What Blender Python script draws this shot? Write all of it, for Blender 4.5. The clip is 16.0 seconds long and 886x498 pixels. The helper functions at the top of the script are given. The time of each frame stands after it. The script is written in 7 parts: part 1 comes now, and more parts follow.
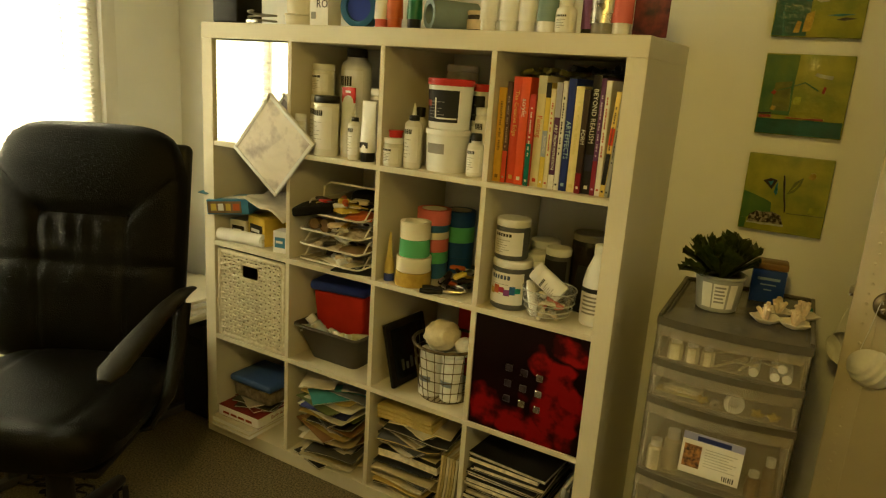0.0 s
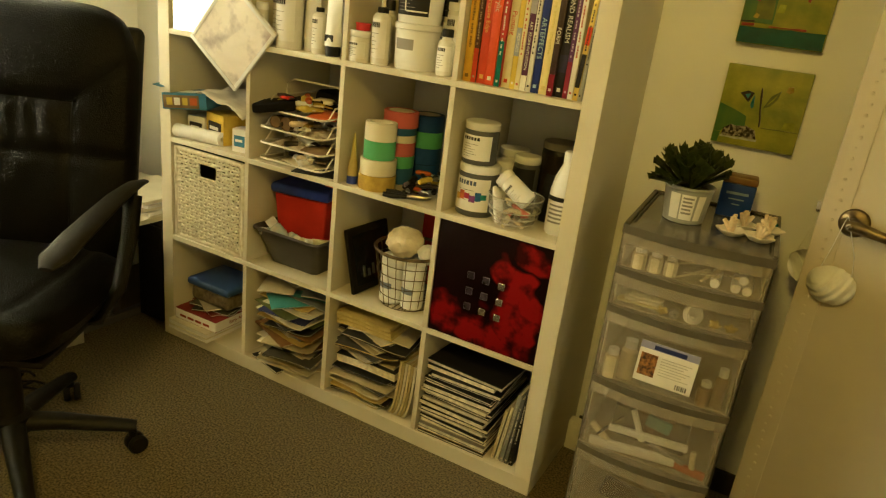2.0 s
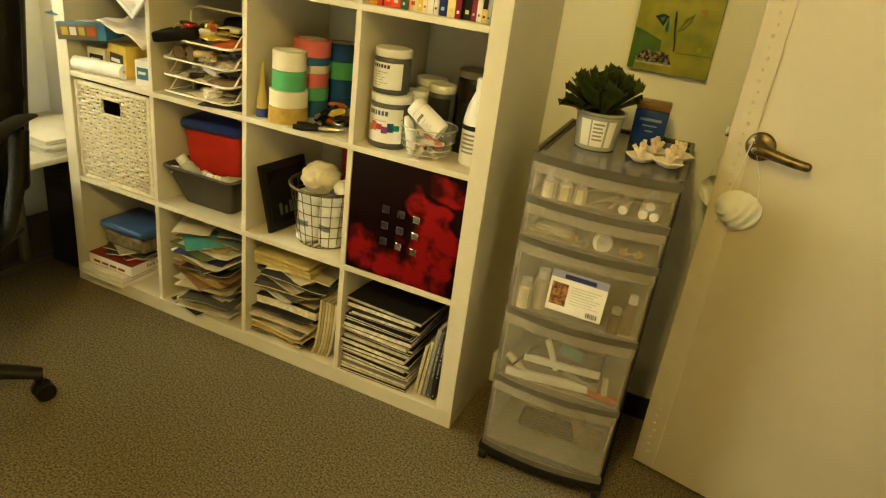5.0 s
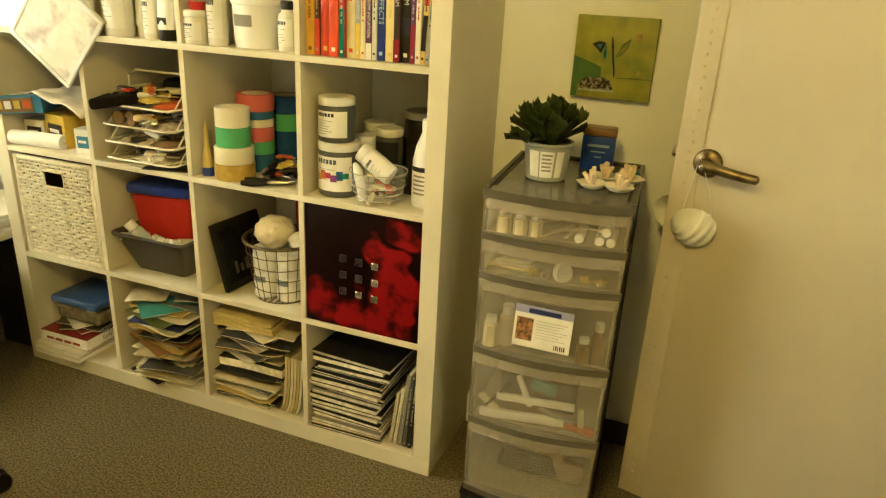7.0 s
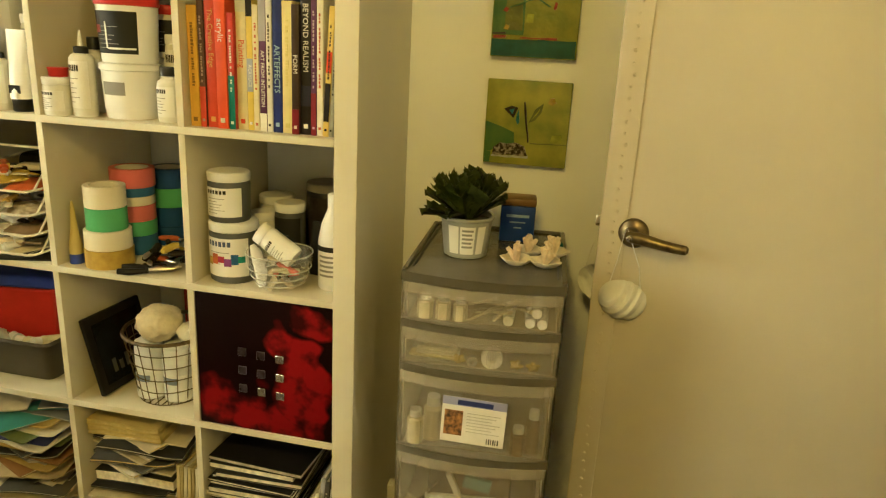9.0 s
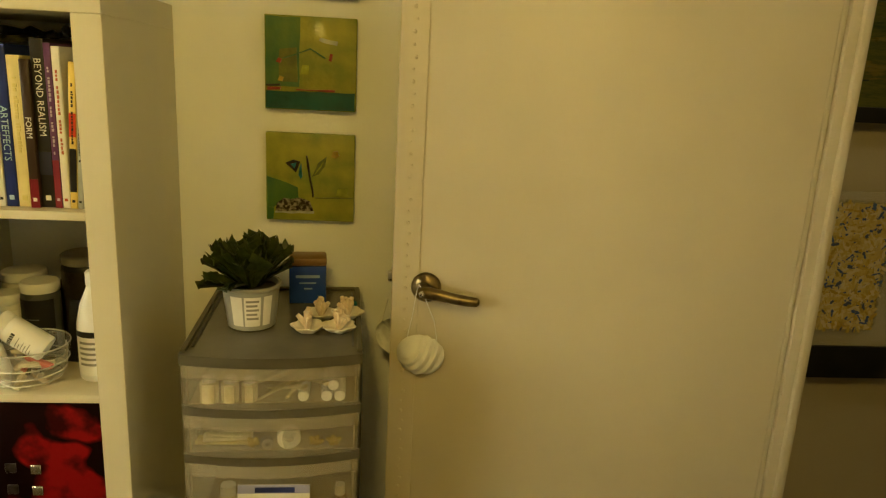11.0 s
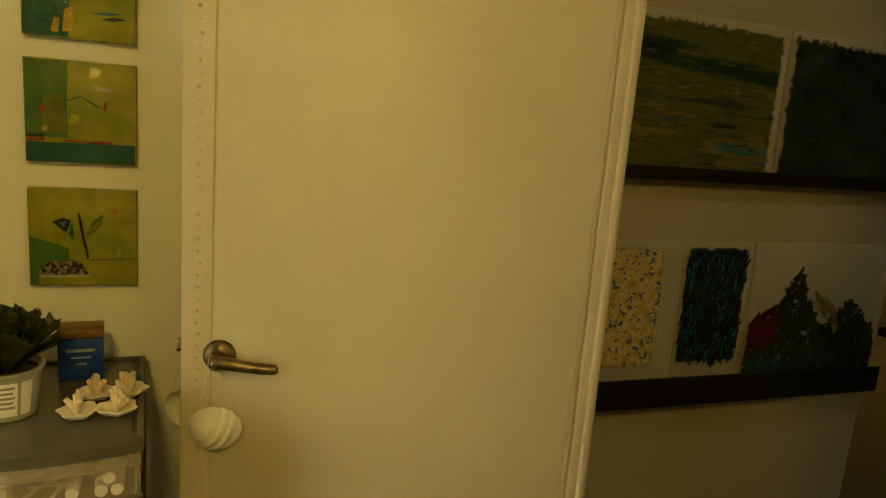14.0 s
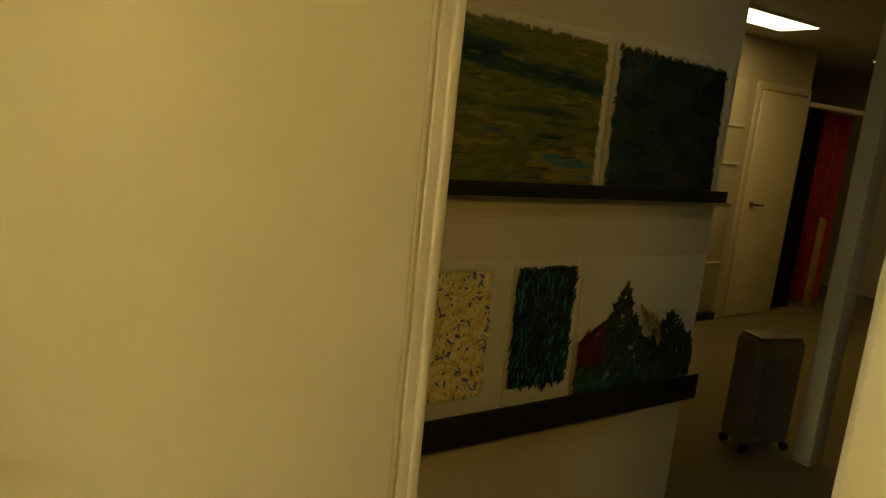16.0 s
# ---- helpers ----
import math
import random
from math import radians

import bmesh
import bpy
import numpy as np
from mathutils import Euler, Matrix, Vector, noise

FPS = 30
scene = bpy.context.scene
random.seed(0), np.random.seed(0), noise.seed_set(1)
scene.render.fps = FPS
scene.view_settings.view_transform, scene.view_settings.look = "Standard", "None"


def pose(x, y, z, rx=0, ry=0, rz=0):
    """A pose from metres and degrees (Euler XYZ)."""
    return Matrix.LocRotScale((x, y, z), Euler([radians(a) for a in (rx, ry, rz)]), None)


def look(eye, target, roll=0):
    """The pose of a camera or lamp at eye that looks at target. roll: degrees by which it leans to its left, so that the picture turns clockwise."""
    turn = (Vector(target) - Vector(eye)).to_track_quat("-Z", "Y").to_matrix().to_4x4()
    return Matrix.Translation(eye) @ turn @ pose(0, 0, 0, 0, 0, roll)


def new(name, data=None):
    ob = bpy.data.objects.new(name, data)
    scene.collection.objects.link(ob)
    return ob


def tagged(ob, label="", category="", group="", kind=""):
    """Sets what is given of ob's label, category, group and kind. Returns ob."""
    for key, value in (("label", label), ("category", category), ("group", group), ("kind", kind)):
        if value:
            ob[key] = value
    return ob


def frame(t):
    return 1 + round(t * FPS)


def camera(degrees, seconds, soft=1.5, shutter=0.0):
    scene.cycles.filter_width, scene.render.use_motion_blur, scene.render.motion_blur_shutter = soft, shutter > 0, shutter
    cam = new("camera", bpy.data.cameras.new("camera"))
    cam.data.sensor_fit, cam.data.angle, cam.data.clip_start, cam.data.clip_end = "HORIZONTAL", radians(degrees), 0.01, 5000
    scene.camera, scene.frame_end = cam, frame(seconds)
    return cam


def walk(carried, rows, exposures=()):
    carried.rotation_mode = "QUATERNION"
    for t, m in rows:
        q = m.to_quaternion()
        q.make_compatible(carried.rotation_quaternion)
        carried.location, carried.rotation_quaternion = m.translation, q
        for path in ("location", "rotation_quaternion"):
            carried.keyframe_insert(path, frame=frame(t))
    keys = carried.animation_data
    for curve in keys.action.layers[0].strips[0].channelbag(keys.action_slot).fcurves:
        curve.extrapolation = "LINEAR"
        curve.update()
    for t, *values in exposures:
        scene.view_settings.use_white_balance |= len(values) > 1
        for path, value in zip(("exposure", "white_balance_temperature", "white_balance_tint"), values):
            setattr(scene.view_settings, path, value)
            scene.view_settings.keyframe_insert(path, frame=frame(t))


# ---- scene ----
WINDOW_W, CEILING_W, HALL_W, HALL_N, DAY_E = 10, 72, 13, 0.02, 14.0
cam = camera(65.4, 16.0, soft=1.25)
PATH = [
    (0, (1.934, -1.628, 1.372), (0.956, 0.047, 0.882), 3.9),
    (0.5, (1.933, -1.614, 1.355), (0.995, 0.065, 0.808), 4.2),
    (1, (1.934, -1.605, 1.337), (1.01, 0.073, 0.762), 5.3),
    (1.5, (1.938, -1.591, 1.321), (1.053, 0.088, 0.691), 5.9),
    (2, (1.938, -1.586, 1.298), (1.08, 0.087, 0.616), 7.1),
    (2.5, (1.939, -1.585, 1.295), (1.121, 0.087, 0.564), 7.7),
    (3, (1.951, -1.598, 1.281), (1.176, 0.088, 0.534), 8.9),
    (3.5, (1.965, -1.598, 1.271), (1.217, 0.078, 0.475), 9.0),
    (4, (1.986, -1.585, 1.268), (1.277, 0.109, 0.475), 8.4),
    (4.2, (1.996, -1.566, 1.264), (1.294, 0.121, 0.45), 8.1),
    (6.3, (2.042, -1.482, 1.269), (1.374, 0.239, 0.5), 5.6),
    (6.5, (2.035, -1.482, 1.283), (1.392, 0.268, 0.56), 4.9),
    (7, (2.04, -1.465, 1.274), (1.388, 0.287, 0.563), 3.1),
    (7.5, (2.039, -1.448, 1.279), (1.407, 0.316, 0.581), 2.0),
    (8, (2.026, -1.431, 1.291), (1.361, 0.334, 0.627), 0.9),
    (8.5, (1.996, -1.385, 1.295), (1.414, 0.43, 0.69), 1.7),
    (9, (1.943, -1.319, 1.301), (1.561, 0.559, 0.73), 3.1),
    (9.5, (1.903, -1.262, 1.312), (1.666, 0.647, 0.768), 2.6),
    (10, (1.901, -1.234, 1.325), (1.79, 0.696, 0.809), 2.1),
    (10.2, (1.915, -1.225, 1.331), (1.873, 0.71, 0.83), 2.5),
    (12.3, (1.987, -1.257, 1.417), (2.424, 0.642, 0.964), 2.9),
    (12.5, (1.988, -1.258, 1.419), (2.481, 0.637, 1.011), 3.1),
    (13, (1.983, -1.252, 1.415), (2.55, 0.631, 1.049), 3.7),
    (13.5, (1.986, -1.238, 1.414), (2.608, 0.625, 1.04), 3.7),
    (14, (2.015, -1.196, 1.429), (2.68, 0.653, 1.053), 4.6),
    (14.5, (2.06, -1.132, 1.431), (2.818, 0.687, 1.086), 4.1),
    (15, (2.121, -1.087, 1.446), (2.967, 0.693, 1.106), 3.5),
    (15.5, (2.146, -1.044, 1.456), (3.082, 0.69, 1.108), 4.2),
    (16, (2.169, -0.982, 1.479), (3.259, 0.654, 1.112), 5.8),
]
EXPOSURES = [(0.0, -1.19, 5700, 11), (1.0, -1.0, 5700, 12), (2.5, -0.56, 5600, 13), (4.0, -0.22, 5450, 14), (7.0, -0.08, 5250, 15), (9.0, -0.29, 5200, 15), (10.2, -0.50, 5350, 14), (12.4, -0.95, 5950, 11), (16.0, -0.86, 6000, 11)]
walk(cam, [(t, look(eye, target, roll)) for t, eye, target, roll in PATH], EXPOSURES)


# ---- light ----
world = bpy.data.worlds.new("world")
scene.world = world
world.use_nodes = True
sky = world.node_tree.nodes.new("ShaderNodeTexSky")
sky.sky_type, sky.sun_disc = "NISHITA", False
sky.sun_elevation, sky.sun_rotation = radians(38), radians(250)
world.node_tree.nodes["Background"].inputs[1].default_value = 0.05
world.node_tree.links.new(sky.outputs[0], world.node_tree.nodes["Background"].inputs[0])


def lamp(name, kind, m, power, colour, **more):
    data = bpy.data.lights.new(name, kind)
    data.energy, data.color = power, colour
    if kind == "AREA":
        data.shape = "RECTANGLE"
        data.size, data.size_y = more["size"]
    if kind == "POINT":
        data.shadow_soft_size = more["radius"]
    if kind == "SUN":
        data.angle = more["angle"]
    ob = new(name, data)
    ob.matrix_world = m
    return ob


WARM = (1.0, 0.635, 0.095)
lamp("window_light", "AREA", pose(-0.66, -0.95, 1.45, 90, 0, -90), WINDOW_W, (1.0, 0.72, 0.13), size=(1.8, 1.2))
lamp("ceiling_light", "POINT", pose(1.74, -1.76, 2.16), CEILING_W, WARM, radius=0.13)
lamp("hall_light", "AREA", pose(6.6, 2.1, 2.37), HALL_W, WARM, size=(1.2, 0.3))
# unseen helper light, added to brighten the wall with the ledges
lamp("hall_light_near", "AREA", pose(3.75, -0.75, 2.35), HALL_N, WARM, size=(0.6, 0.3))
# extra light with no lamp fixture, added to brighten the far hall
lamp("hall_light_far", "AREA", pose(8.2, 1.0, 2.37), HALL_W * 0.6, WARM, size=(0.6, 0.3))


# ---- materials ----
def mat(name, col, rough=0.5, metal=0.0, var=0.12, scale=9.0, bump=0.05, fine=180.0, col2=None, coat=0.0, alpha=1.0, trans=0.0, sheen=0.0, spec=0.34, rand=0.0, ior=1.45, detail=6.0, emit=0.0, lo=0.35, hi=0.65):
    m = bpy.data.materials.new(name)
    m.use_nodes = True
    nt = m.node_tree
    b = nt.nodes["Principled BSDF"]
    co = nt.nodes.new("ShaderNodeTexCoord")
    n1 = nt.nodes.new("ShaderNodeTexNoise")
    n1.inputs["Scale"].default_value, n1.inputs["Detail"].default_value = scale, detail
    nt.links.new(co.outputs["Object"], n1.inputs["Vector"])
    ramp = nt.nodes.new("ShaderNodeValToRGB")
    c2 = col2 or tuple(c * (1 - 2 * var) for c in col)
    ramp.color_ramp.elements[0].position, ramp.color_ramp.elements[1].position = lo, hi
    ramp.color_ramp.elements[0].color, ramp.color_ramp.elements[1].color = (*c2, 1), (*col, 1)
    nt.links.new(n1.outputs["Fac"], ramp.inputs[0])
    out = ramp.outputs[0]
    if rand:
        info = nt.nodes.new("ShaderNodeObjectInfo")
        hsv = nt.nodes.new("ShaderNodeHueSaturation")
        mr = nt.nodes.new("ShaderNodeMapRange")
        mr.inputs[3].default_value, mr.inputs[4].default_value = 1 - rand, 1 + rand
        nt.links.new(info.outputs["Random"], mr.inputs[0])
        nt.links.new(mr.outputs[0], hsv.inputs["Value"])
        nt.links.new(out, hsv.inputs["Color"])
        out = hsv.outputs[0]
    nt.links.new(out, b.inputs["Base Color"])
    n2 = nt.nodes.new("ShaderNodeTexNoise")
    n2.inputs["Scale"].default_value, n2.inputs["Detail"].default_value = fine, 4
    nt.links.new(co.outputs["Object"], n2.inputs["Vector"])
    rr = nt.nodes.new("ShaderNodeMapRange")
    rr.inputs[3].default_value, rr.inputs[4].default_value = max(0.02, rough - 0.07), min(1, rough + 0.07)
    nt.links.new(n1.outputs["Fac"], rr.inputs[0])
    nt.links.new(rr.outputs[0], b.inputs["Roughness"])
    if bump:
        bp = nt.nodes.new("ShaderNodeBump")
        bp.inputs["Strength"].default_value, bp.inputs["Distance"].default_value = min(1, bump * 4), 0.002
        nt.links.new(n2.outputs["Fac"], bp.inputs["Height"])
        nt.links.new(bp.outputs[0], b.inputs["Normal"])
    b.inputs["Metallic"].default_value = metal
    b.inputs["IOR"].default_value = ior
    b.inputs["Specular IOR Level"].default_value = spec
    b.inputs["Coat Weight"].default_value = coat
    b.inputs["Alpha"].default_value = alpha
    b.inputs["Transmission Weight"].default_value = trans
    b.inputs["Sheen Weight"].default_value = sheen
    if emit:
        b.inputs["Emission Color"].default_value = (1, 0.83, 0.43, 1) if emit > 10 else (1, 0.80, 0.40, 1)
        b.inputs["Emission Strength"].default_value = emit
    return m


def island_mat(name, cols, rough=0.4, bump=0.1, fine=90.0, coat=0.0, wash=0.0, grain=(5, 5, 20)):
    """Each loose piece of the mesh takes one of the colours."""
    m = mat(name, cols[0], rough, bump=bump, fine=fine, coat=coat)
    nt = m.node_tree
    geo = nt.nodes.new("ShaderNodeNewGeometry")
    ramp = nt.nodes.new("ShaderNodeValToRGB")
    ramp.color_ramp.interpolation = "CONSTANT"
    els = ramp.color_ramp.elements
    while len(els) < len(cols):
        els.new(0.5)
    for i, c in enumerate(cols):
        els[i].position = i / len(cols)
        els[i].color = (*c, 1)
    nt.links.new(geo.outputs["Random Per Island"], ramp.inputs[0])
    if wash:
        # thin glazes drawn over the strokes melt them into each other
        co, mp, nz = nt.nodes.new("ShaderNodeTexCoord"), nt.nodes.new("ShaderNodeMapping"), nt.nodes.new("ShaderNodeTexNoise")
        mp.inputs["Scale"].default_value = grain
        nz.inputs["Scale"].default_value, nz.inputs["Detail"].default_value = 1.0, 6
        nt.links.new(co.outputs["Object"], mp.inputs["Vector"])
        nt.links.new(mp.outputs[0], nz.inputs["Vector"])
        soft = nt.nodes.new("ShaderNodeValToRGB")
        se = soft.color_ramp.elements
        while len(se) < len(cols):
            se.new(0.5)
        for i, cc in enumerate(cols):
            se[i].position = 0.36 + 0.28 * i / (len(cols) - 1)
            se[i].color = (*cc, 1)
        nt.links.new(nz.outputs["Fac"], soft.inputs[0])
        mix = nt.nodes.new("ShaderNodeMixRGB")
        mix.inputs[0].default_value = wash
        nt.links.new(ramp.outputs[0], mix.inputs[1])
        nt.links.new(soft.outputs[0], mix.inputs[2])
        nt.links.new(mix.outputs[0], nt.nodes["Principled BSDF"].inputs["Base Color"])
        return m
    nt.links.new(ramp.outputs[0], nt.nodes["Principled BSDF"].inputs["Base Color"])
    return m


M_WALL = mat("wall_paint", (0.88, 0.90, 0.93), 0.75, var=0.03, scale=2.5, bump=0.06, fine=140)
# dark tone for the unseen rear wall, so it returns less fill light
M_REAR = mat("fill_cutting_wall_paint", (0.42, 0.38, 0.30), 0.8, var=0.05, scale=2.5, bump=0.06, fine=140)
# both ceilings are coloured darker than off-white to weaken light bounced into shadows
M_CEIL = mat("darkened_ceiling_paint", (0.38, 0.36, 0.31), 0.85, var=0.04, scale=2, bump=0.08, fine=90)
M_HALL = mat("hall_paint", (0.45, 0.405, 0.30), 0.7, var=0.04, scale=2, bump=0.06, fine=140)
M_CARPET = mat("grey_brown_loop_carpet", (0.250, 0.198, 0.090), 0.97, col2=(0.040, 0.031, 0.013), scale=170, bump=0.35, fine=380, detail=9, sheen=0.08, lo=0.34, hi=0.68)
M_WALLFOOT = mat("dark_wall_foot", (0.03, 0.025, 0.02), 0.5, var=0.2)
M_SHELF = mat("cream_white_laminate", (0.68, 0.635, 0.495), 0.38, var=0.03, scale=4, bump=0.01, fine=300)
M_DOOR = mat("cream_door_paint", (0.60, 0.55, 0.425), 0.42, var=0.035, scale=3, bump=0.035, fine=60)
M_TRIM = mat("cream_gloss_trim", (0.55, 0.51, 0.40), 0.35, var=0.04, scale=4, bump=0.03, fine=80)
M_BRASS = mat("antique_brass", (0.25, 0.20, 0.095), 0.36, metal=0.9, var=0.25, scale=30, bump=0.02, col2=(0.09, 0.065, 0.04))
M_STEEL = mat("steel", (0.6, 0.58, 0.54), 0.28, metal=1.0, var=0.1, scale=40)
M_BLACK = mat("black_plastic", (0.012, 0.0105, 0.009), 0.48, spec=0.3, var=0.2, scale=40, bump=0.06, fine=500)
M_LEATHER = mat("black_leather", (0.0034, 0.0027, 0.0016), 0.40, spec=0.14, var=0.25, scale=14, bump=0.22, fine=260)
M_ARM = mat("dark_grey_arm_plastic", (0.016, 0.013, 0.009), 0.5, spec=0.18, var=0.15, scale=30, bump=0.08, fine=600)
M_GREYLID = mat("grey_plastic_lid", (0.105, 0.096, 0.070), 0.16, var=0.08, scale=12, bump=0.02, fine=300)
M_GREYRAIL = mat("grey_plastic_rail", (0.110, 0.100, 0.072), 0.4, var=0.08, scale=12, bump=0.03)
M_FROST = mat("frosted_plastic", (0.44, 0.39, 0.27), 0.40, var=0.04, scale=14, bump=0.02, fine=240, alpha=0.26, spec=0.3)
M_FROSTTRAY = mat("milky_drawer_tray", (0.40, 0.35, 0.24), 0.45, var=0.06, scale=14, bump=0.02, alpha=0.86)
M_FROSTRIM = mat("frosted_plastic_rim", (0.54, 0.48, 0.35), 0.35, var=0.04, scale=14, bump=0.02, alpha=0.33)
M_WHITE = mat("white_plastic", (0.84, 0.85, 0.87), 0.38, var=0.03, scale=14, bump=0.01)
M_CREAM = mat("cream_plastic", (0.78, 0.73, 0.58), 0.45, var=0.05, scale=14, bump=0.02)
M_PAPER = mat("white_paper", (0.84, 0.83, 0.80), 0.7, var=0.05, scale=20, bump=0.05, fine=120)
M_INK = mat("black_ink", (0.02, 0.02, 0.022), 0.55, var=0.1)
M_GREYINK = mat("grey_ink", (0.32, 0.31, 0.30), 0.6, var=0.1)
M_MIRROR = mat("mirror_silver", (0.93, 0.94, 0.93), 0.03, metal=1.0, var=0.005, scale=3, bump=0)
M_BLIND = mat("white_blind_slat", (0.86, 0.84, 0.78), 0.5, var=0.03, scale=10, bump=0.02, alpha=0.5)
M_GLASS = mat("clear_glass", (1, 1, 1), 0.03, var=0.01, trans=1.0, bump=0, ior=1.45)
M_RED = mat("red_plastic", (0.60, 0.035, 0.012), 0.35, var=0.1, scale=12, bump=0.02)
M_BLUE = mat("blue_plastic", (0.04, 0.075, 0.50), 0.35, var=0.1, scale=12, bump=0.02)
M_LAMP = mat("lit_diffuser", (0.9, 0.9, 0.85), 0.5, bump=0, emit=8.0)
M_DAY = mat("bright_daylight_backdrop", (1, 1, 1), 0.9, bump=0, emit=DAY_E)


# ---- building helpers ----
def box(bm, lo, hi, bev=0.0, seg=2, m=None):
    lo, hi = Vector(lo), Vector(hi)
    got = bmesh.ops.create_cube(bm, size=1, matrix=Matrix.LocRotScale((lo + hi) / 2, None, hi - lo))
    vs = got["verts"]
    if bev:
        es = list({e for v in vs for e in v.link_edges})
        got = bmesh.ops.bevel(bm, geom=es, offset=bev, segments=seg, profile=0.5, affect="EDGES")
        vs = got["verts"]
    if m is not None:
        bmesh.ops.transform(bm, matrix=m, verts=list(set(vs)))
    return bm


def lathe(bm, prof, seg=28, m=None, arc=(0, 360)):
    """Turns (radius, height) pairs round z."""
    a0, a1 = radians(arc[0]), radians(arc[1])
    full = arc[1] - arc[0] >= 360
    n = seg if full else seg + 1
    rings = []
    for r, z in prof:
        ring = []
        for i in range(n):
            a = a0 + (a1 - a0) * i / seg
            p = Vector((r * math.cos(a), r * math.sin(a), z))
            ring.append(bm.verts.new(m @ p if m is not None else p))
        rings.append(ring)
    for ra, rb in zip(rings, rings[1:]):
        for i in range(n if full else n - 1):
            j = (i + 1) % n
            bm.faces.new((ra[i], ra[j], rb[j], rb[i]))
    if full:
        if prof[0][0] > 0.0005:
            bm.faces.new(list(reversed(rings[0])))
        if prof[-1][0] > 0.0005:
            bm.faces.new(rings[-1])
    return bm


def tube(bm, pts, r, seg=8, closed=False, flat=1.0):
    """A round bar along the points."""
    pts = [Vector(p) for p in pts]
    n = len(pts)
    rings = []
    for i, p in enumerate(pts):
        a = pts[(i - 1) % n] if closed or i else p
        b = pts[(i + 1) % n] if closed or i < n - 1 else p
        d = (b - a).normalized() if (b - a).length > 1e-9 else Vector((0, 0, 1))
        up = Vector((0, 0, 1)) if abs(d.z) < 0.95 else Vector((1, 0, 0))
        u = d.cross(up).normalized()
        w = u.cross(d)
        rad = r[i] if isinstance(r, (list, tuple)) else r
        rings.append([bm.verts.new(p + rad * (math.cos(k) * u + flat * math.sin(k) * w)) for k in (2 * math.pi * j / seg for j in range(seg))])
    for i in range(n if closed else n - 1):
        ra, rb = rings[i], rings[(i + 1) % n]
        for j in range(seg):
            bm.faces.new((ra[j], ra[(j + 1) % seg], rb[(j + 1) % seg], rb[j]))
    if not closed:
        bm.faces.new(list(reversed(rings[0])))
        bm.faces.new(rings[-1])
    return bm


def slab(bm, outline, z0, z1, m=None, axis="z"):
    """A plate from an outline of (a, b) pairs, between two heights."""
    def at(a, b, c):
        p = Vector((a, b, c)) if axis == "z" else Vector((a, c, b))
        return m @ p if m is not None else p
    lo = [bm.verts.new(at(a, b, z0)) for a, b in outline]
    hi = [bm.verts.new(at(a, b, z1)) for a, b in outline]
    n = len(outline)
    bm.faces.new(list(reversed(lo)))
    bm.faces.new(hi)
    for i in range(n):
        bm.faces.new((lo[i], lo[(i + 1) % n], hi[(i + 1) % n], hi[i]))
    return bm


def mesh_of(name, bm, material):
    bmesh.ops.recalc_face_normals(bm, faces=bm.faces)
    me = bpy.data.meshes.new(name)
    bm.to_mesh(me)
    bm.free()
    me.materials.append(material)
    me.polygons.foreach_set("use_smooth", [True] * len(me.polygons))
    me.set_sharp_from_angle(angle=radians(38))
    return me


def part(name, bm, material, parent=None, label="", m=None):
    ob = new(name, mesh_of(name, bm, material))
    ob.parent = parent
    if m is not None:
        ob.matrix_basis = m
    return tagged(ob, label)


def thing(name, m, label, category, group=""):
    ob = new(name)
    ob.empty_display_size = 0.05
    ob.matrix_basis = m
    return tagged(ob, label, category, group)


def solid(name, bm, material, label, category="", kind="", group="", m=None):
    return tagged(part(name, bm, material, None, label, m), label, category, group, kind)


def nbm():
    return bmesh.new()


def lettering(name, text, size, material, parent, m, label=""):
    """Flat letters of the built-in font, middle-centred on m's origin, in its xy plane."""
    cu = bpy.data.curves.new(name, "FONT")
    cu.body, cu.size, cu.align_x, cu.align_y, cu.extrude, cu.resolution_u = text, size, "CENTER", "CENTER", 0.0003, 2
    tmp = new(name + "_curve", cu)
    bpy.context.view_layer.update()
    me = bpy.data.meshes.new_from_object(tmp.evaluated_get(bpy.context.evaluated_depsgraph_get()))
    bpy.data.objects.remove(tmp)
    bpy.data.curves.remove(cu)
    me.materials.clear()
    me.materials.append(material)
    ob = new(name, me)
    ob.parent = parent
    ob.matrix_basis = m
    return tagged(ob, label)


# ---- the room ----
BACK, LEFT, REAR, RIGHT, TOP = 0.392, -0.60, -3.30, 2.775, 2.40
PART_T = 0.032


def wall_box(name, lo, hi, material, label):
    return solid(name, box(nbm(), lo, hi), material, label, "wall", "structure")


solid("floor", box(nbm(), (-1.4, -3.5, -0.06), (12.0, 6.0, 0.0)), M_CARPET, "grey-brown short loop pile carpet floor", "floor", "structure")
solid("ceiling", box(nbm(), (-0.75, -3.45, TOP), (RIGHT + 0.03, BACK + 0.15, TOP + 0.1)), M_CEIL, "plain ceiling, coloured dark to cut bounced light", "ceiling", "structure")
wall_box("wall_back", (LEFT - 0.12, BACK, 0), (RIGHT + PART_T, BACK + 0.12, TOP), M_WALL, "warm white painted plaster wall behind the shelf")
wall_box("wall_rear", (LEFT - 0.12, REAR - 0.12, 0), (RIGHT + PART_T, REAR, TOP), M_REAR, "unseen rear wall, coloured dark to cut fill light")
# left wall with its window opening
WY0, WY1, WZ0, WZ1 = -1.90, 0.045, 0.78, 2.12
bm = nbm()
box(bm, (LEFT - 0.12, REAR, 0), (LEFT, WY0, TOP))
box(bm, (LEFT - 0.12, WY1, 0), (LEFT, BACK, TOP))
box(bm, (LEFT - 0.12, WY0, 0), (LEFT, WY1, WZ0))
box(bm, (LEFT - 0.12, WY0, WZ1), (LEFT, WY1, TOP))
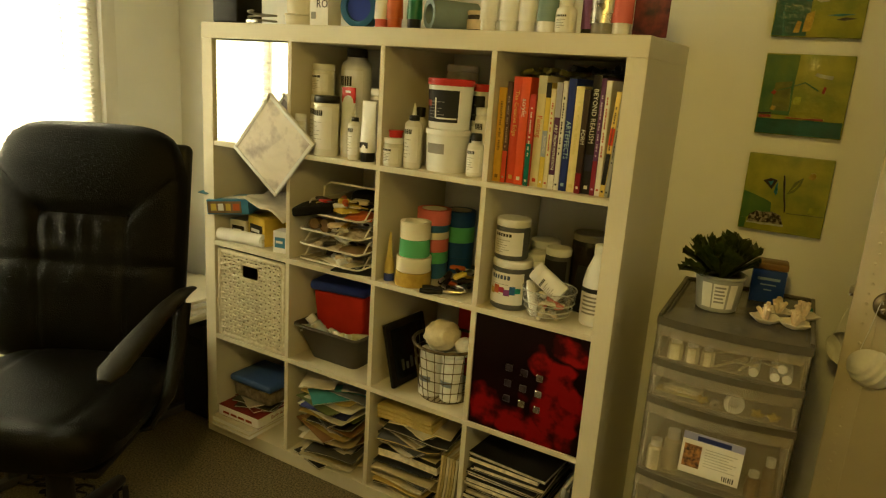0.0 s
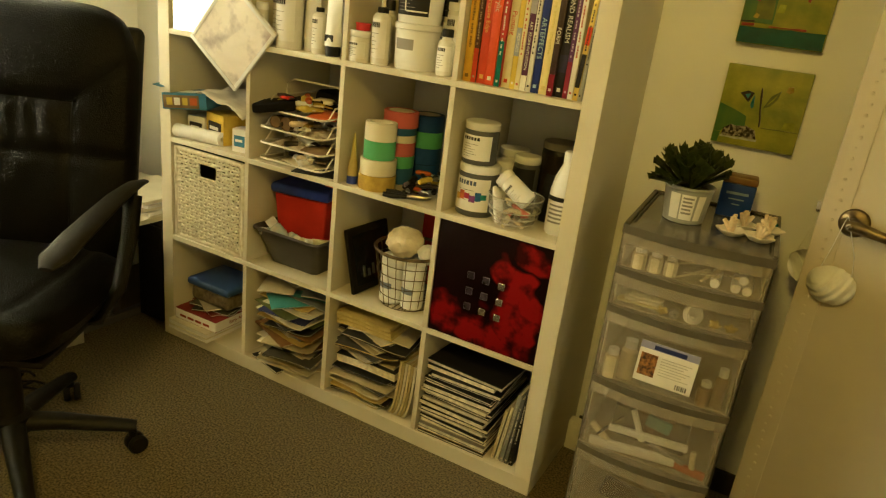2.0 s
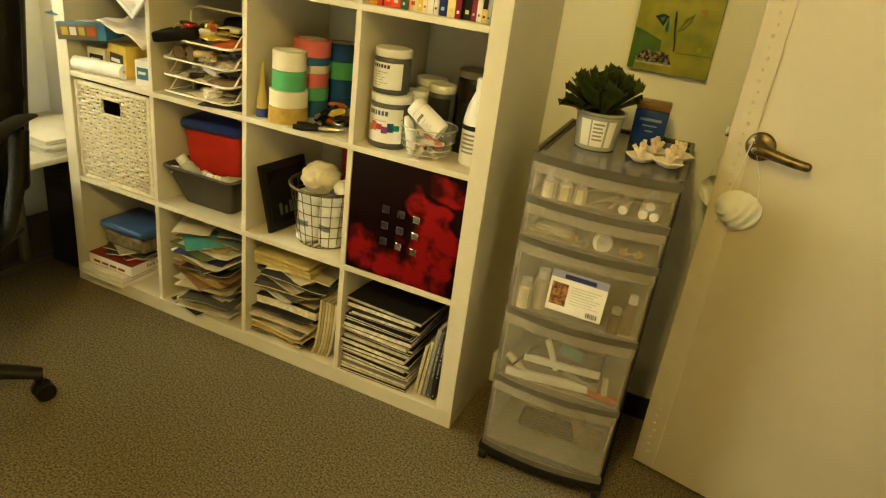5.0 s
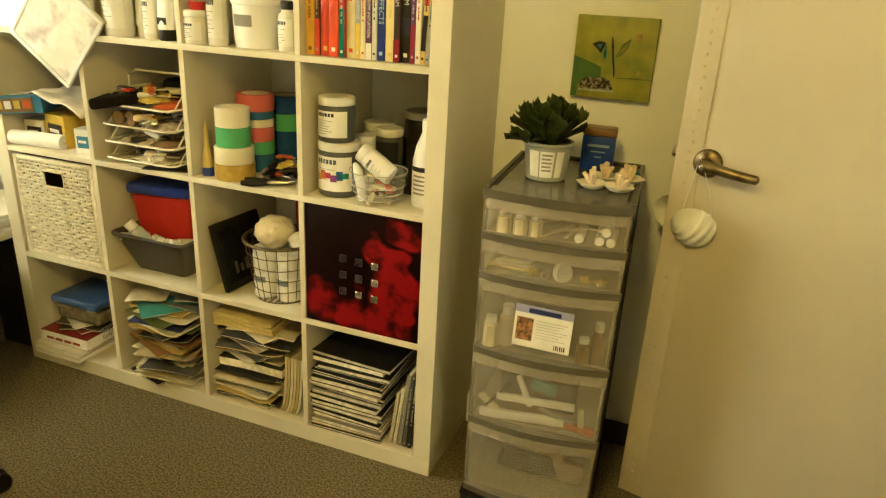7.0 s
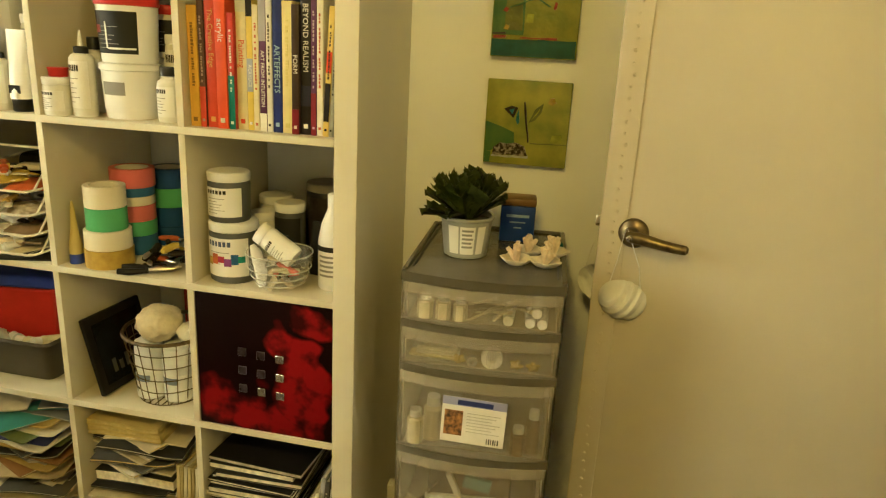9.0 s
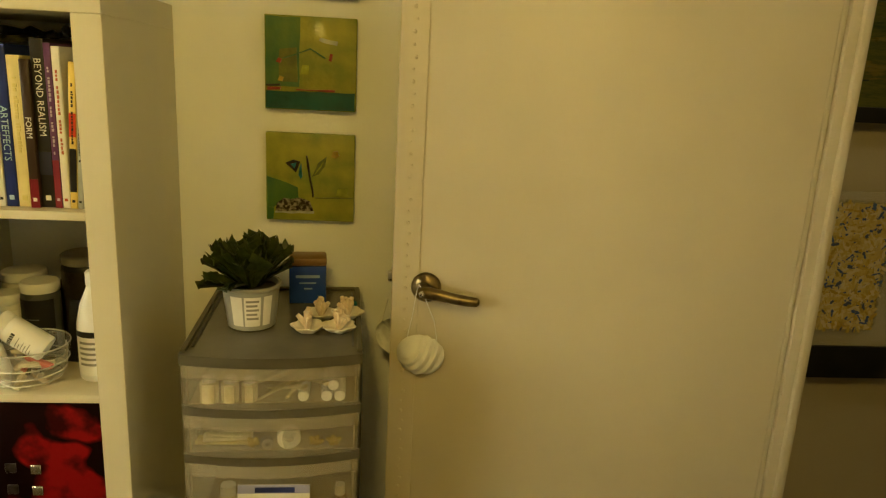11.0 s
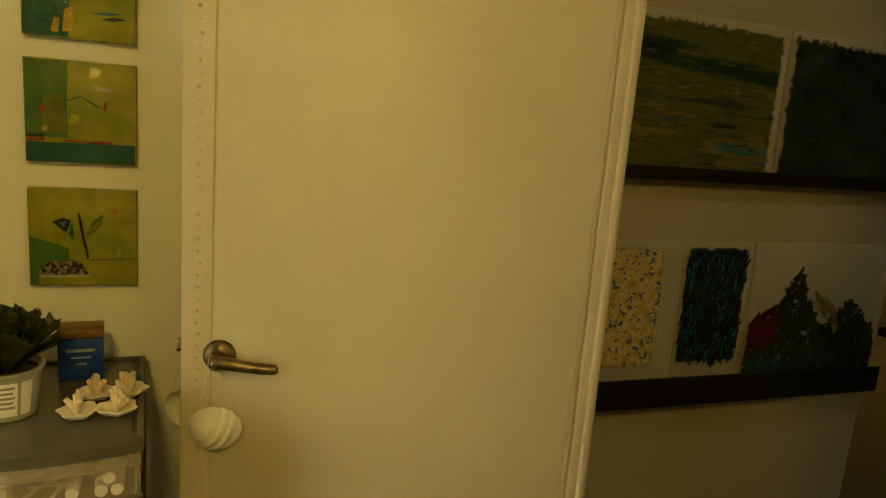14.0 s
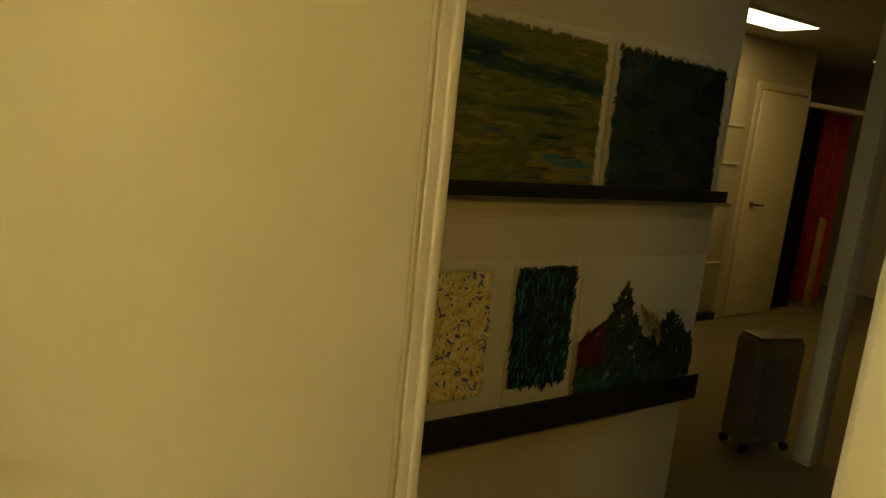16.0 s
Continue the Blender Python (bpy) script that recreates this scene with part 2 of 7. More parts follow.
solid("wall_left", bm, M_WALL, "warm white painted wall with a bright window", "wall", "structure")
# right partition with the doorway
DY0, DY1, DZ = -0.740, -0.008, 2.05
bm = nbm()
box(bm, (RIGHT, REAR, 0), (RIGHT + PART_T, DY0, TOP))
box(bm, (RIGHT, DY1 + 0.02, 0), (RIGHT + PART_T, BACK, TOP))
box(bm, (RIGHT, DY0, DZ + 0.02), (RIGHT + PART_T, DY1 + 0.02, TOP))
solid("wall_right", bm, M_WALL, "thin painted partition wall with an open doorway", "wall", "structure")

# door lining with its stop, and the casings
jamb = thing("door_frame", pose(0, 0, 0), "cream gloss painted wooden door frame", "door frame")
tagged(jamb, kind="structure")
X0, X1 = RIGHT - 0.004, RIGHT + PART_T + 0.002
part("lining", box(nbm(), (X0, DY1 - 0.002, 0), (X1, DY1 + 0.019, DZ), 0.002), M_TRIM, jamb)
part("lining", box(nbm(), (X0, DY0 + 0.001, 0), (X1, DY0 + 0.022, DZ), 0.002), M_TRIM, jamb)
part("lining", box(nbm(), (X0, DY0 + 0.022, DZ - 0.02), (X1, DY1 - 0.002, DZ + 0.018), 0.002), M_TRIM, jamb)
part("stop", box(nbm(), (X0 + 0.019, DY1 - 0.014, 0), (X1 - 0.001, DY1 - 0.001, DZ - 0.02), 0.004), M_TRIM, jamb)
part("stop", box(nbm(), (X0 + 0.040, DY0 + 0.021, 0), (X1 - 0.002, DY0 + 0.034, DZ - 0.02), 0.004), M_TRIM, jamb)
for s in (0, 1):
    bm = nbm()
    y = (DY1 + 0.004, DY1 + 0.07) if s == 0 else (DY0 - 0.055, DY0 + 0.012)
    box(bm, (RIGHT - 0.018, y[0], 0), (RIGHT - 0.005, y[1], DZ + 0.06), 0.004)
    part("casing", bm, M_TRIM, jamb)
part("casing", box(nbm(), (RIGHT - 0.017, DY0 + 0.013, DZ), (RIGHT - 0.005, DY1 + 0.003, DZ + 0.06), 0.004), M_TRIM, jamb)

# dark strip along the foot of the back wall
bm = nbm()
box(bm, (1.50, BACK - 0.012, 0), (RIGHT - 0.002, BACK - 0.001, 0.075), 0.003)
solid("baseboard", bm, M_WALLFOOT, "dark brown strip along the foot of the wall", "baseboard", "structure")

# ---- window in the left wall, with a venetian blind ----
win = thing("window_1", pose(LEFT - 0.05, (WY0 + WY1) / 2, WZ0), "white framed window with a lowered venetian blind, blown out by daylight", "window")
tagged(win, kind="structure")
HW, HH = (WY1 - WY0) / 2, WZ1 - WZ0
for k, (lo, hi) in enumerate((((-0.03, -HW + 0.001, 0.0), (0.03, -HW + 0.05, HH)), ((-0.03, HW - 0.05, 0.0), (0.03, HW - 0.001, HH)), ((-0.03, -HW + 0.05, 0.001), (0.03, HW - 0.05, 0.05)), ((-0.03, -HW + 0.05, HH - 0.05), (0.03, HW - 0.05, HH - 0.001)), ((-0.025, -0.02, 0.05), (0.025, 0.02, HH - 0.05)))):
    part("window_frame", box(nbm(), lo, hi, 0.004), M_WHITE, win)
for a, b in ((-HW + 0.05, -0.02), (0.02, HW - 0.05)):
    p = part("pane", box(nbm(), (-0.004, a, 0.05), (0.0, b, HH - 0.05)), M_GLASS, win)
    p.visible_shadow = False
part("window_sill", box(nbm(), (0.03, -HW - 0.03, -0.03), (0.11, HW + 0.03, -0.001), 0.006), M_WHITE, win)
part("reveal", box(nbm(), (0.03, HW - 0.012, 0.0), (0.062, HW + 0.045, HH), 0.004), M_WHITE, win)
for side in (0, 1):
    b0, b1 = ((-HW + 0.03, -0.01), (0.01, HW - 0.045))[side]
    bl = thing("venetian_blind", pose(LEFT - 0.012, (WY0 + WY1) / 2, WZ0 + HH - 0.05), "white slatted venetian blind hanging in the window", "blind", "window blinds")
    part("headrail", box(nbm(), (-0.018, b0, 0.0), (0.018, b1, 0.035), 0.003), M_WHITE, bl)
    bm = nbm()
    z = -0.02
    while z > -HH + 0.10:
        box(bm, (-0.0115, b0, -0.0006), (0.0115, b1, 0.0006), m=Matrix.Translation((0, 0, z)) @ Matrix.Rotation(radians(28), 4, "Y"))
        z -= 0.022
    tagged(part("slats", bm, M_BLIND, bl), kind="stuff")
    part("bottom_rail", box(nbm(), (-0.012, b0, -HH + 0.07), (0.012, b1, -HH + 0.085), 0.003), M_WHITE, bl)
    part("pull_cord", tube(nbm(), [(0.016, b1 - 0.12, 0.0), (0.016, b1 - 0.122, -0.4), (0.016, b1 - 0.118, -0.78)], 0.0012, 5), M_GREYINK, bl)
solid("backdrop", box(nbm(), (-1.32, -4.2, -0.04), (-1.3, 1.6, 3.2)), M_DAY, "bright overcast daylight outside the window", "backdrop", "structure")


# ---- the cube shelf ----
shelf = thing("cube_shelf", pose(0, 0, 0), "cream-white laminate sixteen-cube storage shelf standing against the wall", "shelf")
SH, T, C, B = 1.488, 0.05, 0.335, 0.016
part("side_panel", box(nbm(), (0, 0, T), (T, 0.388, SH - T), 0.0012, 1), M_SHELF, shelf)
part("side_panel", box(nbm(), (SH - T, 0, T), (SH, 0.388, SH - T), 0.0012, 1), M_SHELF, shelf)
part("top_panel", box(nbm(), (0, 0, SH - T), (SH, 0.388, SH), 0.0012, 1), M_SHELF, shelf)
part("bottom_panel", box(nbm(), (0, 0, 0), (SH, 0.388, T), 0.0012, 1), M_SHELF, shelf)
CX = [T + i * (C + B) for i in range(4)]
CZ = [T + i * (C + B) for i in range(4)]
for i in range(3):
    z = CZ[i] + C
    part("shelf_board", box(nbm(), (T, 0.001, z), (SH - T, 0.387, z + B), 0.0008, 1), M_SHELF, shelf)
for i in range(3):
    x = CX[i] + C
    for j in range(4):
        part("divider", box(nbm(), (x, 0.002, CZ[j]), (x + B, 0.386, CZ[j] + C), 0.0008, 1), M_SHELF, shelf)


# ---- the door ----
DL = Vector((1.982, 0.167, 0))
DH = Vector((2.757, -0.004, 0))
DANG = math.degrees(math.atan2(DL.y - DH.y, DL.x - DH.x))
DW = (DL - DH).length
# local x runs from the hinge to the latch edge, local y points away from the room's middle
door = thing("door_1", pose(DH.x, DH.y, 0.012, 0, 0, DANG), "cream painted flush door standing wide open", "door")
tagged(door, kind="structure")
part("leaf", box(nbm(), (0.0, -0.038, 0.0), (DW, 0.0, 2.02), 0.002), M_DOOR, door)
bm = nbm()
box(bm, (DW - 0.058, 0.0, 0.01), (DW - 0.002, 0.0035, 2.01), 0.0012)
part("edge_strip", bm, M_DOOR, door, "cream strip with a row of pressed bumps")
bm = nbm()
z, k = 0.05, 0
while z < 2.0:
    r = 0.0042 if k % 2 else 0.0030
    lathe(bm, [(r, 0), (r * 0.8, 0.0022), (0.0, 0.0034)], 8, Matrix.Translation((DW - 0.032 + (0.002 if k % 3 else -0.002), 0.0034, z)) @ Matrix.Rotation(radians(-90), 4, "X"))
    z += 0.0235
    k += 1
tagged(part("bump_row", bm, M_DOOR, door), kind="stuff")
part("latch", box(nbm(), (DW - 0.001, -0.026, 0.925), (DW + 0.012, -0.012, 0.95), 0.003), M_STEEL, door)
part("latch_plate", box(nbm(), (DW - 0.0005, -0.031, 0.90), (DW + 0.0015, -0.007, 0.965), 0.0005), M_BRASS, door)
for side in (1, -1):
    hm = pose(DW - 0.074, 0.0 if side > 0 else -0.038, 0.925) @ Matrix.Diagonal((1, side, 1, 1))
    h = part("handle", lathe(nbm(), [(0.032, 0), (0.032, 0.004), (0.029, 0.009), (0.018, 0.012), (0.014, 0.016), (0.013, 0.034), (0.012, 0.036)], 32, hm @ Matrix.Rotation(radians(-90), 4, "X")), M_BRASS, door, "antique brass lever handle")
    bm = nbm()
    pts = [hm @ Vector(p) for p in ((0.006, 0.040, 0.0), (-0.012, 0.042, 0.0), (-0.035, 0.044, -0.002), (-0.065, 0.045, -0.006), (-0.092, 0.044, -0.009), (-0.112, 0.042, -0.010), (-0.117, 0.042, -0.010))]
    tube(bm, pts, [0.011, 0.0135, 0.0125, 0.0112, 0.0108, 0.0098, 0.005], 12)
    part("lever", bm, M_BRASS, h)
    lk = part("lock_button", lathe(nbm(), [(0.006, 0), (0.006, 0.004), (0.003, 0.005)], 14, hm @ Matrix.Translation((0.0, 0.052, 0)) @ Matrix.Rotation(radians(-90), 4, "X")), M_STEEL, h)


# ---- the hall beyond the doorway ----
HX = RIGHT + PART_T
HY = 0.384
wall_box("wall_hall", (HX, HY, 0), (4.10, HY + 0.12, TOP), M_HALL, "dim off-white hall wall carrying two picture ledges")
wall_box("wall_hall_return", (3.98, HY + 0.12, 0), (4.10, 2.62, TOP), M_HALL, "plain off-white hall wall beyond the corner")
wall_box("wall_hall_far", (3.98, 2.62, 0), (8.35, 2.74, TOP), M_HALL, "off-white wall at the far end of the hall")
wall_box("wall_hall_end", (10.4, -1.7, 0), (10.52, 4.2, TOP), M_HALL, "plain wall closing the hall")
wall_box("wall_hall_side", (HX, -1.72, 0), (10.4, -1.6, TOP), M_HALL, "plain off-white hall wall")
wall_box("wall_hall_niche", (8.35, 4.2, 0), (10.4, 4.3, TOP), M_HALL, "plain wall behind the curtains")
wall_box("wall_hall_nook", (8.23, 2.74, 0), (8.35, 4.2, TOP), M_HALL, "plain side wall of the curtained nook")
wall_box("wall_hall_middle", (6.3, 0.30, 0), (10.4, 0.40, TOP), M_HALL, "plain off-white dividing wall in the hall")
solid("pillar", box(nbm(), (5.46, 0.585, 0), (5.58, 0.672, TOP), 0.01), M_HALL, "square off-white painted hall pillar", "pillar", "structure")
solid("ceiling_hall", box(nbm(), (HX, -1.72, TOP), (10.5, 4.3, TOP + 0.1)), M_CEIL, "plain hall ceiling, coloured dark to cut bounced light", "ceiling", "structure")

# the first, nearest fixture is an addition out of view, housing the near helper light
for lx, ly, sx, sy in ((3.75, -0.75, 0.30, 0.15), (6.70, 2.09, 0.44, 0.15), (9.0, 2.35, 0.10, 0.05)):
    li = thing("ceiling_lamp", pose(lx, ly, TOP), "lit rectangular ceiling lamp in the hall, nearest one added", "lamp", "hall ceiling lamps")
    part("frame", box(nbm(), (-sx - 0.012, -sy - 0.012, -0.016), (sx + 0.012, sy + 0.012, 0.0), 0.003), M_WHITE, li)
    part("diffuser", box(nbm(), (-sx, -sy, -0.021), (sx, sy, -0.0165), 0.001), M_LAMP, li)

hd = thing("door_2", pose(7.62, 2.62, 0), "off-white flush door in the far hall wall", "door")
tagged(hd, kind="structure")
part("leaf", box(nbm(), (0, -0.03, 0.01), (0.68, -0.004, 1.99), 0.003), M_DOOR, hd)
for a in (-0.07, 0.666):
    part("casing", box(nbm(), (a, -0.02, 0), (a + 0.06, -0.001, 2.06), 0.004), M_TRIM, hd)
part("casing", box(nbm(), (-0.01, -0.02, 2.0), (0.666, -0.001, 2.06), 0.004), M_TRIM, hd)
h = part("handle", lathe(nbm(), [(0.026, 0), (0.026, 0.008), (0.012, 0.012), (0.011, 0.04)], 16, pose(0.10, -0.03, 1.02, 90)), M_BRASS, hd)
part("lever", tube(nbm(), [(0.10, -0.075, 1.02), (0.15, -0.078, 1.02), (0.21, -0.072, 1.018)], 0.011, 8), M_BRASS, h)

# meter cupboard panels and pipes on the far wall
mp = thing("wall_panel", pose(7.20, 2.62, 0), "narrow off-white service panel with thin battens", "panel")
part("panel", box(nbm(), (-0.10, -0.03, 0.12), (0.24, -0.001, 2.05), 0.004), M_HALL, mp)
for z in (0.5, 1.02, 1.35, 1.66):
    part("batten", box(nbm(), (-0.09, -0.042, z), (0.23, -0.031, z + 0.02), 0.003), M_TRIM, mp)
part("base", box(nbm(), (-0.10, -0.06, 0.0), (0.24, -0.001, 0.07), 0.004), M_BLACK, mp)


def curtain(x0, x1, y, z0, z1, material, label):
    bm = nbm()
    n = 48
    a = [(x0 + (x1 - x0) * i / n, y + 0.028 * math.sin(i * 0.95) + 0.01 * math.sin(i * 0.37)) for i in range(n + 1)]
    out = a + [(x, yy + 0.006) for x, yy in reversed(a)]
    slab(bm, out, z0, z1)
    solid("curtain", bm, material, label, "curtain")


M_BLACKCLOTH = mat("black_cloth", (0.010, 0.009, 0.009), 0.9, var=0.2, scale=20, bump=0.2, spec=0.2)
M_REDCLOTH = mat("red_cloth", (0.42, 0.03, 0.02), 0.85, var=0.2, scale=14, bump=0.2, sheen=0.3)
solid("curtain_rail", box(nbm(), (8.352, 2.60, 1.922), (10.398, 2.90, 1.965), 0.004), M_TRIM, "pale wooden rail carrying the curtains", "rail")
curtain(8.36, 8.78, 2.70, 0.0, 1.921, M_BLACKCLOTH, "black cloth curtain hanging to the floor in the hall")
curtain(8.70, 9.60, 2.84, 0.0, 1.921, M_REDCLOTH, "red cloth hanging behind the black curtain")
solid("wooden_plank", box(nbm(), (8.96, 2.60, 0), (9.03, 2.64, 0.90), 0.004), mat("pale_pine", (0.42, 0.27, 0.11), 0.6, var=0.2, scale=12), "pale pine plank standing upright by the curtain", "plank")

pur = thing("air_cooler", pose(5.42, 0.86, 0, 0, 0, -14), "off-white boxy wheeled cooler on the hall floor, coloured dark for dim light", "appliance")
# off-white casing with the hall's dimness put into its colour
M_DIMOFFW = mat("dimmed_offwhite_appliance", (0.13, 0.115, 0.08), 0.42, var=0.06, scale=8)
part("body", box(nbm(), (-0.16, -0.09, 0.045), (0.14, 0.08, 0.585), 0.03, 4), M_DIMOFFW, pur)
part("top_panel", box(nbm(), (-0.14, -0.075, 0.585), (0.12, 0.065, 0.60), 0.006), M_DIMOFFW, pur)
part("side_panel", box(nbm(), (-0.11, -0.094, 0.10), (0.11, -0.0895, 0.50), 0.003), M_GREYRAIL, pur)
for sx in (-0.13, 0.13):
    for sy in (-0.07, 0.07):
        part("wheel", lathe(nbm(), [(0.022, -0.012), (0.022, 0.012)], 16, pose(sx, sy, 0.022, 0, 90)), M_BLACK, pur)

# picture ledges, with what stands on them
M_LEDGE = mat("black_ledge", (0.013, 0.012, 0.012), 0.45, var=0.2, scale=20)
for z, depth, lip in ((1.312, 0.045, 0.036), (0.672, 0.055, 0.085)):
    lg = thing("picture_ledge", pose(HX + 0.012, HY, z), "black painted wooden picture ledge on the hall wall", "shelf", "picture ledges")
    L = 4.075 - HX - 0.012
    part("board", box(nbm(), (0, -depth, 0), (L, -0.001, 0.012), 0.002), M_LEDGE, lg)
    part("front_lip", box(nbm(), (0, -depth - 0.012, 0), (L, -depth - 0.0005, lip), 0.002), M_LEDGE, lg)

M_ACRYL = mat("clear_acrylic_sheet", (0.80, 0.79, 0.73), 0.12, var=0.02, alpha=0.16, bump=0.0)


def strokes(n, w, h, l0, l1, t0, t1, ang, spread, seed, keep=None, lift=0.0012, rag=0.35):
    """Short raised brush strokes on a sheet in the local xz plane, facing -y."""
    rnd = random.Random(seed)
    bm = nbm()
    made = 0
    while made < n:
        x, z = rnd.uniform(0.01, w - 0.01), rnd.uniform(0.01, h - 0.01)
        if keep and not keep(x / w, z / h):
            continue
        L, tt = rnd.uniform(l0, l1), rnd.uniform(t0, t1)
        a = radians(ang + rnd.uniform(-spread, spread))
        ca, sa = math.cos(a), math.sin(a)
        y = -lift - 0.0030 * made / n
        k = 6
        top, bot = [], []
        for i in range(k + 1):
            u = (i / k - 0.5) * L
            ww = tt * (0.5 + rnd.uniform(-rag, rag) * 0.5) * (0.35 if i in (0, k) else 1)
            bend = rnd.uniform(-0.1, 0.1) * tt
            top.append((u, ww + bend))
            bot.append((u, -ww + bend))
        out = []
        for u, v in bot + top[::-1]:
            px, pz = min(w, max(0, x + u * ca - v * sa)), min(h, max(0, z + u * sa + v * ca))
            out.append((px, pz))
        f = [bm.verts.new((px, y, pz)) for px, pz in out]
        g = [bm.verts.new((px, y + 0.0009, pz)) for px, pz in out]
        bm.faces.new(f)
        for i in range(len(out)):
            j = (i + 1) % len(out)
            bm.faces.new((f[i], f[j], g[j], g[i]))
        made += 1
    return bm


def sheet_art(x, z, w, h, bm, material, label, y=HY - 0.012, tilt=-1.2):
    t = thing("painting", pose(x, y - 0.02, z, tilt), label, "painting", "paintings on the ledges")
    part("sheet", box(nbm(), (0, 0, 0), (w, 0.004, h), 0.0006, 1), M_ACRYL, t, "clear acrylic sheet")
    tagged(part("paint", bm, material, t, "thick layered paint strokes"), kind="stuff")
    return t


def brushed(name, w, h, stops, grain, inset, soft, seed, rough=0.3, coat=0.3, shelf=0.0, bands=0.0):
    """Oil paint drawn out along its grain, thinning to nothing at a ragged edge inside the sheet."""
    m = mat(name, (0.1, 0.1, 0.1), rough, bump=0.25, fine=60, coat=coat)
    nt = m.node_tree
    bsdf = nt.nodes["Principled BSDF"]

    def node(kind, **sets):
        nd = nt.nodes.new(kind)
        for key, value in sets.items():
            nd.inputs[key].default_value = value
        return nd

    def calc(op, a, b2):
        nd = nt.nodes.new("ShaderNodeMath")
        nd.operation = op
        for k, v in ((0, a), (1, b2)):
            if isinstance(v, (int, float)):
                nd.inputs[k].default_value = v
            else:
                nt.links.new(v, nd.inputs[k])
        return nd.outputs[0]

    co = nt.nodes.new("ShaderNodeTexCoord")
    mp = node("ShaderNodeMapping", Scale=grain, Location=(seed, seed * 0.7, seed * 1.3))
    nt.links.new(co.outputs["Object"], mp.inputs["Vector"])
    big = node("ShaderNodeTexNoise", Scale=1.0, Detail=10.0, Roughness=0.66, Distortion=0.15)
    nt.links.new(mp.outputs[0], big.inputs["Vector"])
    xyz = nt.nodes.new("ShaderNodeSeparateXYZ")
    nt.links.new(co.outputs["Object"], xyz.inputs[0])
    x, z = xyz.outputs[0], xyz.outputs[2]
    tone = calc("ADD", big.outputs["Fac"], calc("MULTIPLY", calc("SINE", calc("MULTIPLY", z, 16.0), 0.0), bands))
    ramp = nt.nodes.new("ShaderNodeValToRGB")
    els = ramp.color_ramp.elements
    while len(els) < len(stops):
        els.new(0.5)
    for e, (p, c) in zip(els, stops):
        e.position, e.color = p, (*c, 1)
    nt.links.new(tone, ramp.inputs[0])
    nt.links.new(ramp.outputs[0], bsdf.inputs["Base Color"])
    rag = node("ShaderNodeTexNoise", Scale=44.0, Detail=9.0, Roughness=0.75)
    nt.links.new(co.outputs["Object"], rag.inputs["Vector"])
    top = calc("SUBTRACT", h + inset * 0.6, calc("MULTIPLY", x, shelf))
    edge = calc("MINIMUM", calc("MINIMUM", x, calc("SUBTRACT", w, x)), calc("MINIMUM", calc("ADD", z, 0.05), calc("SUBTRACT", top, z)))
    edge = calc("ADD", edge, calc("MULTIPLY", calc("SUBTRACT", rag.outputs["Fac"], 0.5), inset * 7.0))
    mr = node("ShaderNodeMapRange")
    mr.inputs[1].default_value, mr.inputs[2].default_value = inset, inset + soft
    nt.links.new(edge, mr.inputs[0])
    nt.links.new(mr.outputs[0], bsdf.inputs["Alpha"])
    return m


def paint_film(w, h, m, parent, lift=-0.0004, z0=0.0):
    """The dried paint film on a sheet, gently uneven."""
    bm = nbm()
    nx, nz = int(w / 0.012), int(h / 0.012)
    g = [[bm.verts.new((w * i / nx, lift - 0.0016 * abs(noise.noise(Vector((i * 0.16, j * 0.5, 7.7)))), h * j / nz)) for j in range(nz + 1)] for i in range(nx + 1)]
    for i in range(nx):
        for j in range(nz):
            bm.faces.new((g[i][j], g[i + 1][j], g[i + 1][j + 1], g[i][j + 1]))
    return part("paint_film", bm, m, parent, "brushed oil paint", pose(0, 0, z0))


P_SEA = island_mat("sea_paint", [(0.006, 0.012, 0.014), (0.02, 0.05, 0.05), (0.06, 0.08, 0.02), (0.012, 0.035, 0.06), (0.10, 0.10, 0.016), (0.008, 0.016, 0.016), (0.02, 0.10, 0.13), (0.16, 0.12, 0.018), (0.05, 0.055, 0.012)], 0.3, coat=0.3, wash=0.4, grain=(3.5, 3.5, 11))
P_DEEP = island_mat("deep_paint", [(0.010, 0.02, 0.03), (0.02, 0.04, 0.03), (0.012, 0.03, 0.06), (0.03, 0.035, 0.018), (0.01, 0.02, 0.025)], 0.35, wash=0.5, grain=(9, 9, 14))
P_CREAM = island_mat("cream_paint", [(0.52, 0.42, 0.14), (0.62, 0.55, 0.32), (0.46, 0.33, 0.07), (0.60, 0.54, 0.30), (0.56, 0.45, 0.16), (0.05, 0.10, 0.30), (0.52, 0.42, 0.18), (0.40, 0.30, 0.08), (0.58, 0.52, 0.34), (0.50, 0.38, 0.10), (0.06, 0.09, 0.20), (0.56, 0.46, 0.2)], 0.3, coat=0.4)
P_TEAL = island_mat("teal_paint", [(0.006, 0.03, 0.045), (0.004, 0.007, 0.012), (0.008, 0.06, 0.075), (0.003, 0.005, 0.008), (0.006, 0.018, 0.04), (0.004, 0.010, 0.014), (0.02, 0.10, 0.11), (0.003, 0.004, 0.006), (0.004, 0.010, 0.02)], 0.16, coat=0.6)
P_HILL = island_mat("hill_paint", [(0.014, 0.026, 0.010), (0.022, 0.035, 0.014), (0.010, 0.02, 0.014), (0.010, 0.016, 0.018), (0.032, 0.038, 0.012)], 0.35)
P_ACC = island_mat("accent_paint", [(0.16, 0.13, 0.025), (0.02, 0.07, 0.10), (0.10, 0.015, 0.012), (0.03, 0.08, 0.11), (0.02, 0.04, 0.06)], 0.35)

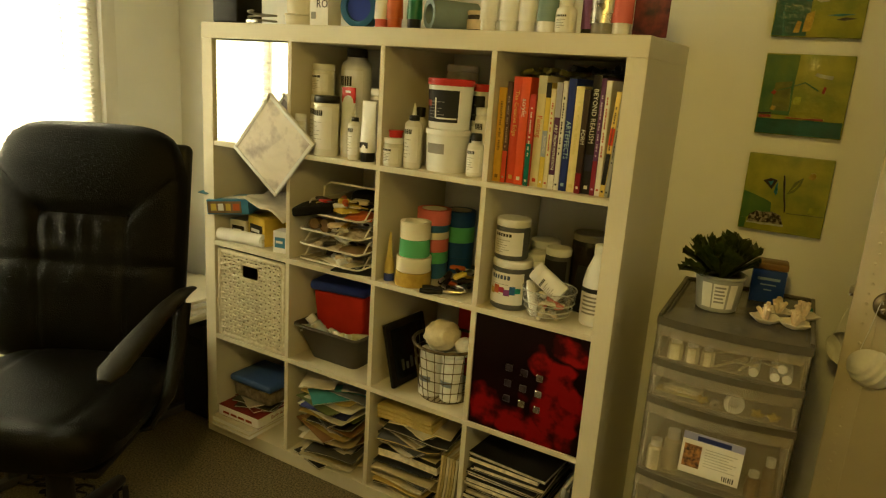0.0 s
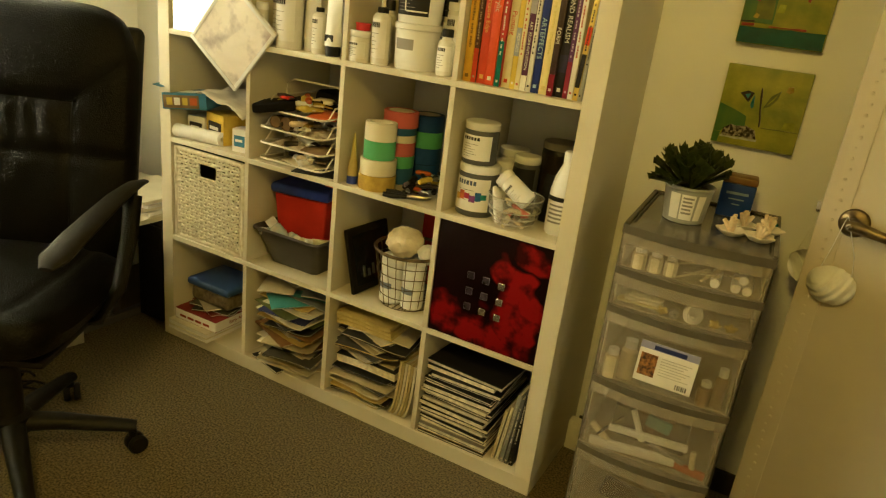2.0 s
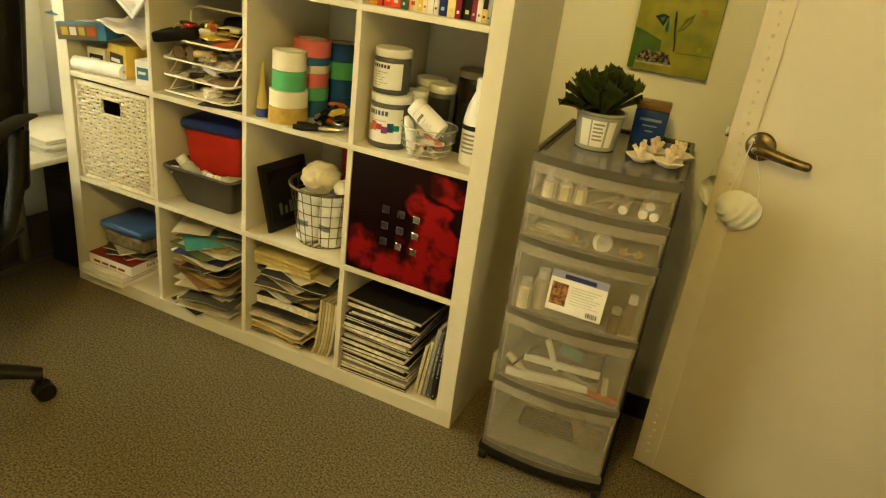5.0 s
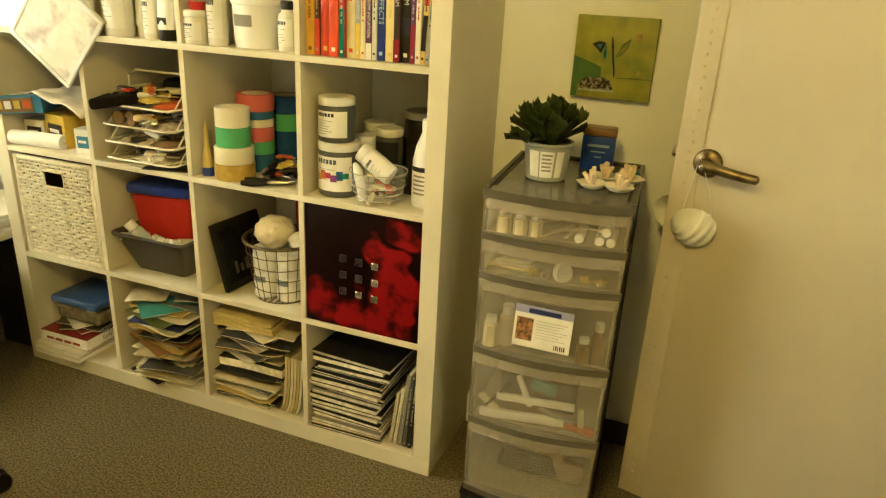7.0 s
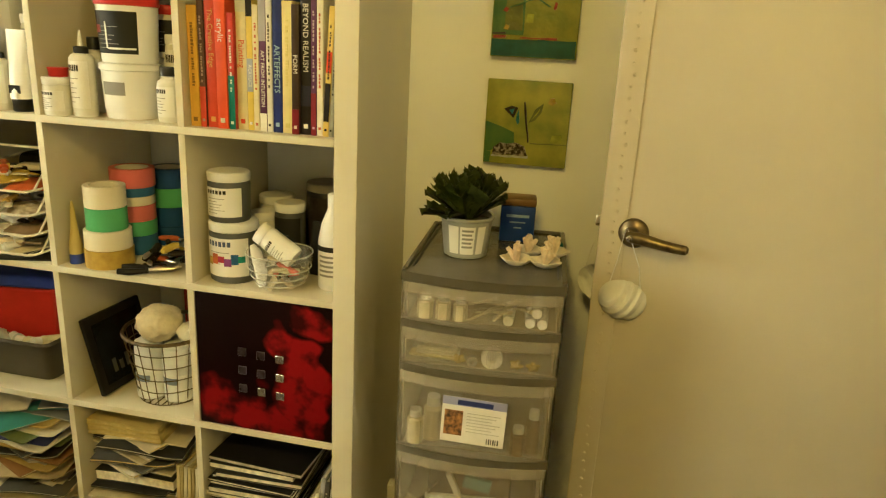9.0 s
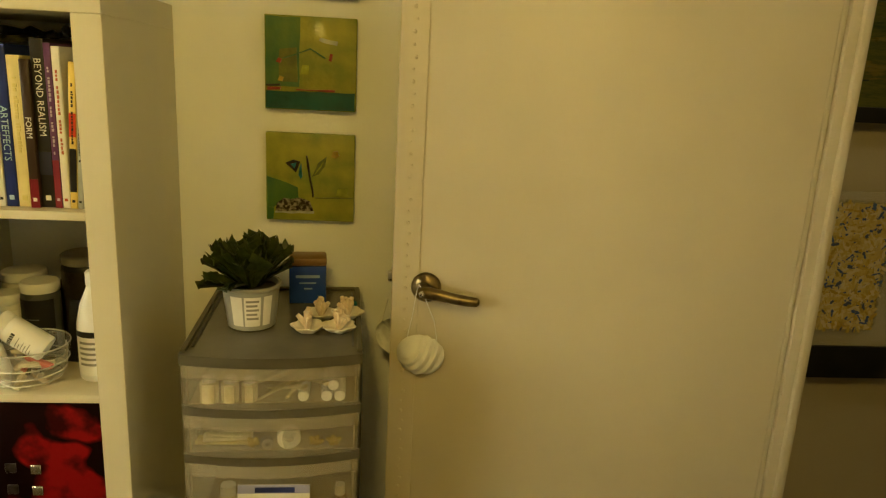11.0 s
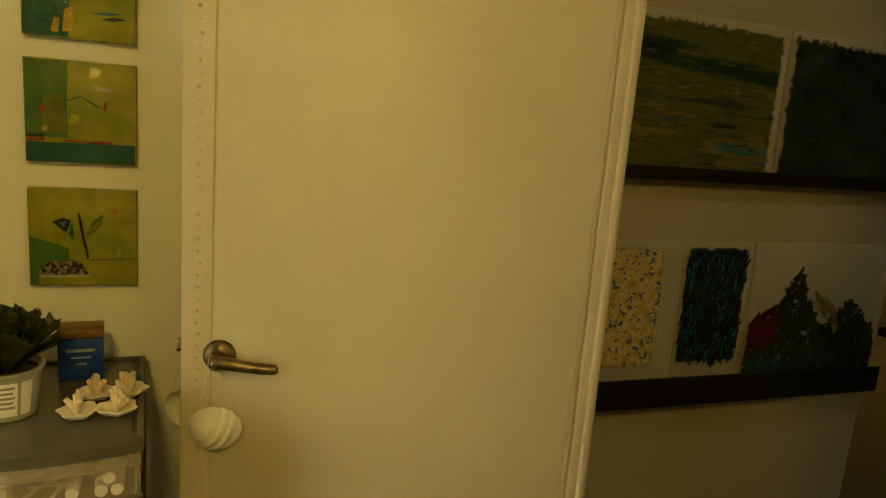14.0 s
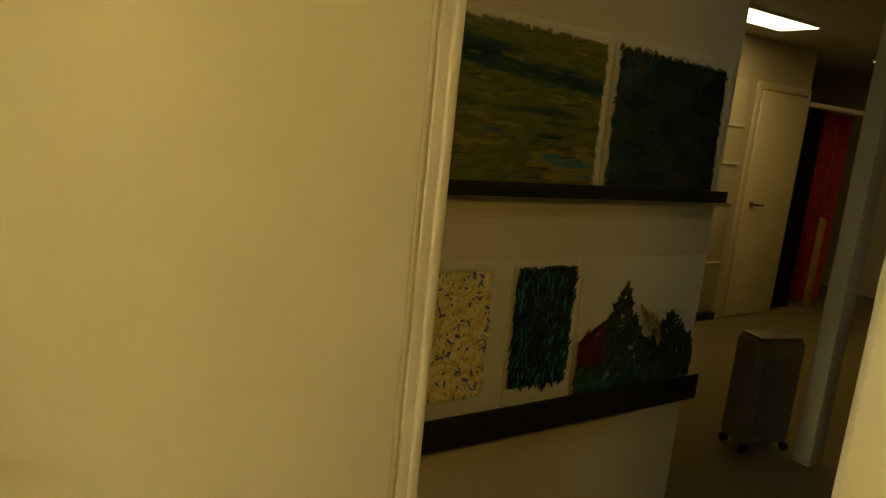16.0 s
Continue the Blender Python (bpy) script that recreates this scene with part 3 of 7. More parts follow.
inner = lambda u, v: 0.06 < u < 0.90 and 0.02 < v < 0.80
t = sheet_art(2.905, 1.326, 0.63, 0.415, strokes(46, 0.63, 0.40, 0.02, 0.08, 0.003, 0.009, 0, 7, 3, inner), P_SEA, "wide green and blue seascape in loose horizontal strokes")
paint_film(0.62, 0.405, brushed("seascape_oil", 0.62, 0.405, ((0.30, (0.005, 0.010, 0.013)), (0.39, (0.010, 0.030, 0.034)), (0.44, (0.030, 0.050, 0.012)), (0.51, (0.110, 0.110, 0.018)), (0.56, (0.055, 0.070, 0.014)), (0.61, (0.190, 0.140, 0.020)), (0.68, (0.025, 0.110, 0.130))), (2.6, 2.6, 15.0), 0.010, 0.008, 3.1, shelf=0.02, bands=0.05), t)
t = sheet_art(3.545, 1.326, 0.50, 0.412, strokes(40, 0.50, 0.40, 0.02, 0.05, 0.004, 0.010, 20, 60, 8, lambda u, v: 0.12 < u < 0.88 and 0.05 < v < 0.78), P_DEEP, "dark blue-green abstract painting on clear sheet")
paint_film(0.49, 0.40, brushed("deep_oil", 0.49, 0.40, ((0.38, (0.004, 0.007, 0.009)), (0.46, (0.008, 0.018, 0.024)), (0.52, (0.022, 0.030, 0.013)), (0.57, (0.008, 0.030, 0.055)), (0.64, (0.050, 0.048, 0.016))), (8.0, 8.0, 11.0), 0.012, 0.009, 8.4, shelf=0.03), t)
t = sheet_art(2.99, 0.686, 0.30, 0.46, strokes(900, 0.24, 0.44, 0.008, 0.026, 0.003, 0.008, 60, 90, 12, lambda u, v: v > 0.24 and 0.04 < u < 0.96), P_CREAM, "cream and ochre dabbed painting flecked with blue on clear sheet")
paint_film(0.24, 0.335, brushed("ochre_oil", 0.24, 0.335, ((0.34, (0.36, 0.26, 0.06)), (0.48, (0.54, 0.44, 0.16)), (0.60, (0.62, 0.56, 0.34)), (0.70, (0.34, 0.33, 0.30))), (24.0, 24.0, 24.0), 0.006, 0.012, 1.7), t, z0=0.106)
t = sheet_art(3.296, 0.686, 0.235, 0.46, strokes(900, 0.225, 0.44, 0.018, 0.055, 0.0025, 0.008, 80, 32, 15, lambda u, v: v > 0.255 + 0.02 * math.sin(40 * u)), P_TEAL, "glossy black and teal painting with thick vertical strokes on clear sheet")
paint_film(0.225, 0.335, brushed("blue_black_oil", 0.225, 0.335, ((0.40, (0.003, 0.005, 0.008)), (0.52, (0.005, 0.014, 0.022)), (0.66, (0.010, 0.06, 0.075))), (34.0, 34.0, 12.0), 0.007, 0.008, 5.3, 0.16, 0.6), t, z0=0.106)


def hill(u, v):
    peak = 0.86 - abs(u - 0.33) * 2.1
    side = 0.63 - abs(u - 0.75) * 0.9
    return v < max(peak, side, 0.30)


t = sheet_art(3.535, 0.686, 0.52, 0.46, strokes(1700, 0.52, 0.44, 0.016, 0.045, 0.005, 0.014, 58, 70, 21, hill), P_HILL, "dark green mountain painting with yellow, red and blue touches", y=HY - 0.022)
tagged(part("accent_paint", strokes(60, 0.52, 0.40, 0.02, 0.055, 0.005, 0.013, 60, 60, 33, lambda u, v: hill(u, v) and v < 0.28, lift=0.006), P_ACC, t), kind="stuff")

for nm, mt, n, l0, l1, t0, t1, ang, seed, where in (
        ("red_patch", mat("red_brush_paint", (0.085, 0.010, 0.009), 0.35, var=0.3, scale=30, bump=0.1), 70, 0.03, 0.06, 0.006, 0.014, 40, 61, lambda u, v: u < 0.17 and 0.36 < v < 0.52 + 0.5 * u),
        ("yellow_streak", mat("yellow_brush_paint", (0.22, 0.17, 0.025), 0.35, var=0.3, scale=30, bump=0.1), 26, 0.03, 0.06, 0.004, 0.009, -62, 62, lambda u, v: abs(v - (0.70 - 1.15 * (u - 0.46))) < 0.05 and 0.46 < u < 0.66),
        ("blue_patch", mat("blue_brush_paint", (0.02, 0.07, 0.09), 0.35, var=0.3, scale=30, bump=0.1), 60, 0.02, 0.045, 0.005, 0.012, 50, 63, lambda u, v: v < 0.30 and u < 0.55)):
    tagged(part(nm, strokes(n, 0.52, 0.44, l0, l1, t0, t1, ang, 25, seed, where, lift=0.0075), mt, t), kind="stuff")


# ---- three small square paintings ----
M_OLIVE = mat("olive_green_oil", (0.33, 0.325, 0.016), 0.42, col2=(0.19, 0.225, 0.012), scale=16, bump=0.25, fine=90, coat=0.08)
M_GREEN = mat("deep_green_oil", (0.09, 0.17, 0.018), 0.35, col2=(0.03, 0.12, 0.03), scale=14, bump=0.18, fine=70, coat=0.5)
M_TEALP = mat("teal_oil", (0.01, 0.10, 0.085), 0.2, col2=(0.008, 0.06, 0.05), scale=14, bump=0.18, fine=60, coat=0.6)
M_YELP = mat("yellow_oil", (0.48, 0.34, 0.02), 0.3, var=0.2, scale=40, bump=0.2)
M_REDP = mat("red_oil", (0.33, 0.04, 0.012), 0.3, var=0.2, scale=40, bump=0.2)
M_DARKP = mat("umber_oil", (0.035, 0.025, 0.016), 0.35, var=0.3, scale=50, bump=0.25, fine=60)
M_PALEP = mat("pale_oil", (0.52, 0.54, 0.40), 0.25, var=0.2, scale=40, bump=0.25, fine=60)
M_CYANP = mat("cyan_oil", (0.03, 0.20, 0.21), 0.3, var=0.2, scale=40, bump=0.2)
M_LIMEP = mat("lime_oil", (0.36, 0.40, 0.03), 0.25, var=0.2, scale=30, bump=0.2)


def canvas(z, label, patches, ground=None):
    t = thing("small_painting", pose(1.688, BACK - 0.024, z), label, "painting", "small square paintings")
    part("canvas", box(nbm(), (0, 0, 0), (0.201, 0.022, 0.202), 0.002, 2), ground or M_OLIVE, t)
    for k, (out, material) in enumerate(patches):
        rnd = random.Random(k + int(z * 100))
        rag = []
        for i in range(len(out)):
            (a, b), (c, d) = out[i], out[(i + 1) % len(out)]
            n = max(1, int(math.hypot(c - a, d - b) / 0.018))
            for j in range(n):
                q = j / n
                jx = 0.0012 if j else 0.0
                rag.append((min(0.1995, max(0.0015, a + (c - a) * q + rnd.uniform(-jx, jx))), min(0.2005, max(0.0015, b + (d - b) * q + rnd.uniform(-jx, jx)))))
        part("paint_patch", slab(nbm(), rag, -0.0006 - 0.0004 * k, 0.0004, axis="y"), material, t)
    return t


M_LEAFP = mat("dark_olive_oil", (0.15, 0.165, 0.012), 0.32, col2=(0.09, 0.11, 0.012), scale=30, bump=0.25, fine=60, coat=0.4)
M_MOUND = mat("speckled_umber_oil", (0.30, 0.26, 0.17), 0.3, col2=(0.022, 0.014, 0.008), scale=150, bump=0.4, fine=80, coat=0.4, lo=0.45, hi=0.62)
canvas(1.024, "olive green abstract painting with a dark mound and slanting stem", [
    ([(0.002, 0.030), (0.002, 0.102), (0.03, 0.094), (0.072, 0.078), (0.074, 0.052), (0.03, 0.044), (0.018, 0.030)], M_GREEN),
    ([(0.002, 0.002), (0.002, 0.030), (0.018, 0.029), (0.016, 0.002)], M_GREEN),
    ([(0.112, 0.056), (0.199, 0.058), (0.199, 0.0555), (0.112, 0.0535)], M_LEAFP),
    ([(0.105, 0.104), (0.118, 0.136), (0.138, 0.152), (0.134, 0.130), (0.120, 0.110)], M_LEAFP),
    ([(0.108, 0.106), (0.124, 0.130), (0.133, 0.146), (0.126, 0.128)], M_LIMEP),
    ([(0.022, 0.022), (0.024, 0.040), (0.040, 0.052), (0.055, 0.050), (0.078, 0.054), (0.100, 0.046), (0.108, 0.024)], M_MOUND),
    ([(0.020, 0.017), (0.020, 0.0215), (0.110, 0.0235), (0.110, 0.018)], M_PALEP),
    ([(0.044, 0.134), (0.062, 0.142), (0.078, 0.138), (0.068, 0.113)], M_DARKP),
    ([(0.056, 0.132), (0.070, 0.136), (0.065, 0.122)], M_CYANP),
    ([(0.076, 0.124), (0.080, 0.134), (0.083, 0.104), (0.079, 0.098), (0.074, 0.108)], M_CYANP),
    ([(0.091, 0.152), (0.0935, 0.1525), (0.100, 0.112), (0.109, 0.058), (0.106, 0.056), (0.0965, 0.11)], M_DARKP),
    ([(0.160, 0.062), (0.164, 0.078), (0.186, 0.080), (0.188, 0.060)], M_LIMEP),
    # small yellow patch paints in a glint near the top right
    ([(0.148, 0.152), (0.152, 0.164), (0.162, 0.166), (0.166, 0.154), (0.158, 0.148)], M_YELP)])
canvas(1.278, "olive green abstract painting with a glossy teal band below", [
    ([(0.002, 0.05), (0.002, 0.199), (0.078, 0.199), (0.075, 0.05)], M_GREEN),
    ([(0.03, 0.060), (0.032, 0.13), (0.070, 0.135), (0.072, 0.06)], M_LEAFP),
    ([(0.002, 0.002), (0.002, 0.04), (0.199, 0.042), (0.199, 0.002)], M_TEALP),
    # pale patch stands for a spot of glare on the oil
    ([(0.118, 0.152), (0.122, 0.158), (0.160, 0.152), (0.158, 0.143), (0.130, 0.147)], M_PALEP),
    ([(0.024, 0.103), (0.030, 0.112), (0.038, 0.108), (0.034, 0.100)], M_REDP),
    ([(0.140, 0.110), (0.143, 0.126), (0.149, 0.124), (0.146, 0.108)], M_REDP),
    ([(0.078, 0.078), (0.082, 0.098), (0.097, 0.098), (0.096, 0.078)], M_LIMEP),
    ([(0.028, 0.063), (0.033, 0.073), (0.042, 0.070), (0.038, 0.061)], M_YELP),
    ([(0.005, 0.041), (0.006, 0.048), (0.035, 0.049), (0.034, 0.043)], M_REDP),
    ([(0.068, 0.043), (0.07, 0.046), (0.155, 0.047), (0.154, 0.042)], M_REDP),
    ([(0.002, 0.050), (0.002, 0.053), (0.034, 0.056), (0.034, 0.052)], M_DARKP),
    ([(0.04, 0.112), (0.10, 0.135), (0.135, 0.115), (0.13, 0.114), (0.10, 0.132), (0.04, 0.110)], M_GREEN)])
canvas(1.521, "olive green abstract painting with blue and yellow blocks", [
    ([(0.002, 0.002), (0.002, 0.15), (0.085, 0.14), (0.08, 0.002)], M_TEALP),
    ([(0.07, 0.012), (0.075, 0.055), (0.092, 0.062), (0.088, 0.014)], M_YELP),
    ([(0.050, 0.010), (0.056, 0.038), (0.066, 0.036), (0.063, 0.010)], M_YELP),
    ([(0.140, 0.042), (0.16, 0.048), (0.185, 0.045), (0.16, 0.040)], M_DARKP),
    ([(0.120, 0.052), (0.15, 0.056), (0.18, 0.055), (0.15, 0.050)], M_CYANP),
    ([(0.06, 0.10), (0.10, 0.105), (0.12, 0.085), (0.10, 0.082)], M_PALEP)])


# ---- dust mask on the door handle, one behind, and a dark bag ----
M_MASK = mat("white_mask_felt", (0.87, 0.88, 0.89), 0.85, var=0.04, scale=30, bump=0.15, fine=400)
dm = pose(DH.x, DH.y, 0.012, 0, 0, DANG)


def dust_mask(m, label):
    t = thing("dust_mask", m, label, "mask", "dust masks")
    bm = nbm()
    nu, nv = 96, 48
    grid = []
    for j in range(nv + 1):
        v = j / nv
        row = []
        for i in range(nu):
            a = 2 * math.pi * i / nu
            r = math.sin(v * math.pi / 2)
            dd = math.hypot(0.052 * r * math.cos(a) - 0.045, 0.045 * r * math.sin(a) - 0.035)
            fold = 0.0075 * (abs((dd / 0.0085) % 2 - 1) - 0.5) * min(1, max(0, (dd - 0.038) / 0.012))
            row.append(bm.verts.new((0.052 * r * math.cos(a), 0.042 * (1 - r ** 2.4) + fold, 0.045 * r * math.sin(a) * (1.08 if math.sin(a) < 0 else 0.95))))
        grid.append(row)
    for j in range(nv):
        for i in range(nu):
            k = (i + 1) % nu
            if j == 0:
                if i == 0:
                    bm.faces.new([grid[1][q] for q in range(nu)])
                continue
            bm.faces.new((grid[j][i], grid[j][k], grid[j + 1][k], grid[j + 1][i]))
    bmesh.ops.delete(bm, geom=[v for v in bm.verts if not v.link_faces], context="VERTS")
    cup = part("cup", bm, M_MASK, t, "pleated white felt cup")
    so = cup.modifiers.new("thickness", "SOLIDIFY")
    so.thickness = 0.0015
    part("elastic", tube(nbm(), [(0.03, 0.001, 0.035), (0.018, 0.016, 0.09), (0.008, 0.032, 0.150), (0.003, 0.040, 0.168), (-0.003, 0.030, 0.150), (-0.028, 0.012, 0.08), (-0.035, 0.001, 0.03)], 0.0011, 6), M_MASK, t)
    return t


# on the room's side the mask hangs from the lever; local y of the door points into the room
dust_mask(dm @ pose(DW - 0.069, 0.006, 0.777), "white pleated dust mask hanging from the door handle")
dust_mask(dm @ pose(DW + 0.004, -0.085, 0.775) @ Matrix.Rotation(radians(170), 4, "Z"), "white pleated dust mask hanging behind the door")
M_BAG = mat("dark_brown_cloth", (0.035, 0.022, 0.014), 0.85, var=0.25, scale=14, bump=0.2)
bag = thing("cloth_bag", dm @ pose(DW - 0.05, -0.10, 0.36), "dark brown cloth bag hanging behind the door", "bag")
bm = nbm()
prof = [(0.01, 0.0), (0.055, 0.02), (0.065, 0.09), (0.058, 0.20), (0.035, 0.29), (0.012, 0.33)]
lathe(bm, prof, 18, Matrix.Diagonal((1.0, 0.6, 1, 1)))
part("sack", bm, M_BAG, bag)
part("strap", tube(nbm(), [(0, 0, 0.32), (-0.008, 0.015, 0.45), (-0.02, 0.022, 0.562), (-0.024, 0.018, 0.574)], 0.004, 6), M_BAG, bag)
solid("paper_slip", box(nbm(), (1.487 + 0.004, -0.004 + 0.30, 0.0), (1.53, 0.33, 0.10), 0.001), M_PAPER, "white paper slip standing between shelf and drawers", "paper")


# ---- plastic drawer cart ----
CART = pose(1.758, 0.125, 0, 0, 0, 3.5)
cart = thing("drawer_cart", CART, "five-drawer cart of frosted plastic with grey top and rails on casters", "drawers")
CW, CD, CB = 0.159, 0.175, 0.213


def bowed(bm, hw, y0, bow, back, z0, z1, n=14):
    """A slab with a bowed front edge."""
    out = [(-hw + 2 * hw * i / n, y0 - bow * (1 - (2 * i / n - 1) ** 2)) for i in range(n + 1)]
    return slab(bm, out + [(hw, back), (-hw, back)], z0, z1)


RAILS = [0.756, 0.659, 0.467, 0.270, 0.062]
HEADS = [0.855] + RAILS[:-1]
bm = bowed(nbm(), CW + 0.004, -CD - 0.005, 0.022, CB, 0.8465, 0.866)
part("top", bm, M_GREYLID, cart, "grey plastic top")
bm = nbm()
box(bm, (-CW - 0.003, -CD + 0.004, 0.866), (-CW + 0.007, CB, 0.872), 0.002)
box(bm, (CW - 0.007, -CD + 0.004, 0.866), (CW + 0.003, CB, 0.872), 0.002)
box(bm, (-CW + 0.007, CB - 0.010, 0.866), (CW - 0.007, CB, 0.872), 0.002)
part("top_rim", bm, M_GREYRAIL, cart)
part("inlay", box(nbm(), (-CW + 0.012, -CD + 0.03, 0.8662), (-CW + 0.017, CB - 0.03, 0.8672)), M_BLACK, cart)
part("inlay", box(nbm(), (CW - 0.016, -CD + 0.03, 0.8662), (CW - 0.012, CB - 0.03, 0.8672)), M_BLACK, cart)
for k, z in enumerate(RAILS):
    part("rail", bowed(nbm(), CW + 0.002, -CD - 0.002, 0.022, CB - 0.01, z - 0.0085, z + 0.0085), M_GREYRAIL, cart)
for sx in (-1, 1):
    for yy in (-CD + 0.012, CB - 0.025):
        part("post", box(nbm(), (sx * CW - 0.004, yy - 0.006, 0.05), (sx * CW + 0.004, yy + 0.012, 0.8465), 0.002), M_BLACK if sx > 0 else M_GREYRAIL, cart)
part("base", bowed(nbm(), CW + 0.008, -CD - 0.006, 0.022, CD, 0.036, 0.052), M_BLACK, cart)
for sx in (-1, 1):
    for yy in (-CD + 0.01, CD - 0.03):
        c = part("caster", box(nbm(), (sx * (CW - 0.004) - 0.012, yy - 0.012, 0.022), (sx * (CW - 0.004) + 0.012, yy + 0.016, 0.037), 0.003), M_BLACK, cart)
        part("wheel", lathe(nbm(), [(0.012, -0.010), (0.0185, -0.009), (0.0185, 0.009), (0.012, 0.010)], 18, pose(sx * (CW - 0.004), yy - 0.002, 0.0185, 0, 90)), M_BLACK, c)
for k in range(5):
    z0, z1 = RAILS[k] + 0.009, HEADS[k] - 0.0092
    dr = part("drawer", bowed(nbm(), CW - 0.001, -CD - 0.002, 0.020, -CD + 0.002, z0, z1), M_FROST, cart, "frosted see-through drawer")
    bm = nbm()
    box(bm, (-CW + 0.008, -CD + 0.004, z0), (-CW + 0.010, CD - 0.01, z1 - 0.01))
    box(bm, (CW - 0.010, -CD + 0.004, z0), (CW - 0.008, CD - 0.01, z1 - 0.01))
    box(bm, (-CW + 0.010, -CD + 0.004, z0), (CW - 0.010, CD - 0.01, z0 + 0.002))
    box(bm, (-CW + 0.010, CD - 0.012, z0 + 0.002), (CW - 0.010, CD - 0.010, z1 - 0.01))
    part("tray", bm, M_FROSTTRAY, dr)
    part("front_rim", bowed(nbm(), CW, -CD - 0.0035, 0.0205, -CD - 0.0022, z1 - 0.024, z1 + 0.001), M_FROSTRIM, dr)
# contents, each lying on a drawer's floor
M_CARD = mat("brown_card", (0.24, 0.16, 0.07), 0.7, var=0.15, scale=20)
M_DIM = mat("ivory_plastic", (0.76, 0.70, 0.50), 0.5, var=0.1, scale=30)
M_YPALE = mat("pale_yellow_cloth", (0.66, 0.56, 0.24), 0.8, var=0.12, scale=40, bump=0.2)
M_YEL = mat("yellow_plastic", (0.62, 0.47, 0.05), 0.45, var=0.12, scale=30)
M_TEALC = mat("teal_card", (0.05, 0.22, 0.24), 0.55, var=0.15, scale=20)
M_ORANGE = mat("orange_plastic", (0.55, 0.12, 0.015), 0.45, var=0.12, scale=30)


def in_cart(x, y, k):
    return CART @ pose(x, y, RAILS[k] + 0.0115)


for k, x, y, r, h in ((0, -0.115, -0.13, 0.017, 0.048), (0, -0.078, -0.13, 0.016, 0.046), (0, -0.043, -0.13, 0.015, 0.045), (2, -0.125, -0.13, 0.018, 0.075), (2, -0.09, -0.11, 0.020, 0.10), (2, 0.095, -0.13, 0.016, 0.062), (2, 0.125, -0.12, 0.014, 0.10)):
    t = thing("small_bottle", in_cart(x, y - 0.03, k), "small ivory plastic bottle lying in a frosted drawer", "bottle", "bottles in the drawers")
    part("body", lathe(nbm(), [(r, 0), (r, h * 0.72), (r * 0.6, h * 0.8)], 16), M_DIM if k != 2 or x < 0 else M_CARD, t)
    part("cap", lathe(nbm(), [(r * 0.72, h * 0.8), (r * 0.72, h), (r * 0.5, h * 1.01)], 16), M_WHITE, t)
for x, z in ((0.055, 0.012), (0.098, 0.012), (0.122, 0.012), (0.110, 0.034)):
    solid("paint_tube", tube(nbm(), [(0, -0.04, 0), (0, -0.02, 0), (0.0, 0.05, 0.0)], [0.010, 0.0115, 0.0115], 12), M_WHITE, "white round-capped tube lying in a frosted drawer", "tube", group="tubes in the drawer", m=in_cart(x, -0.135, 0) @ pose(0, 0, z))
for i, (x, a) in enumerate(((0.0, 35), (0.02, -30), (0.045, 60), (0.075, -50), (-0.01, 10))):
    solid("spatula", tube(nbm(), [(-0.04, 0, 0), (0, 0, 0.003), (0.045, 0, 0.004)], [0.004, 0.005, 0.011], 8, flat=0.35), M_DIM, "cream plastic spatula in a frosted drawer", "tool", group="tools in the drawer", m=in_cart(x, -0.14, 0) @ pose(0, 0, 0.006 + 0.006 * i, 0, -12, a))
for x, r, material in ((-0.012, 0.011, M_GREYINK), (0.028, 0.022, M_WHITE)):
    solid("tape_reel", lathe(nbm(), [(r * 0.4, -0.006), (r, -0.007), (r, 0.007), (r * 0.4, 0.006), (r * 0.4, -0.006)], 22, pose(0, 0, r, 90, 0, 8)), material, "small round reel standing in a frosted drawer", "reel", group="reels in the drawer", m=in_cart(x, -0.165, 1))
for k, (x, w, z, a) in enumerate(((-0.095, 0.050, 0.006, -6), (-0.085, 0.045, 0.014, 7), (-0.080, 0.040, 0.022, -12))):
    solid("folded_cloth", box(nbm(), (-w, -0.014, 0), (w, 0.014, 0.0075), 0.0035, 3), M_DIM if k else M_YPALE, "folded pale yellow cloth lying in a frosted drawer", "cloth", group="cloths in the drawer", m=in_cart(x, -0.150, 1) @ pose(0, 0, z, 0, a * 0.3, a))
for k, (x, q) in enumerate(((0.078, 0), (0.112, 25), (-0.040, 50))):
    bm = nbm()
    for i in range(5):
        aa = radians(q + 72 * i)
        tube(bm, [(0, 0, 0.011), (0.008 * math.cos(aa), 0.002 * i - 0.004, 0.011 + 0.008 * math.sin(aa)), (0.0145 * math.cos(aa), 0.001 * i, 0.0115 + 0.0105 * math.sin(aa))], [0.006, 0.005, 0.003], 8)
    solid("silk_flower", bm, M_YEL, "small yellow flower head lying in a frosted drawer", "flower", group="flowers in the drawer", m=in_cart(x, -0.163, 1))
for x, z, a, w, hh, material in ((-0.03, 0.004, -5, 0.105, 0.024, M_PAPER), (0.095, 0.006, 6, 0.050, 0.020, M_ORANGE), (0.0, 0.058, -3, 0.095, 0.018, M_PAPER), (-0.035, 0.086, 66, 0.042, 0.014, M_PAPER), (-0.120, 0.030, 38, 0.030, 0.016, M_DIM), (0.015, 0.096, 10, 0.030, 0.030, M_TEALC), (0.105, 0.036, 84, 0.032, 0.014, M_DIM), (-0.09, 0.062, -52, 0.045, 0.007, M_BLACK), (0.05, 0.034, 14, 0.045, 0.012, M_GREYINK)):
    solid("packet", box(nbm(), (-w, -0.006, 0), (w, 0.006, hh), 0.003), material, "flat packet lying in a frosted drawer", "packet", group="packets in the drawer", m=in_cart(x, -0.164 + 0.04 * abs(x), 3) @ pose(0, 0, z, 0, a, 0))
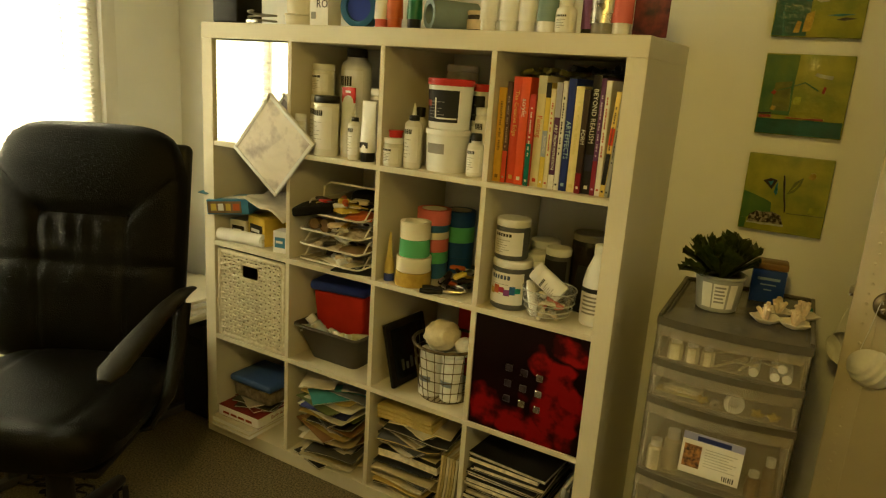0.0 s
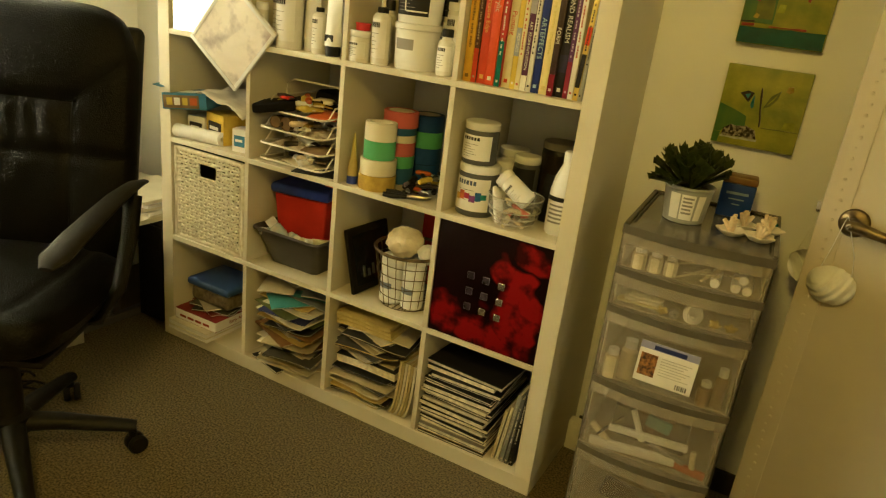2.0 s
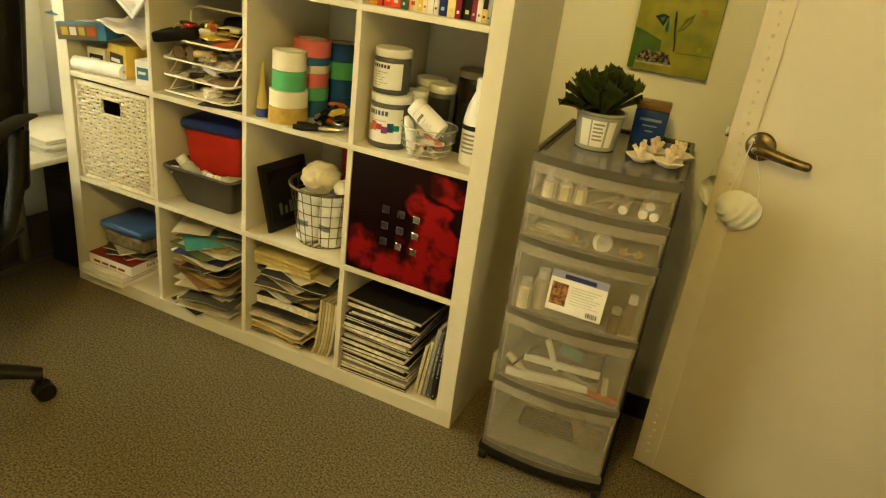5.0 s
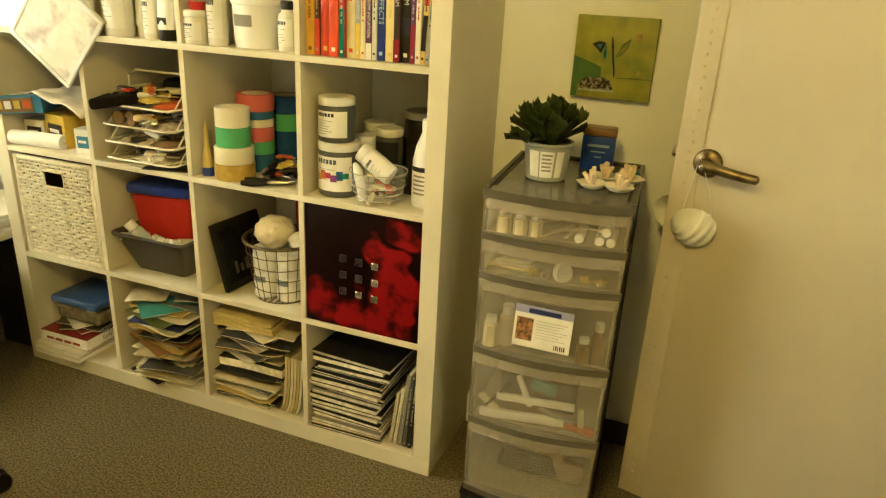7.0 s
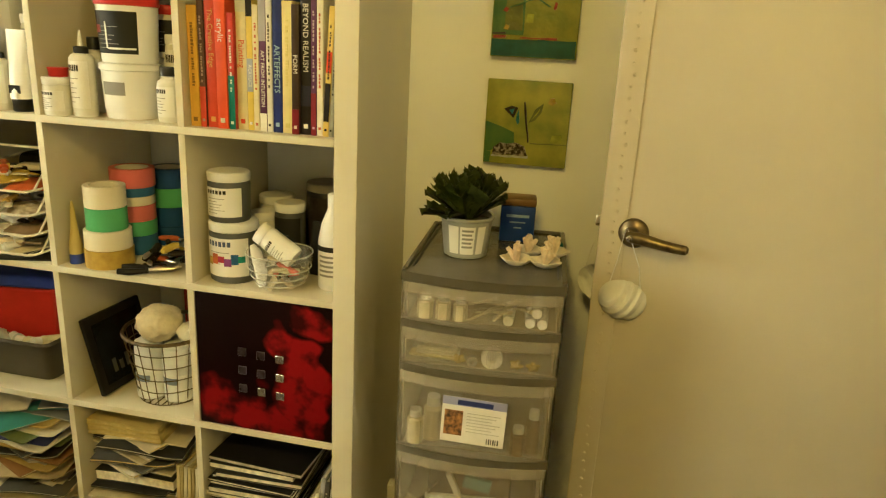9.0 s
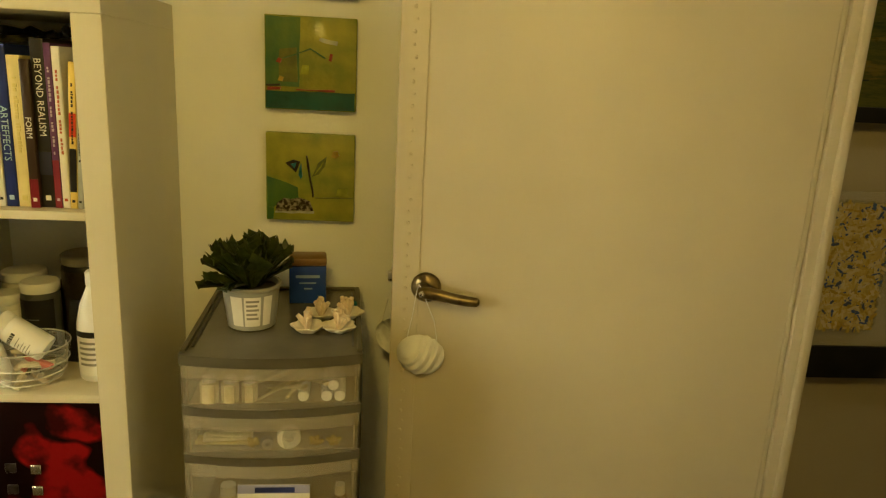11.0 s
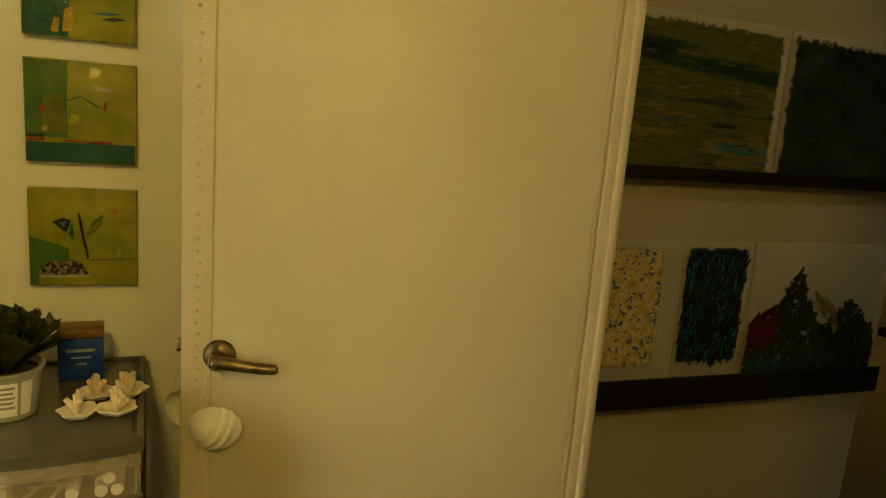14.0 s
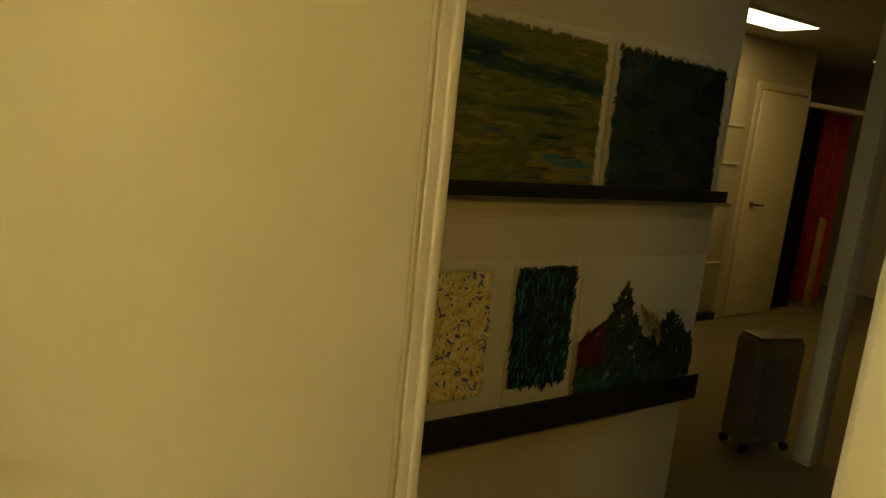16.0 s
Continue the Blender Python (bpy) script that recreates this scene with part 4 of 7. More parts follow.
solid("dark_case", box(nbm(), (-0.10, -0.03, 0), (0.09, 0.03, 0.085), 0.006), M_DARKP, "dark flat case at the back of a frosted drawer", "case", m=in_cart(0.0, -0.06, 3))
for x, z, a in ((-0.05, 0.004, 14), (0.03, 0.004, -18), (0.085, 0.004, 8), (0.055, 0.055, -30)):
    solid("packet", box(nbm(), (-0.045, -0.012, 0), (0.045, 0.012, 0.06), 0.009), M_DARKP if x < 0.05 else M_CARD, "crumpled packet lying in a frosted drawer", "packet", group="packets in the drawer", m=in_cart(x, -0.095, 4) @ pose(0, 0, z + 0.012, 0, a, a))
# label on the third drawer
lab = thing("product_label", CART @ pose(0.002, -CD - 0.0245, 0.561, 0, 1.6, 0), "white product label with a small photo stuck on the drawer", "label")
part("card", box(nbm(), (-0.066, 0, -0.052), (0.066, 0.0012, 0.052), 0.0004, 1), M_PAPER, lab)
part("stripe", box(nbm(), (-0.066, -0.0005, 0.034), (0.066, 0.0, 0.052)), mat("lilac_print", (0.35, 0.36, 0.60), 0.6, var=0.06), lab)
part("logo_bar", box(nbm(), (-0.035, -0.0012, 0.036), (0.038, -0.0006, 0.047), 0.0005, 1), mat("navy_print", (0.02, 0.03, 0.16), 0.5), lab)
part("photo", box(nbm(), (-0.060, -0.0008, -0.035), (-0.022, 0.0, 0.022)), mat("photo_print", (0.45, 0.22, 0.06), 0.5, col2=(0.05, 0.03, 0.02), scale=90), lab)
for i in range(7):
    part("text_bar", box(nbm(), (-0.014, -0.0008, 0.018 - i * 0.007), (0.055 - 0.008 * (i % 3), 0.0, 0.0195 - i * 0.007)), mat("pale_grey_ink", (0.58, 0.56, 0.52), 0.6) if i == 0 else bpy.data.materials["pale_grey_ink"], lab)
for i in range(6):
    part("code_bar", box(nbm(), (0.030 + i * 0.0045, -0.0008, -0.046), (0.032 + i * 0.0045 + 0.0008 * (i % 2), 0.0, -0.034)), M_INK, lab)

# ---- on the cart ----
pot = thing("potted_plant", pose(1.704, 0.098, 0.8665) @ Matrix.Diagonal((0.94, 0.94, 0.90, 1)), "dark green succulent plant in a reused white printed tub", "plant")
M_TUB = mat("grey_white_tub", (0.36, 0.37, 0.36), 0.4, var=0.04)
part("pot", lathe(nbm(), [(0.046, 0), (0.049, 0.002), (0.059, 0.088), (0.063, 0.092), (0.063, 0.098), (0.057, 0.098), (0.052, 0.03)], 32), M_TUB, pot)
for a0, a1 in ((236, 262), (266, 300), (306, 326)):
    part("label", lathe(nbm(), [(0.0505, 0.012), (0.0592, 0.080)], 10, arc=(a0, a1)), M_PAPER, pot)
for i in range(5):
    part("text_bar", lathe(nbm(), [(0.0530 + 0.00125 * i, 0.028 + i * 0.010), (0.0534 + 0.00125 * i, 0.033 + i * 0.010)], 6, arc=(270, 296 - 3 * (i % 2))), M_GREYINK, pot)
part("soil", lathe(nbm(), [(0.0, 0.088), (0.055, 0.086)], 20), M_DARKP, pot)
M_LEAF = mat("dark_succulent_leaf", (0.048, 0.062, 0.008), 0.38, col2=(0.010, 0.02, 0.004), scale=30, bump=0.1, fine=120)
rl = random.Random(11)
for i in range(104):
    a = rl.uniform(0, 2 * math.pi)
    e = rl.uniform(46, 89) if i > 12 else rl.uniform(20, 45)
    L = rl.uniform(0.085, 0.118) * (0.78 + 0.26 * math.sin(radians(e)))
    bm = nbm()
    wv = [0.005, 0.006, 0.008, 0.013, 0.0095, 0.018, 0.012, 0.021, 0.013, 0.015]
    n = len(wv) - 1
    rows = []
    for j in range(n + 1):
        u = j / n
        bend = -0.020 * u * u * math.cos(radians(e))
        cup = 0.010 * u
        wl, wr = wv[j] * rl.uniform(0.8, 1.15), wv[j] * rl.uniform(0.8, 1.15)
        notch = 0.009 if j == n else 0
        rows.append([bm.verts.new((L * u + rl.uniform(-0.002, 0.002), -wl, bend + cup)), bm.verts.new((L * u - notch, 0, bend - 0.003)), bm.verts.new((L * u + rl.uniform(-0.002, 0.002), wr, bend + cup)), bm.verts.new((L * u - notch, 0, bend + 0.0015))])
    for ra, rb in zip(rows, rows[1:]):
        for q in range(4):
            bm.faces.new((ra[q], ra[(q + 1) % 4], rb[(q + 1) % 4], rb[q]))
    bm.faces.new(rows[-1])
    part("leaf", bm, M_LEAF, pot, m=pose(0, 0, 0.085 + rl.uniform(0, 0.012)) @ Matrix.Rotation(a, 4, "Z") @ pose(0.022 * math.cos(radians(e)), 0, 0, 0, -e, 0) @ pose(0, 0, 0, rl.uniform(-40, 40)))

tin = thing("tea_tin", pose(1.796, 0.262, 0.8665, 0, 0, 6) @ Matrix.Diagonal((1, 1, 0.92, 1)), "blue tea tin with a brown lid", "tin")
M_TINB = mat("blue_tin_paint", (0.012, 0.05, 0.30), 0.3, var=0.1, scale=20)
part("body", box(nbm(), (-0.04, -0.032, 0), (0.04, 0.032, 0.092), 0.004, 2), M_TINB, tin)
part("lid", box(nbm(), (-0.041, -0.033, 0.0925), (0.041, 0.033, 0.112), 0.005, 2), mat("brown_lid", (0.22, 0.12, 0.03), 0.35, var=0.12), tin)
for i, (a, b) in enumerate(((-0.026, 0.026), (-0.018, 0.018), (-0.008, 0.010))):
    part("text_bar", box(nbm(), (a, -0.0328, 0.064 - i * 0.014), (b, -0.0318, 0.064 - i * 0.014 + (0.007 if i == 0 else 0.003))), mat("pale_blue_print", (0.30, 0.40, 0.60), 0.4), tin)
M_SHELLW = mat("white_moulded_pulp", (0.80, 0.74, 0.62), 0.6, var=0.06, scale=40, bump=0.15)
M_CORAL = mat("cream_coral", (0.78, 0.65, 0.46), 0.6, var=0.1, scale=60, bump=0.2)
for k, (x, y) in enumerate(((1.820, 0.060), (1.880, 0.064), (1.838, 0.138), (1.892, 0.146))):
    t = thing("shell_ornament", pose(x, y, 0.8665, 0, 0, 40 * k), "white scalloped shell cup holding cream coral", "ornament", "shell ornaments")
    bm = nbm()
    rings = []
    for j, (r, z) in enumerate(((0.012, 0.0), (0.020, 0.003), (0.030, 0.011), (0.033, 0.015), (0.031, 0.016), (0.018, 0.008), (0.006, 0.006))):
        ring = []
        for i in range(36):
            a = 2 * math.pi * i / 36
            q = 1 + (0.10 * math.cos(6 * a) if r > 0.017 else 0)
            ring.append(bm.verts.new((r * q * math.cos(a), r * q * math.sin(a), z)))
        rings.append(ring)
    for ra, rb in zip(rings, rings[1:]):
        for i in range(36):
            bm.faces.new((ra[i], ra[(i + 1) % 36], rb[(i + 1) % 36], rb[i]))
    bm.faces.new(rings[0][::-1])
    bm.faces.new(rings[-1])
    part("cup", bm, M_SHELLW, t)
    rc = random.Random(k)
    for i in range(9):
        a, e = rc.uniform(0, 6.28), rc.uniform(40, 85)
        d = Vector((math.cos(a) * math.cos(radians(e)), math.sin(a) * math.cos(radians(e)), math.sin(radians(e))))
        part("coral_branch", tube(nbm(), [Vector((0, 0, 0.008)), Vector((0, 0, 0.012)) + d * 0.016, Vector((0, 0, 0.012)) + d * rc.uniform(0.026, 0.038)], [0.0055, 0.006, 0.0045], 7), M_CORAL, t)
solid("teal_sponge", box(nbm(), (-0.02, -0.006, 0), (0.022, 0.006, 0.016), 0.005), mat("teal_foam", (0.02, 0.15, 0.15), 0.8, var=0.2, scale=60, bump=0.3), "small teal sponge lying on the drawer cart", "sponge", m=pose(1.888, 0.205, 0.8665, 0, 0, 24))


# ---- office chair ----
chair = thing("office_chair", pose(0.253, -0.71, 0, 0, 0, 30), "black leather executive office chair with padded back", "chair")
AXLE = Vector((0.024, -0.043, 0))
for k in range(5):
    a = radians(17 + 72 * k)
    d = Vector((math.cos(a), math.sin(a), 0))
    arm = part("base_leg", tube(nbm(), [AXLE + d * 0.03 + Vector((0, 0, 0.122)), AXLE + d * 0.12 + Vector((0, 0, 0.114)), AXLE + d * 0.24 + Vector((0, 0, 0.092)), AXLE + d * 0.302 + Vector((0, 0, 0.080))], [0.032, 0.028, 0.023, 0.020], 12, flat=0.8), M_BLACK, chair)
    c = part("caster", lathe(nbm(), [(0.012, 0.052), (0.012, 0.075)], 10, Matrix.Translation(AXLE + d * 0.292)), M_BLACK, arm)
    for s in (-1, 1):
        part("wheel", lathe(nbm(), [(0.006, -0.009), (0.024, -0.009), (0.0268, -0.005), (0.0268, 0.005), (0.024, 0.009), (0.006, 0.009)], 20, Matrix.Translation(AXLE + d * 0.300 + Vector((0, 0, 0.0268))) @ Matrix.Rotation(a + 0.5, 4, "Z") @ Matrix.Translation((0, 0.014 * s, 0)) @ Matrix.Rotation(radians(90), 4, "X")), M_BLACK, arm)
part("hub", lathe(nbm(), [(0.045, 0.095), (0.05, 0.10), (0.05, 0.145), (0.036, 0.155)], 24, Matrix.Translation(AXLE)), M_BLACK, chair)
part("gas_lift", lathe(nbm(), [(0.036, 0.15), (0.033, 0.30), (0.020, 0.302), (0.020, 0.38)], 20, Matrix.Translation(AXLE)), M_BLACK, chair)
part("mechanism", box(nbm(), (-0.10, -0.12, 0.37), (0.10, 0.14, 0.412), 0.012), M_BLACK, chair)


def cushion(name, w, d, h, m, crown, label="", n=16, round_top=0.15, round_foot=0.15):
    """A stuffed leather pad, w by d, h thick, puffed up on its outer side."""
    bm = nbm()
    vs = {}
    for side in (0, 1):
        for i in range(n + 1):
            for j in range(n + 1):
                u, v = 2 * i / n - 1, 2 * j / n - 1
                k = round_top if v > 0 else round_foot
                su = u * (1 - k * abs(v) ** 5)
                sv = v * (1 - k * 0.62 * abs(u) ** 5)
                edge = (1 - abs(u) ** 6) * (1 - abs(v) ** 6)
                z = (h * 0.5 * (max(edge, 0) ** 0.35) + (crown(u, v) if side else 0)) * (1 if side else -1)
                if side == 0 and (i in (0, n) or j in (0, n)):
                    continue
                vs[side, i, j] = bm.verts.new((su * w / 2, sv * d / 2, z))
    for i in range(n + 1):
        for j in range(n + 1):
            if (0, i, j) not in vs:
                vs[0, i, j] = vs[1, i, j]
    for side in (0, 1):
        for i in range(n):
            for j in range(n):
                q = (vs[side, i, j], vs[side, i + 1, j], vs[side, i + 1, j + 1], vs[side, i, j + 1])
                bm.faces.new(q if side else q[::-1])
    return part(name, bm, M_LEATHER, chair, label, m)


SEAM_U, SEAM_TOP, SEAM_LOW = 0.44, 0.26, -0.15


def crease(u, v):
    z = 0.014 * (1 - u * u) * (1 - v * v)
    panel = 1 if abs(u) < SEAM_U else 0
    z -= 0.013 * math.exp(-((v - SEAM_TOP) / 0.045) ** 2) * (1 if panel else math.exp(-((abs(u) - SEAM_U) / 0.05) ** 2))
    z -= 0.010 * math.exp(-((v - SEAM_LOW) / 0.04) ** 2)
    if v < SEAM_TOP:
        z -= 0.010 * math.exp(-((abs(u) - SEAM_U) / 0.045) ** 2)
    slant = SEAM_TOP + (abs(u) - SEAM_U) * 0.72
    if abs(u) > SEAM_U:
        z -= 0.009 * math.exp(-((v - slant) / 0.04) ** 2)
    if v > SEAM_TOP:
        z += 0.012 * (1 - u * u) * math.sin(math.pi * min(1, (v - SEAM_TOP) / 0.74))
    pull = math.exp(-((v - 0.12) / 0.12) ** 2) * (1 if panel else 0.15)
    z += 0.0042 * math.sin(24 * u + 4 * v + 2 * math.sin(7 * u)) * pull
    z += 0.003 * math.sin(17 * u - 6 * v) * math.exp(-((v + 0.28) / 0.12) ** 2)
    return z


def seat_crown(u, v):
    return 0.018 * (1 - u * u) + 0.012 * math.exp(-((v + 0.85) / 0.25) ** 2) - 0.005 * math.exp(-((abs(u) - 0.6) / 0.05) ** 2)


part("seat_pan", box(nbm(), (-0.235, -0.24, 0.412), (0.235, 0.22, 0.432), 0.009), M_BLACK, chair)
cushion("seat", 0.53, 0.53, 0.10, pose(0, -0.035, 0.482), seat_crown, "thick black leather seat cushion", 40)
BACKM = pose(0, 0.285, 0.825, 90 - 11, 0, 0)
cushion("backrest", 0.555, 0.70, 0.095, BACKM @ pose(-0.034, 0.004, 0), crease, "padded black leather backrest with stitched seams", 48, 0.17, 0.05)
part("back_shell", box(nbm(), (-0.235, -0.31, -0.060), (0.235, 0.31, -0.018), 0.02, 3, BACKM), M_BLACK, chair)
part("back_bar", tube(nbm(), [(0, 0.05, 0.395), (0, 0.20, 0.40), (0, 0.285, 0.47), (0, 0.315, 0.62)], 0.028, 10, flat=0.4), M_BLACK, chair)
bm = nbm()
for v, h in ((SEAM_LOW, 0.9), (SEAM_TOP, SEAM_U)):
    tube(bm, [BACKM @ Vector((-0.034 + 0.277 * h * q, 0.004 + 0.35 * v, 0.0475 + crease(h * q, v))) for q in [i / 12 - 1 for i in range(25)]], 0.0015, 5)
for u in (-SEAM_U, SEAM_U):
    tube(bm, [BACKM @ Vector((-0.034 + 0.277 * u, 0.004 + 0.35 * v, 0.0475 + crease(u, v))) for v in [SEAM_TOP - 0.05 * i for i in range(20)]], 0.0015, 5)
    tube(bm, [BACKM @ Vector((-0.034 + 0.277 * u * (1 + q), 0.004 + 0.35 * (SEAM_TOP + 0.72 * SEAM_U * q), 0.0470 + crease(u * (1 + q), SEAM_TOP + 0.72 * SEAM_U * q))) for q in [i / 12 for i in range(13)]], 0.0015, 5)
part("piping", bm, M_LEATHER, chair, "raised stitched seam piping")
for s in (-1, 1):
    pts = [(s * 0.282, 0.235, 0.735), (s * 0.278, 0.18, 0.740), (s * 0.276, 0.08, 0.734), (s * 0.274, -0.03, 0.718), (s * 0.270, -0.13, 0.698), (s * 0.264, -0.215, 0.676), (s * 0.262, -0.245, 0.664)]
    arm = part("armrest", tube(nbm(), pts, [0.012, 0.022, 0.027, 0.030, 0.034, 0.034, 0.016], 14, flat=0.42), M_ARM, chair, "dark grey moulded plastic armrest")
    part("arm_support", tube(nbm(), [(s * 0.288, 0.14, 0.722), (s * 0.292, 0.10, 0.62), (s * 0.285, 0.04, 0.50), (s * 0.25, 0.0, 0.425), (s * 0.20, -0.02, 0.418)], [0.024, 0.023, 0.022, 0.022, 0.018], 10, flat=0.55), M_LEATHER, arm)


# ---- low table, computer and cables in the corner ----
tb = thing("low_table", pose(-0.33, -0.20, 0), "low white-topped table on a grey steel frame", "table")
part("tabletop", box(nbm(), (-0.26, -0.50, 0.412), (0.265, 0.57, 0.432), 0.003), M_SHELF, tb)
M_GSTEEL = mat("grey_steel_tube", (0.16, 0.15, 0.13), 0.45, metal=0.5, var=0.1)
for x in (-0.20, 0.13):
    for y in (-0.42, 0.14):
        part("leg", box(nbm(), (x - 0.014, y - 0.014, 0.032), (x + 0.014, y + 0.014, 0.412), 0.003), M_GSTEEL, tb)
    part("foot_bar", box(nbm(), (x - 0.016, -0.48, 0.0), (x + 0.016, 0.40, 0.030), 0.004), M_GSTEEL, tb)
pc = thing("computer_tower", pose(-0.105, 0.20, 0), "black computer tower standing under the low table", "computer")
part("case", box(nbm(), (-0.075, -0.16, 0.008), (0.068, 0.17, 0.395), 0.006), M_BLACK, pc)
part("front_panel", box(nbm(), (-0.068, -0.172, 0.012), (0.060, -0.161, 0.39), 0.004), M_BLACK, pc)
part("drive_bay", box(nbm(), (-0.055, -0.1745, 0.30), (0.048, -0.1725, 0.34), 0.001), M_ARM, pc)
for x in (-0.055, 0.048):
    part("foot", box(nbm(), (x - 0.012, -0.14, 0), (x + 0.012, 0.14, 0.008)), M_BLACK, pc)
for k, (a, z) in enumerate(((3, 0.4325), (-5, 0.4475), (2, 0.4605), (-3, 0.4745))):
    solid("paper_pad", box(nbm(), (-0.16, -0.13, 0), (0.115, 0.13, 0.0125), 0.001, 1), (M_PAPER, M_CREAM)[k % 2], "thick pad of white paper lying on the low table", "paper", group="papers on the low table", m=pose(-0.20, 0.13, z, 0, 0, a))
solid("cardboard_box", box(nbm(), (-0.13, -0.05, 0), (0.13, 0.05, 0.105), 0.004), mat("white_card", (0.60, 0.55, 0.42), 0.7, var=0.1, scale=14), "pale cardboard box on the carpet under the table", "box", m=pose(-0.265, -0.265, 0, 0, 0, -10))
for k, (pts, material) in enumerate((([(-0.16, 0.385, 0.95), (-0.17, 0.375, 0.74), (-0.23, 0.36, 0.60), (-0.25, 0.32, 0.50)], M_BLACK), ([(-0.26, 0.33, 0.66), (-0.20, 0.33, 0.70), (-0.12, 0.33, 0.68), (-0.10, 0.33, 0.58), (-0.15, 0.31, 0.50), (-0.20, 0.25, 0.487)], M_BLACK), ([(-0.30, 0.35, 0.68), (-0.26, 0.33, 0.58), (-0.23, 0.30, 0.55), (-0.24, 0.28, 0.487)], M_RED))):
    cu = []
    for a, b in zip(pts, pts[1:]):
        cu += [Vector(a).lerp(Vector(b), q / 4) for q in range(4)]
    solid("cable", tube(nbm(), cu + [Vector(pts[-1])], 0.003, 6), material, "thin cable hanging down the wall behind the table", "cable", group="cables")
for k in range(3):
    pts = [(-0.02 + 0.07 * math.cos(i * 0.5 + k) - 0.05 * k, -0.52 + 0.05 * math.sin(i * 0.7 + k) - 0.03 * i / 8, 0.006 + 0.008 * k) for i in range(14)]
    solid("floor_cable", tube(nbm(), pts, 0.004, 6), M_BLACK, "black cable coiled loosely on the carpet", "cable", group="floor cables")


# ---- things in the cube shelf ----
def cell(c, r):
    """Left front floor corner of the cube in column c, row r counted from the top."""
    return CX[c - 1], CZ[4 - r]


M_GREY = mat("grey_card", (0.30, 0.29, 0.27), 0.6, var=0.1, scale=30)
M_NATURAL = mat("milky_plastic", (0.76, 0.755, 0.71), 0.4, var=0.05, scale=20)
M_PRINT = mat("label_print", (0.85, 0.85, 0.84), 0.55, var=0.03)
M_BLACKLID = mat("black_cap", (0.015, 0.014, 0.013), 0.4, var=0.15)
M_REDLID = mat("red_lid", (0.58, 0.03, 0.015), 0.32, var=0.08)
M_DKGREY = mat("dark_grey_gel", (0.10, 0.105, 0.11), 0.3, var=0.1)


def arc_patch(r, z0, z1, a0, a1, lift=0.0007):
    """A curved label; r is a radius, or a function of the height."""
    ra, rb = (r(z0), r(z1)) if callable(r) else (r, r)
    return lathe(nbm(), [(ra + lift, z0), (rb + lift, z1)], max(4, int((a1 - a0) / 9)), arc=(a0, a1))


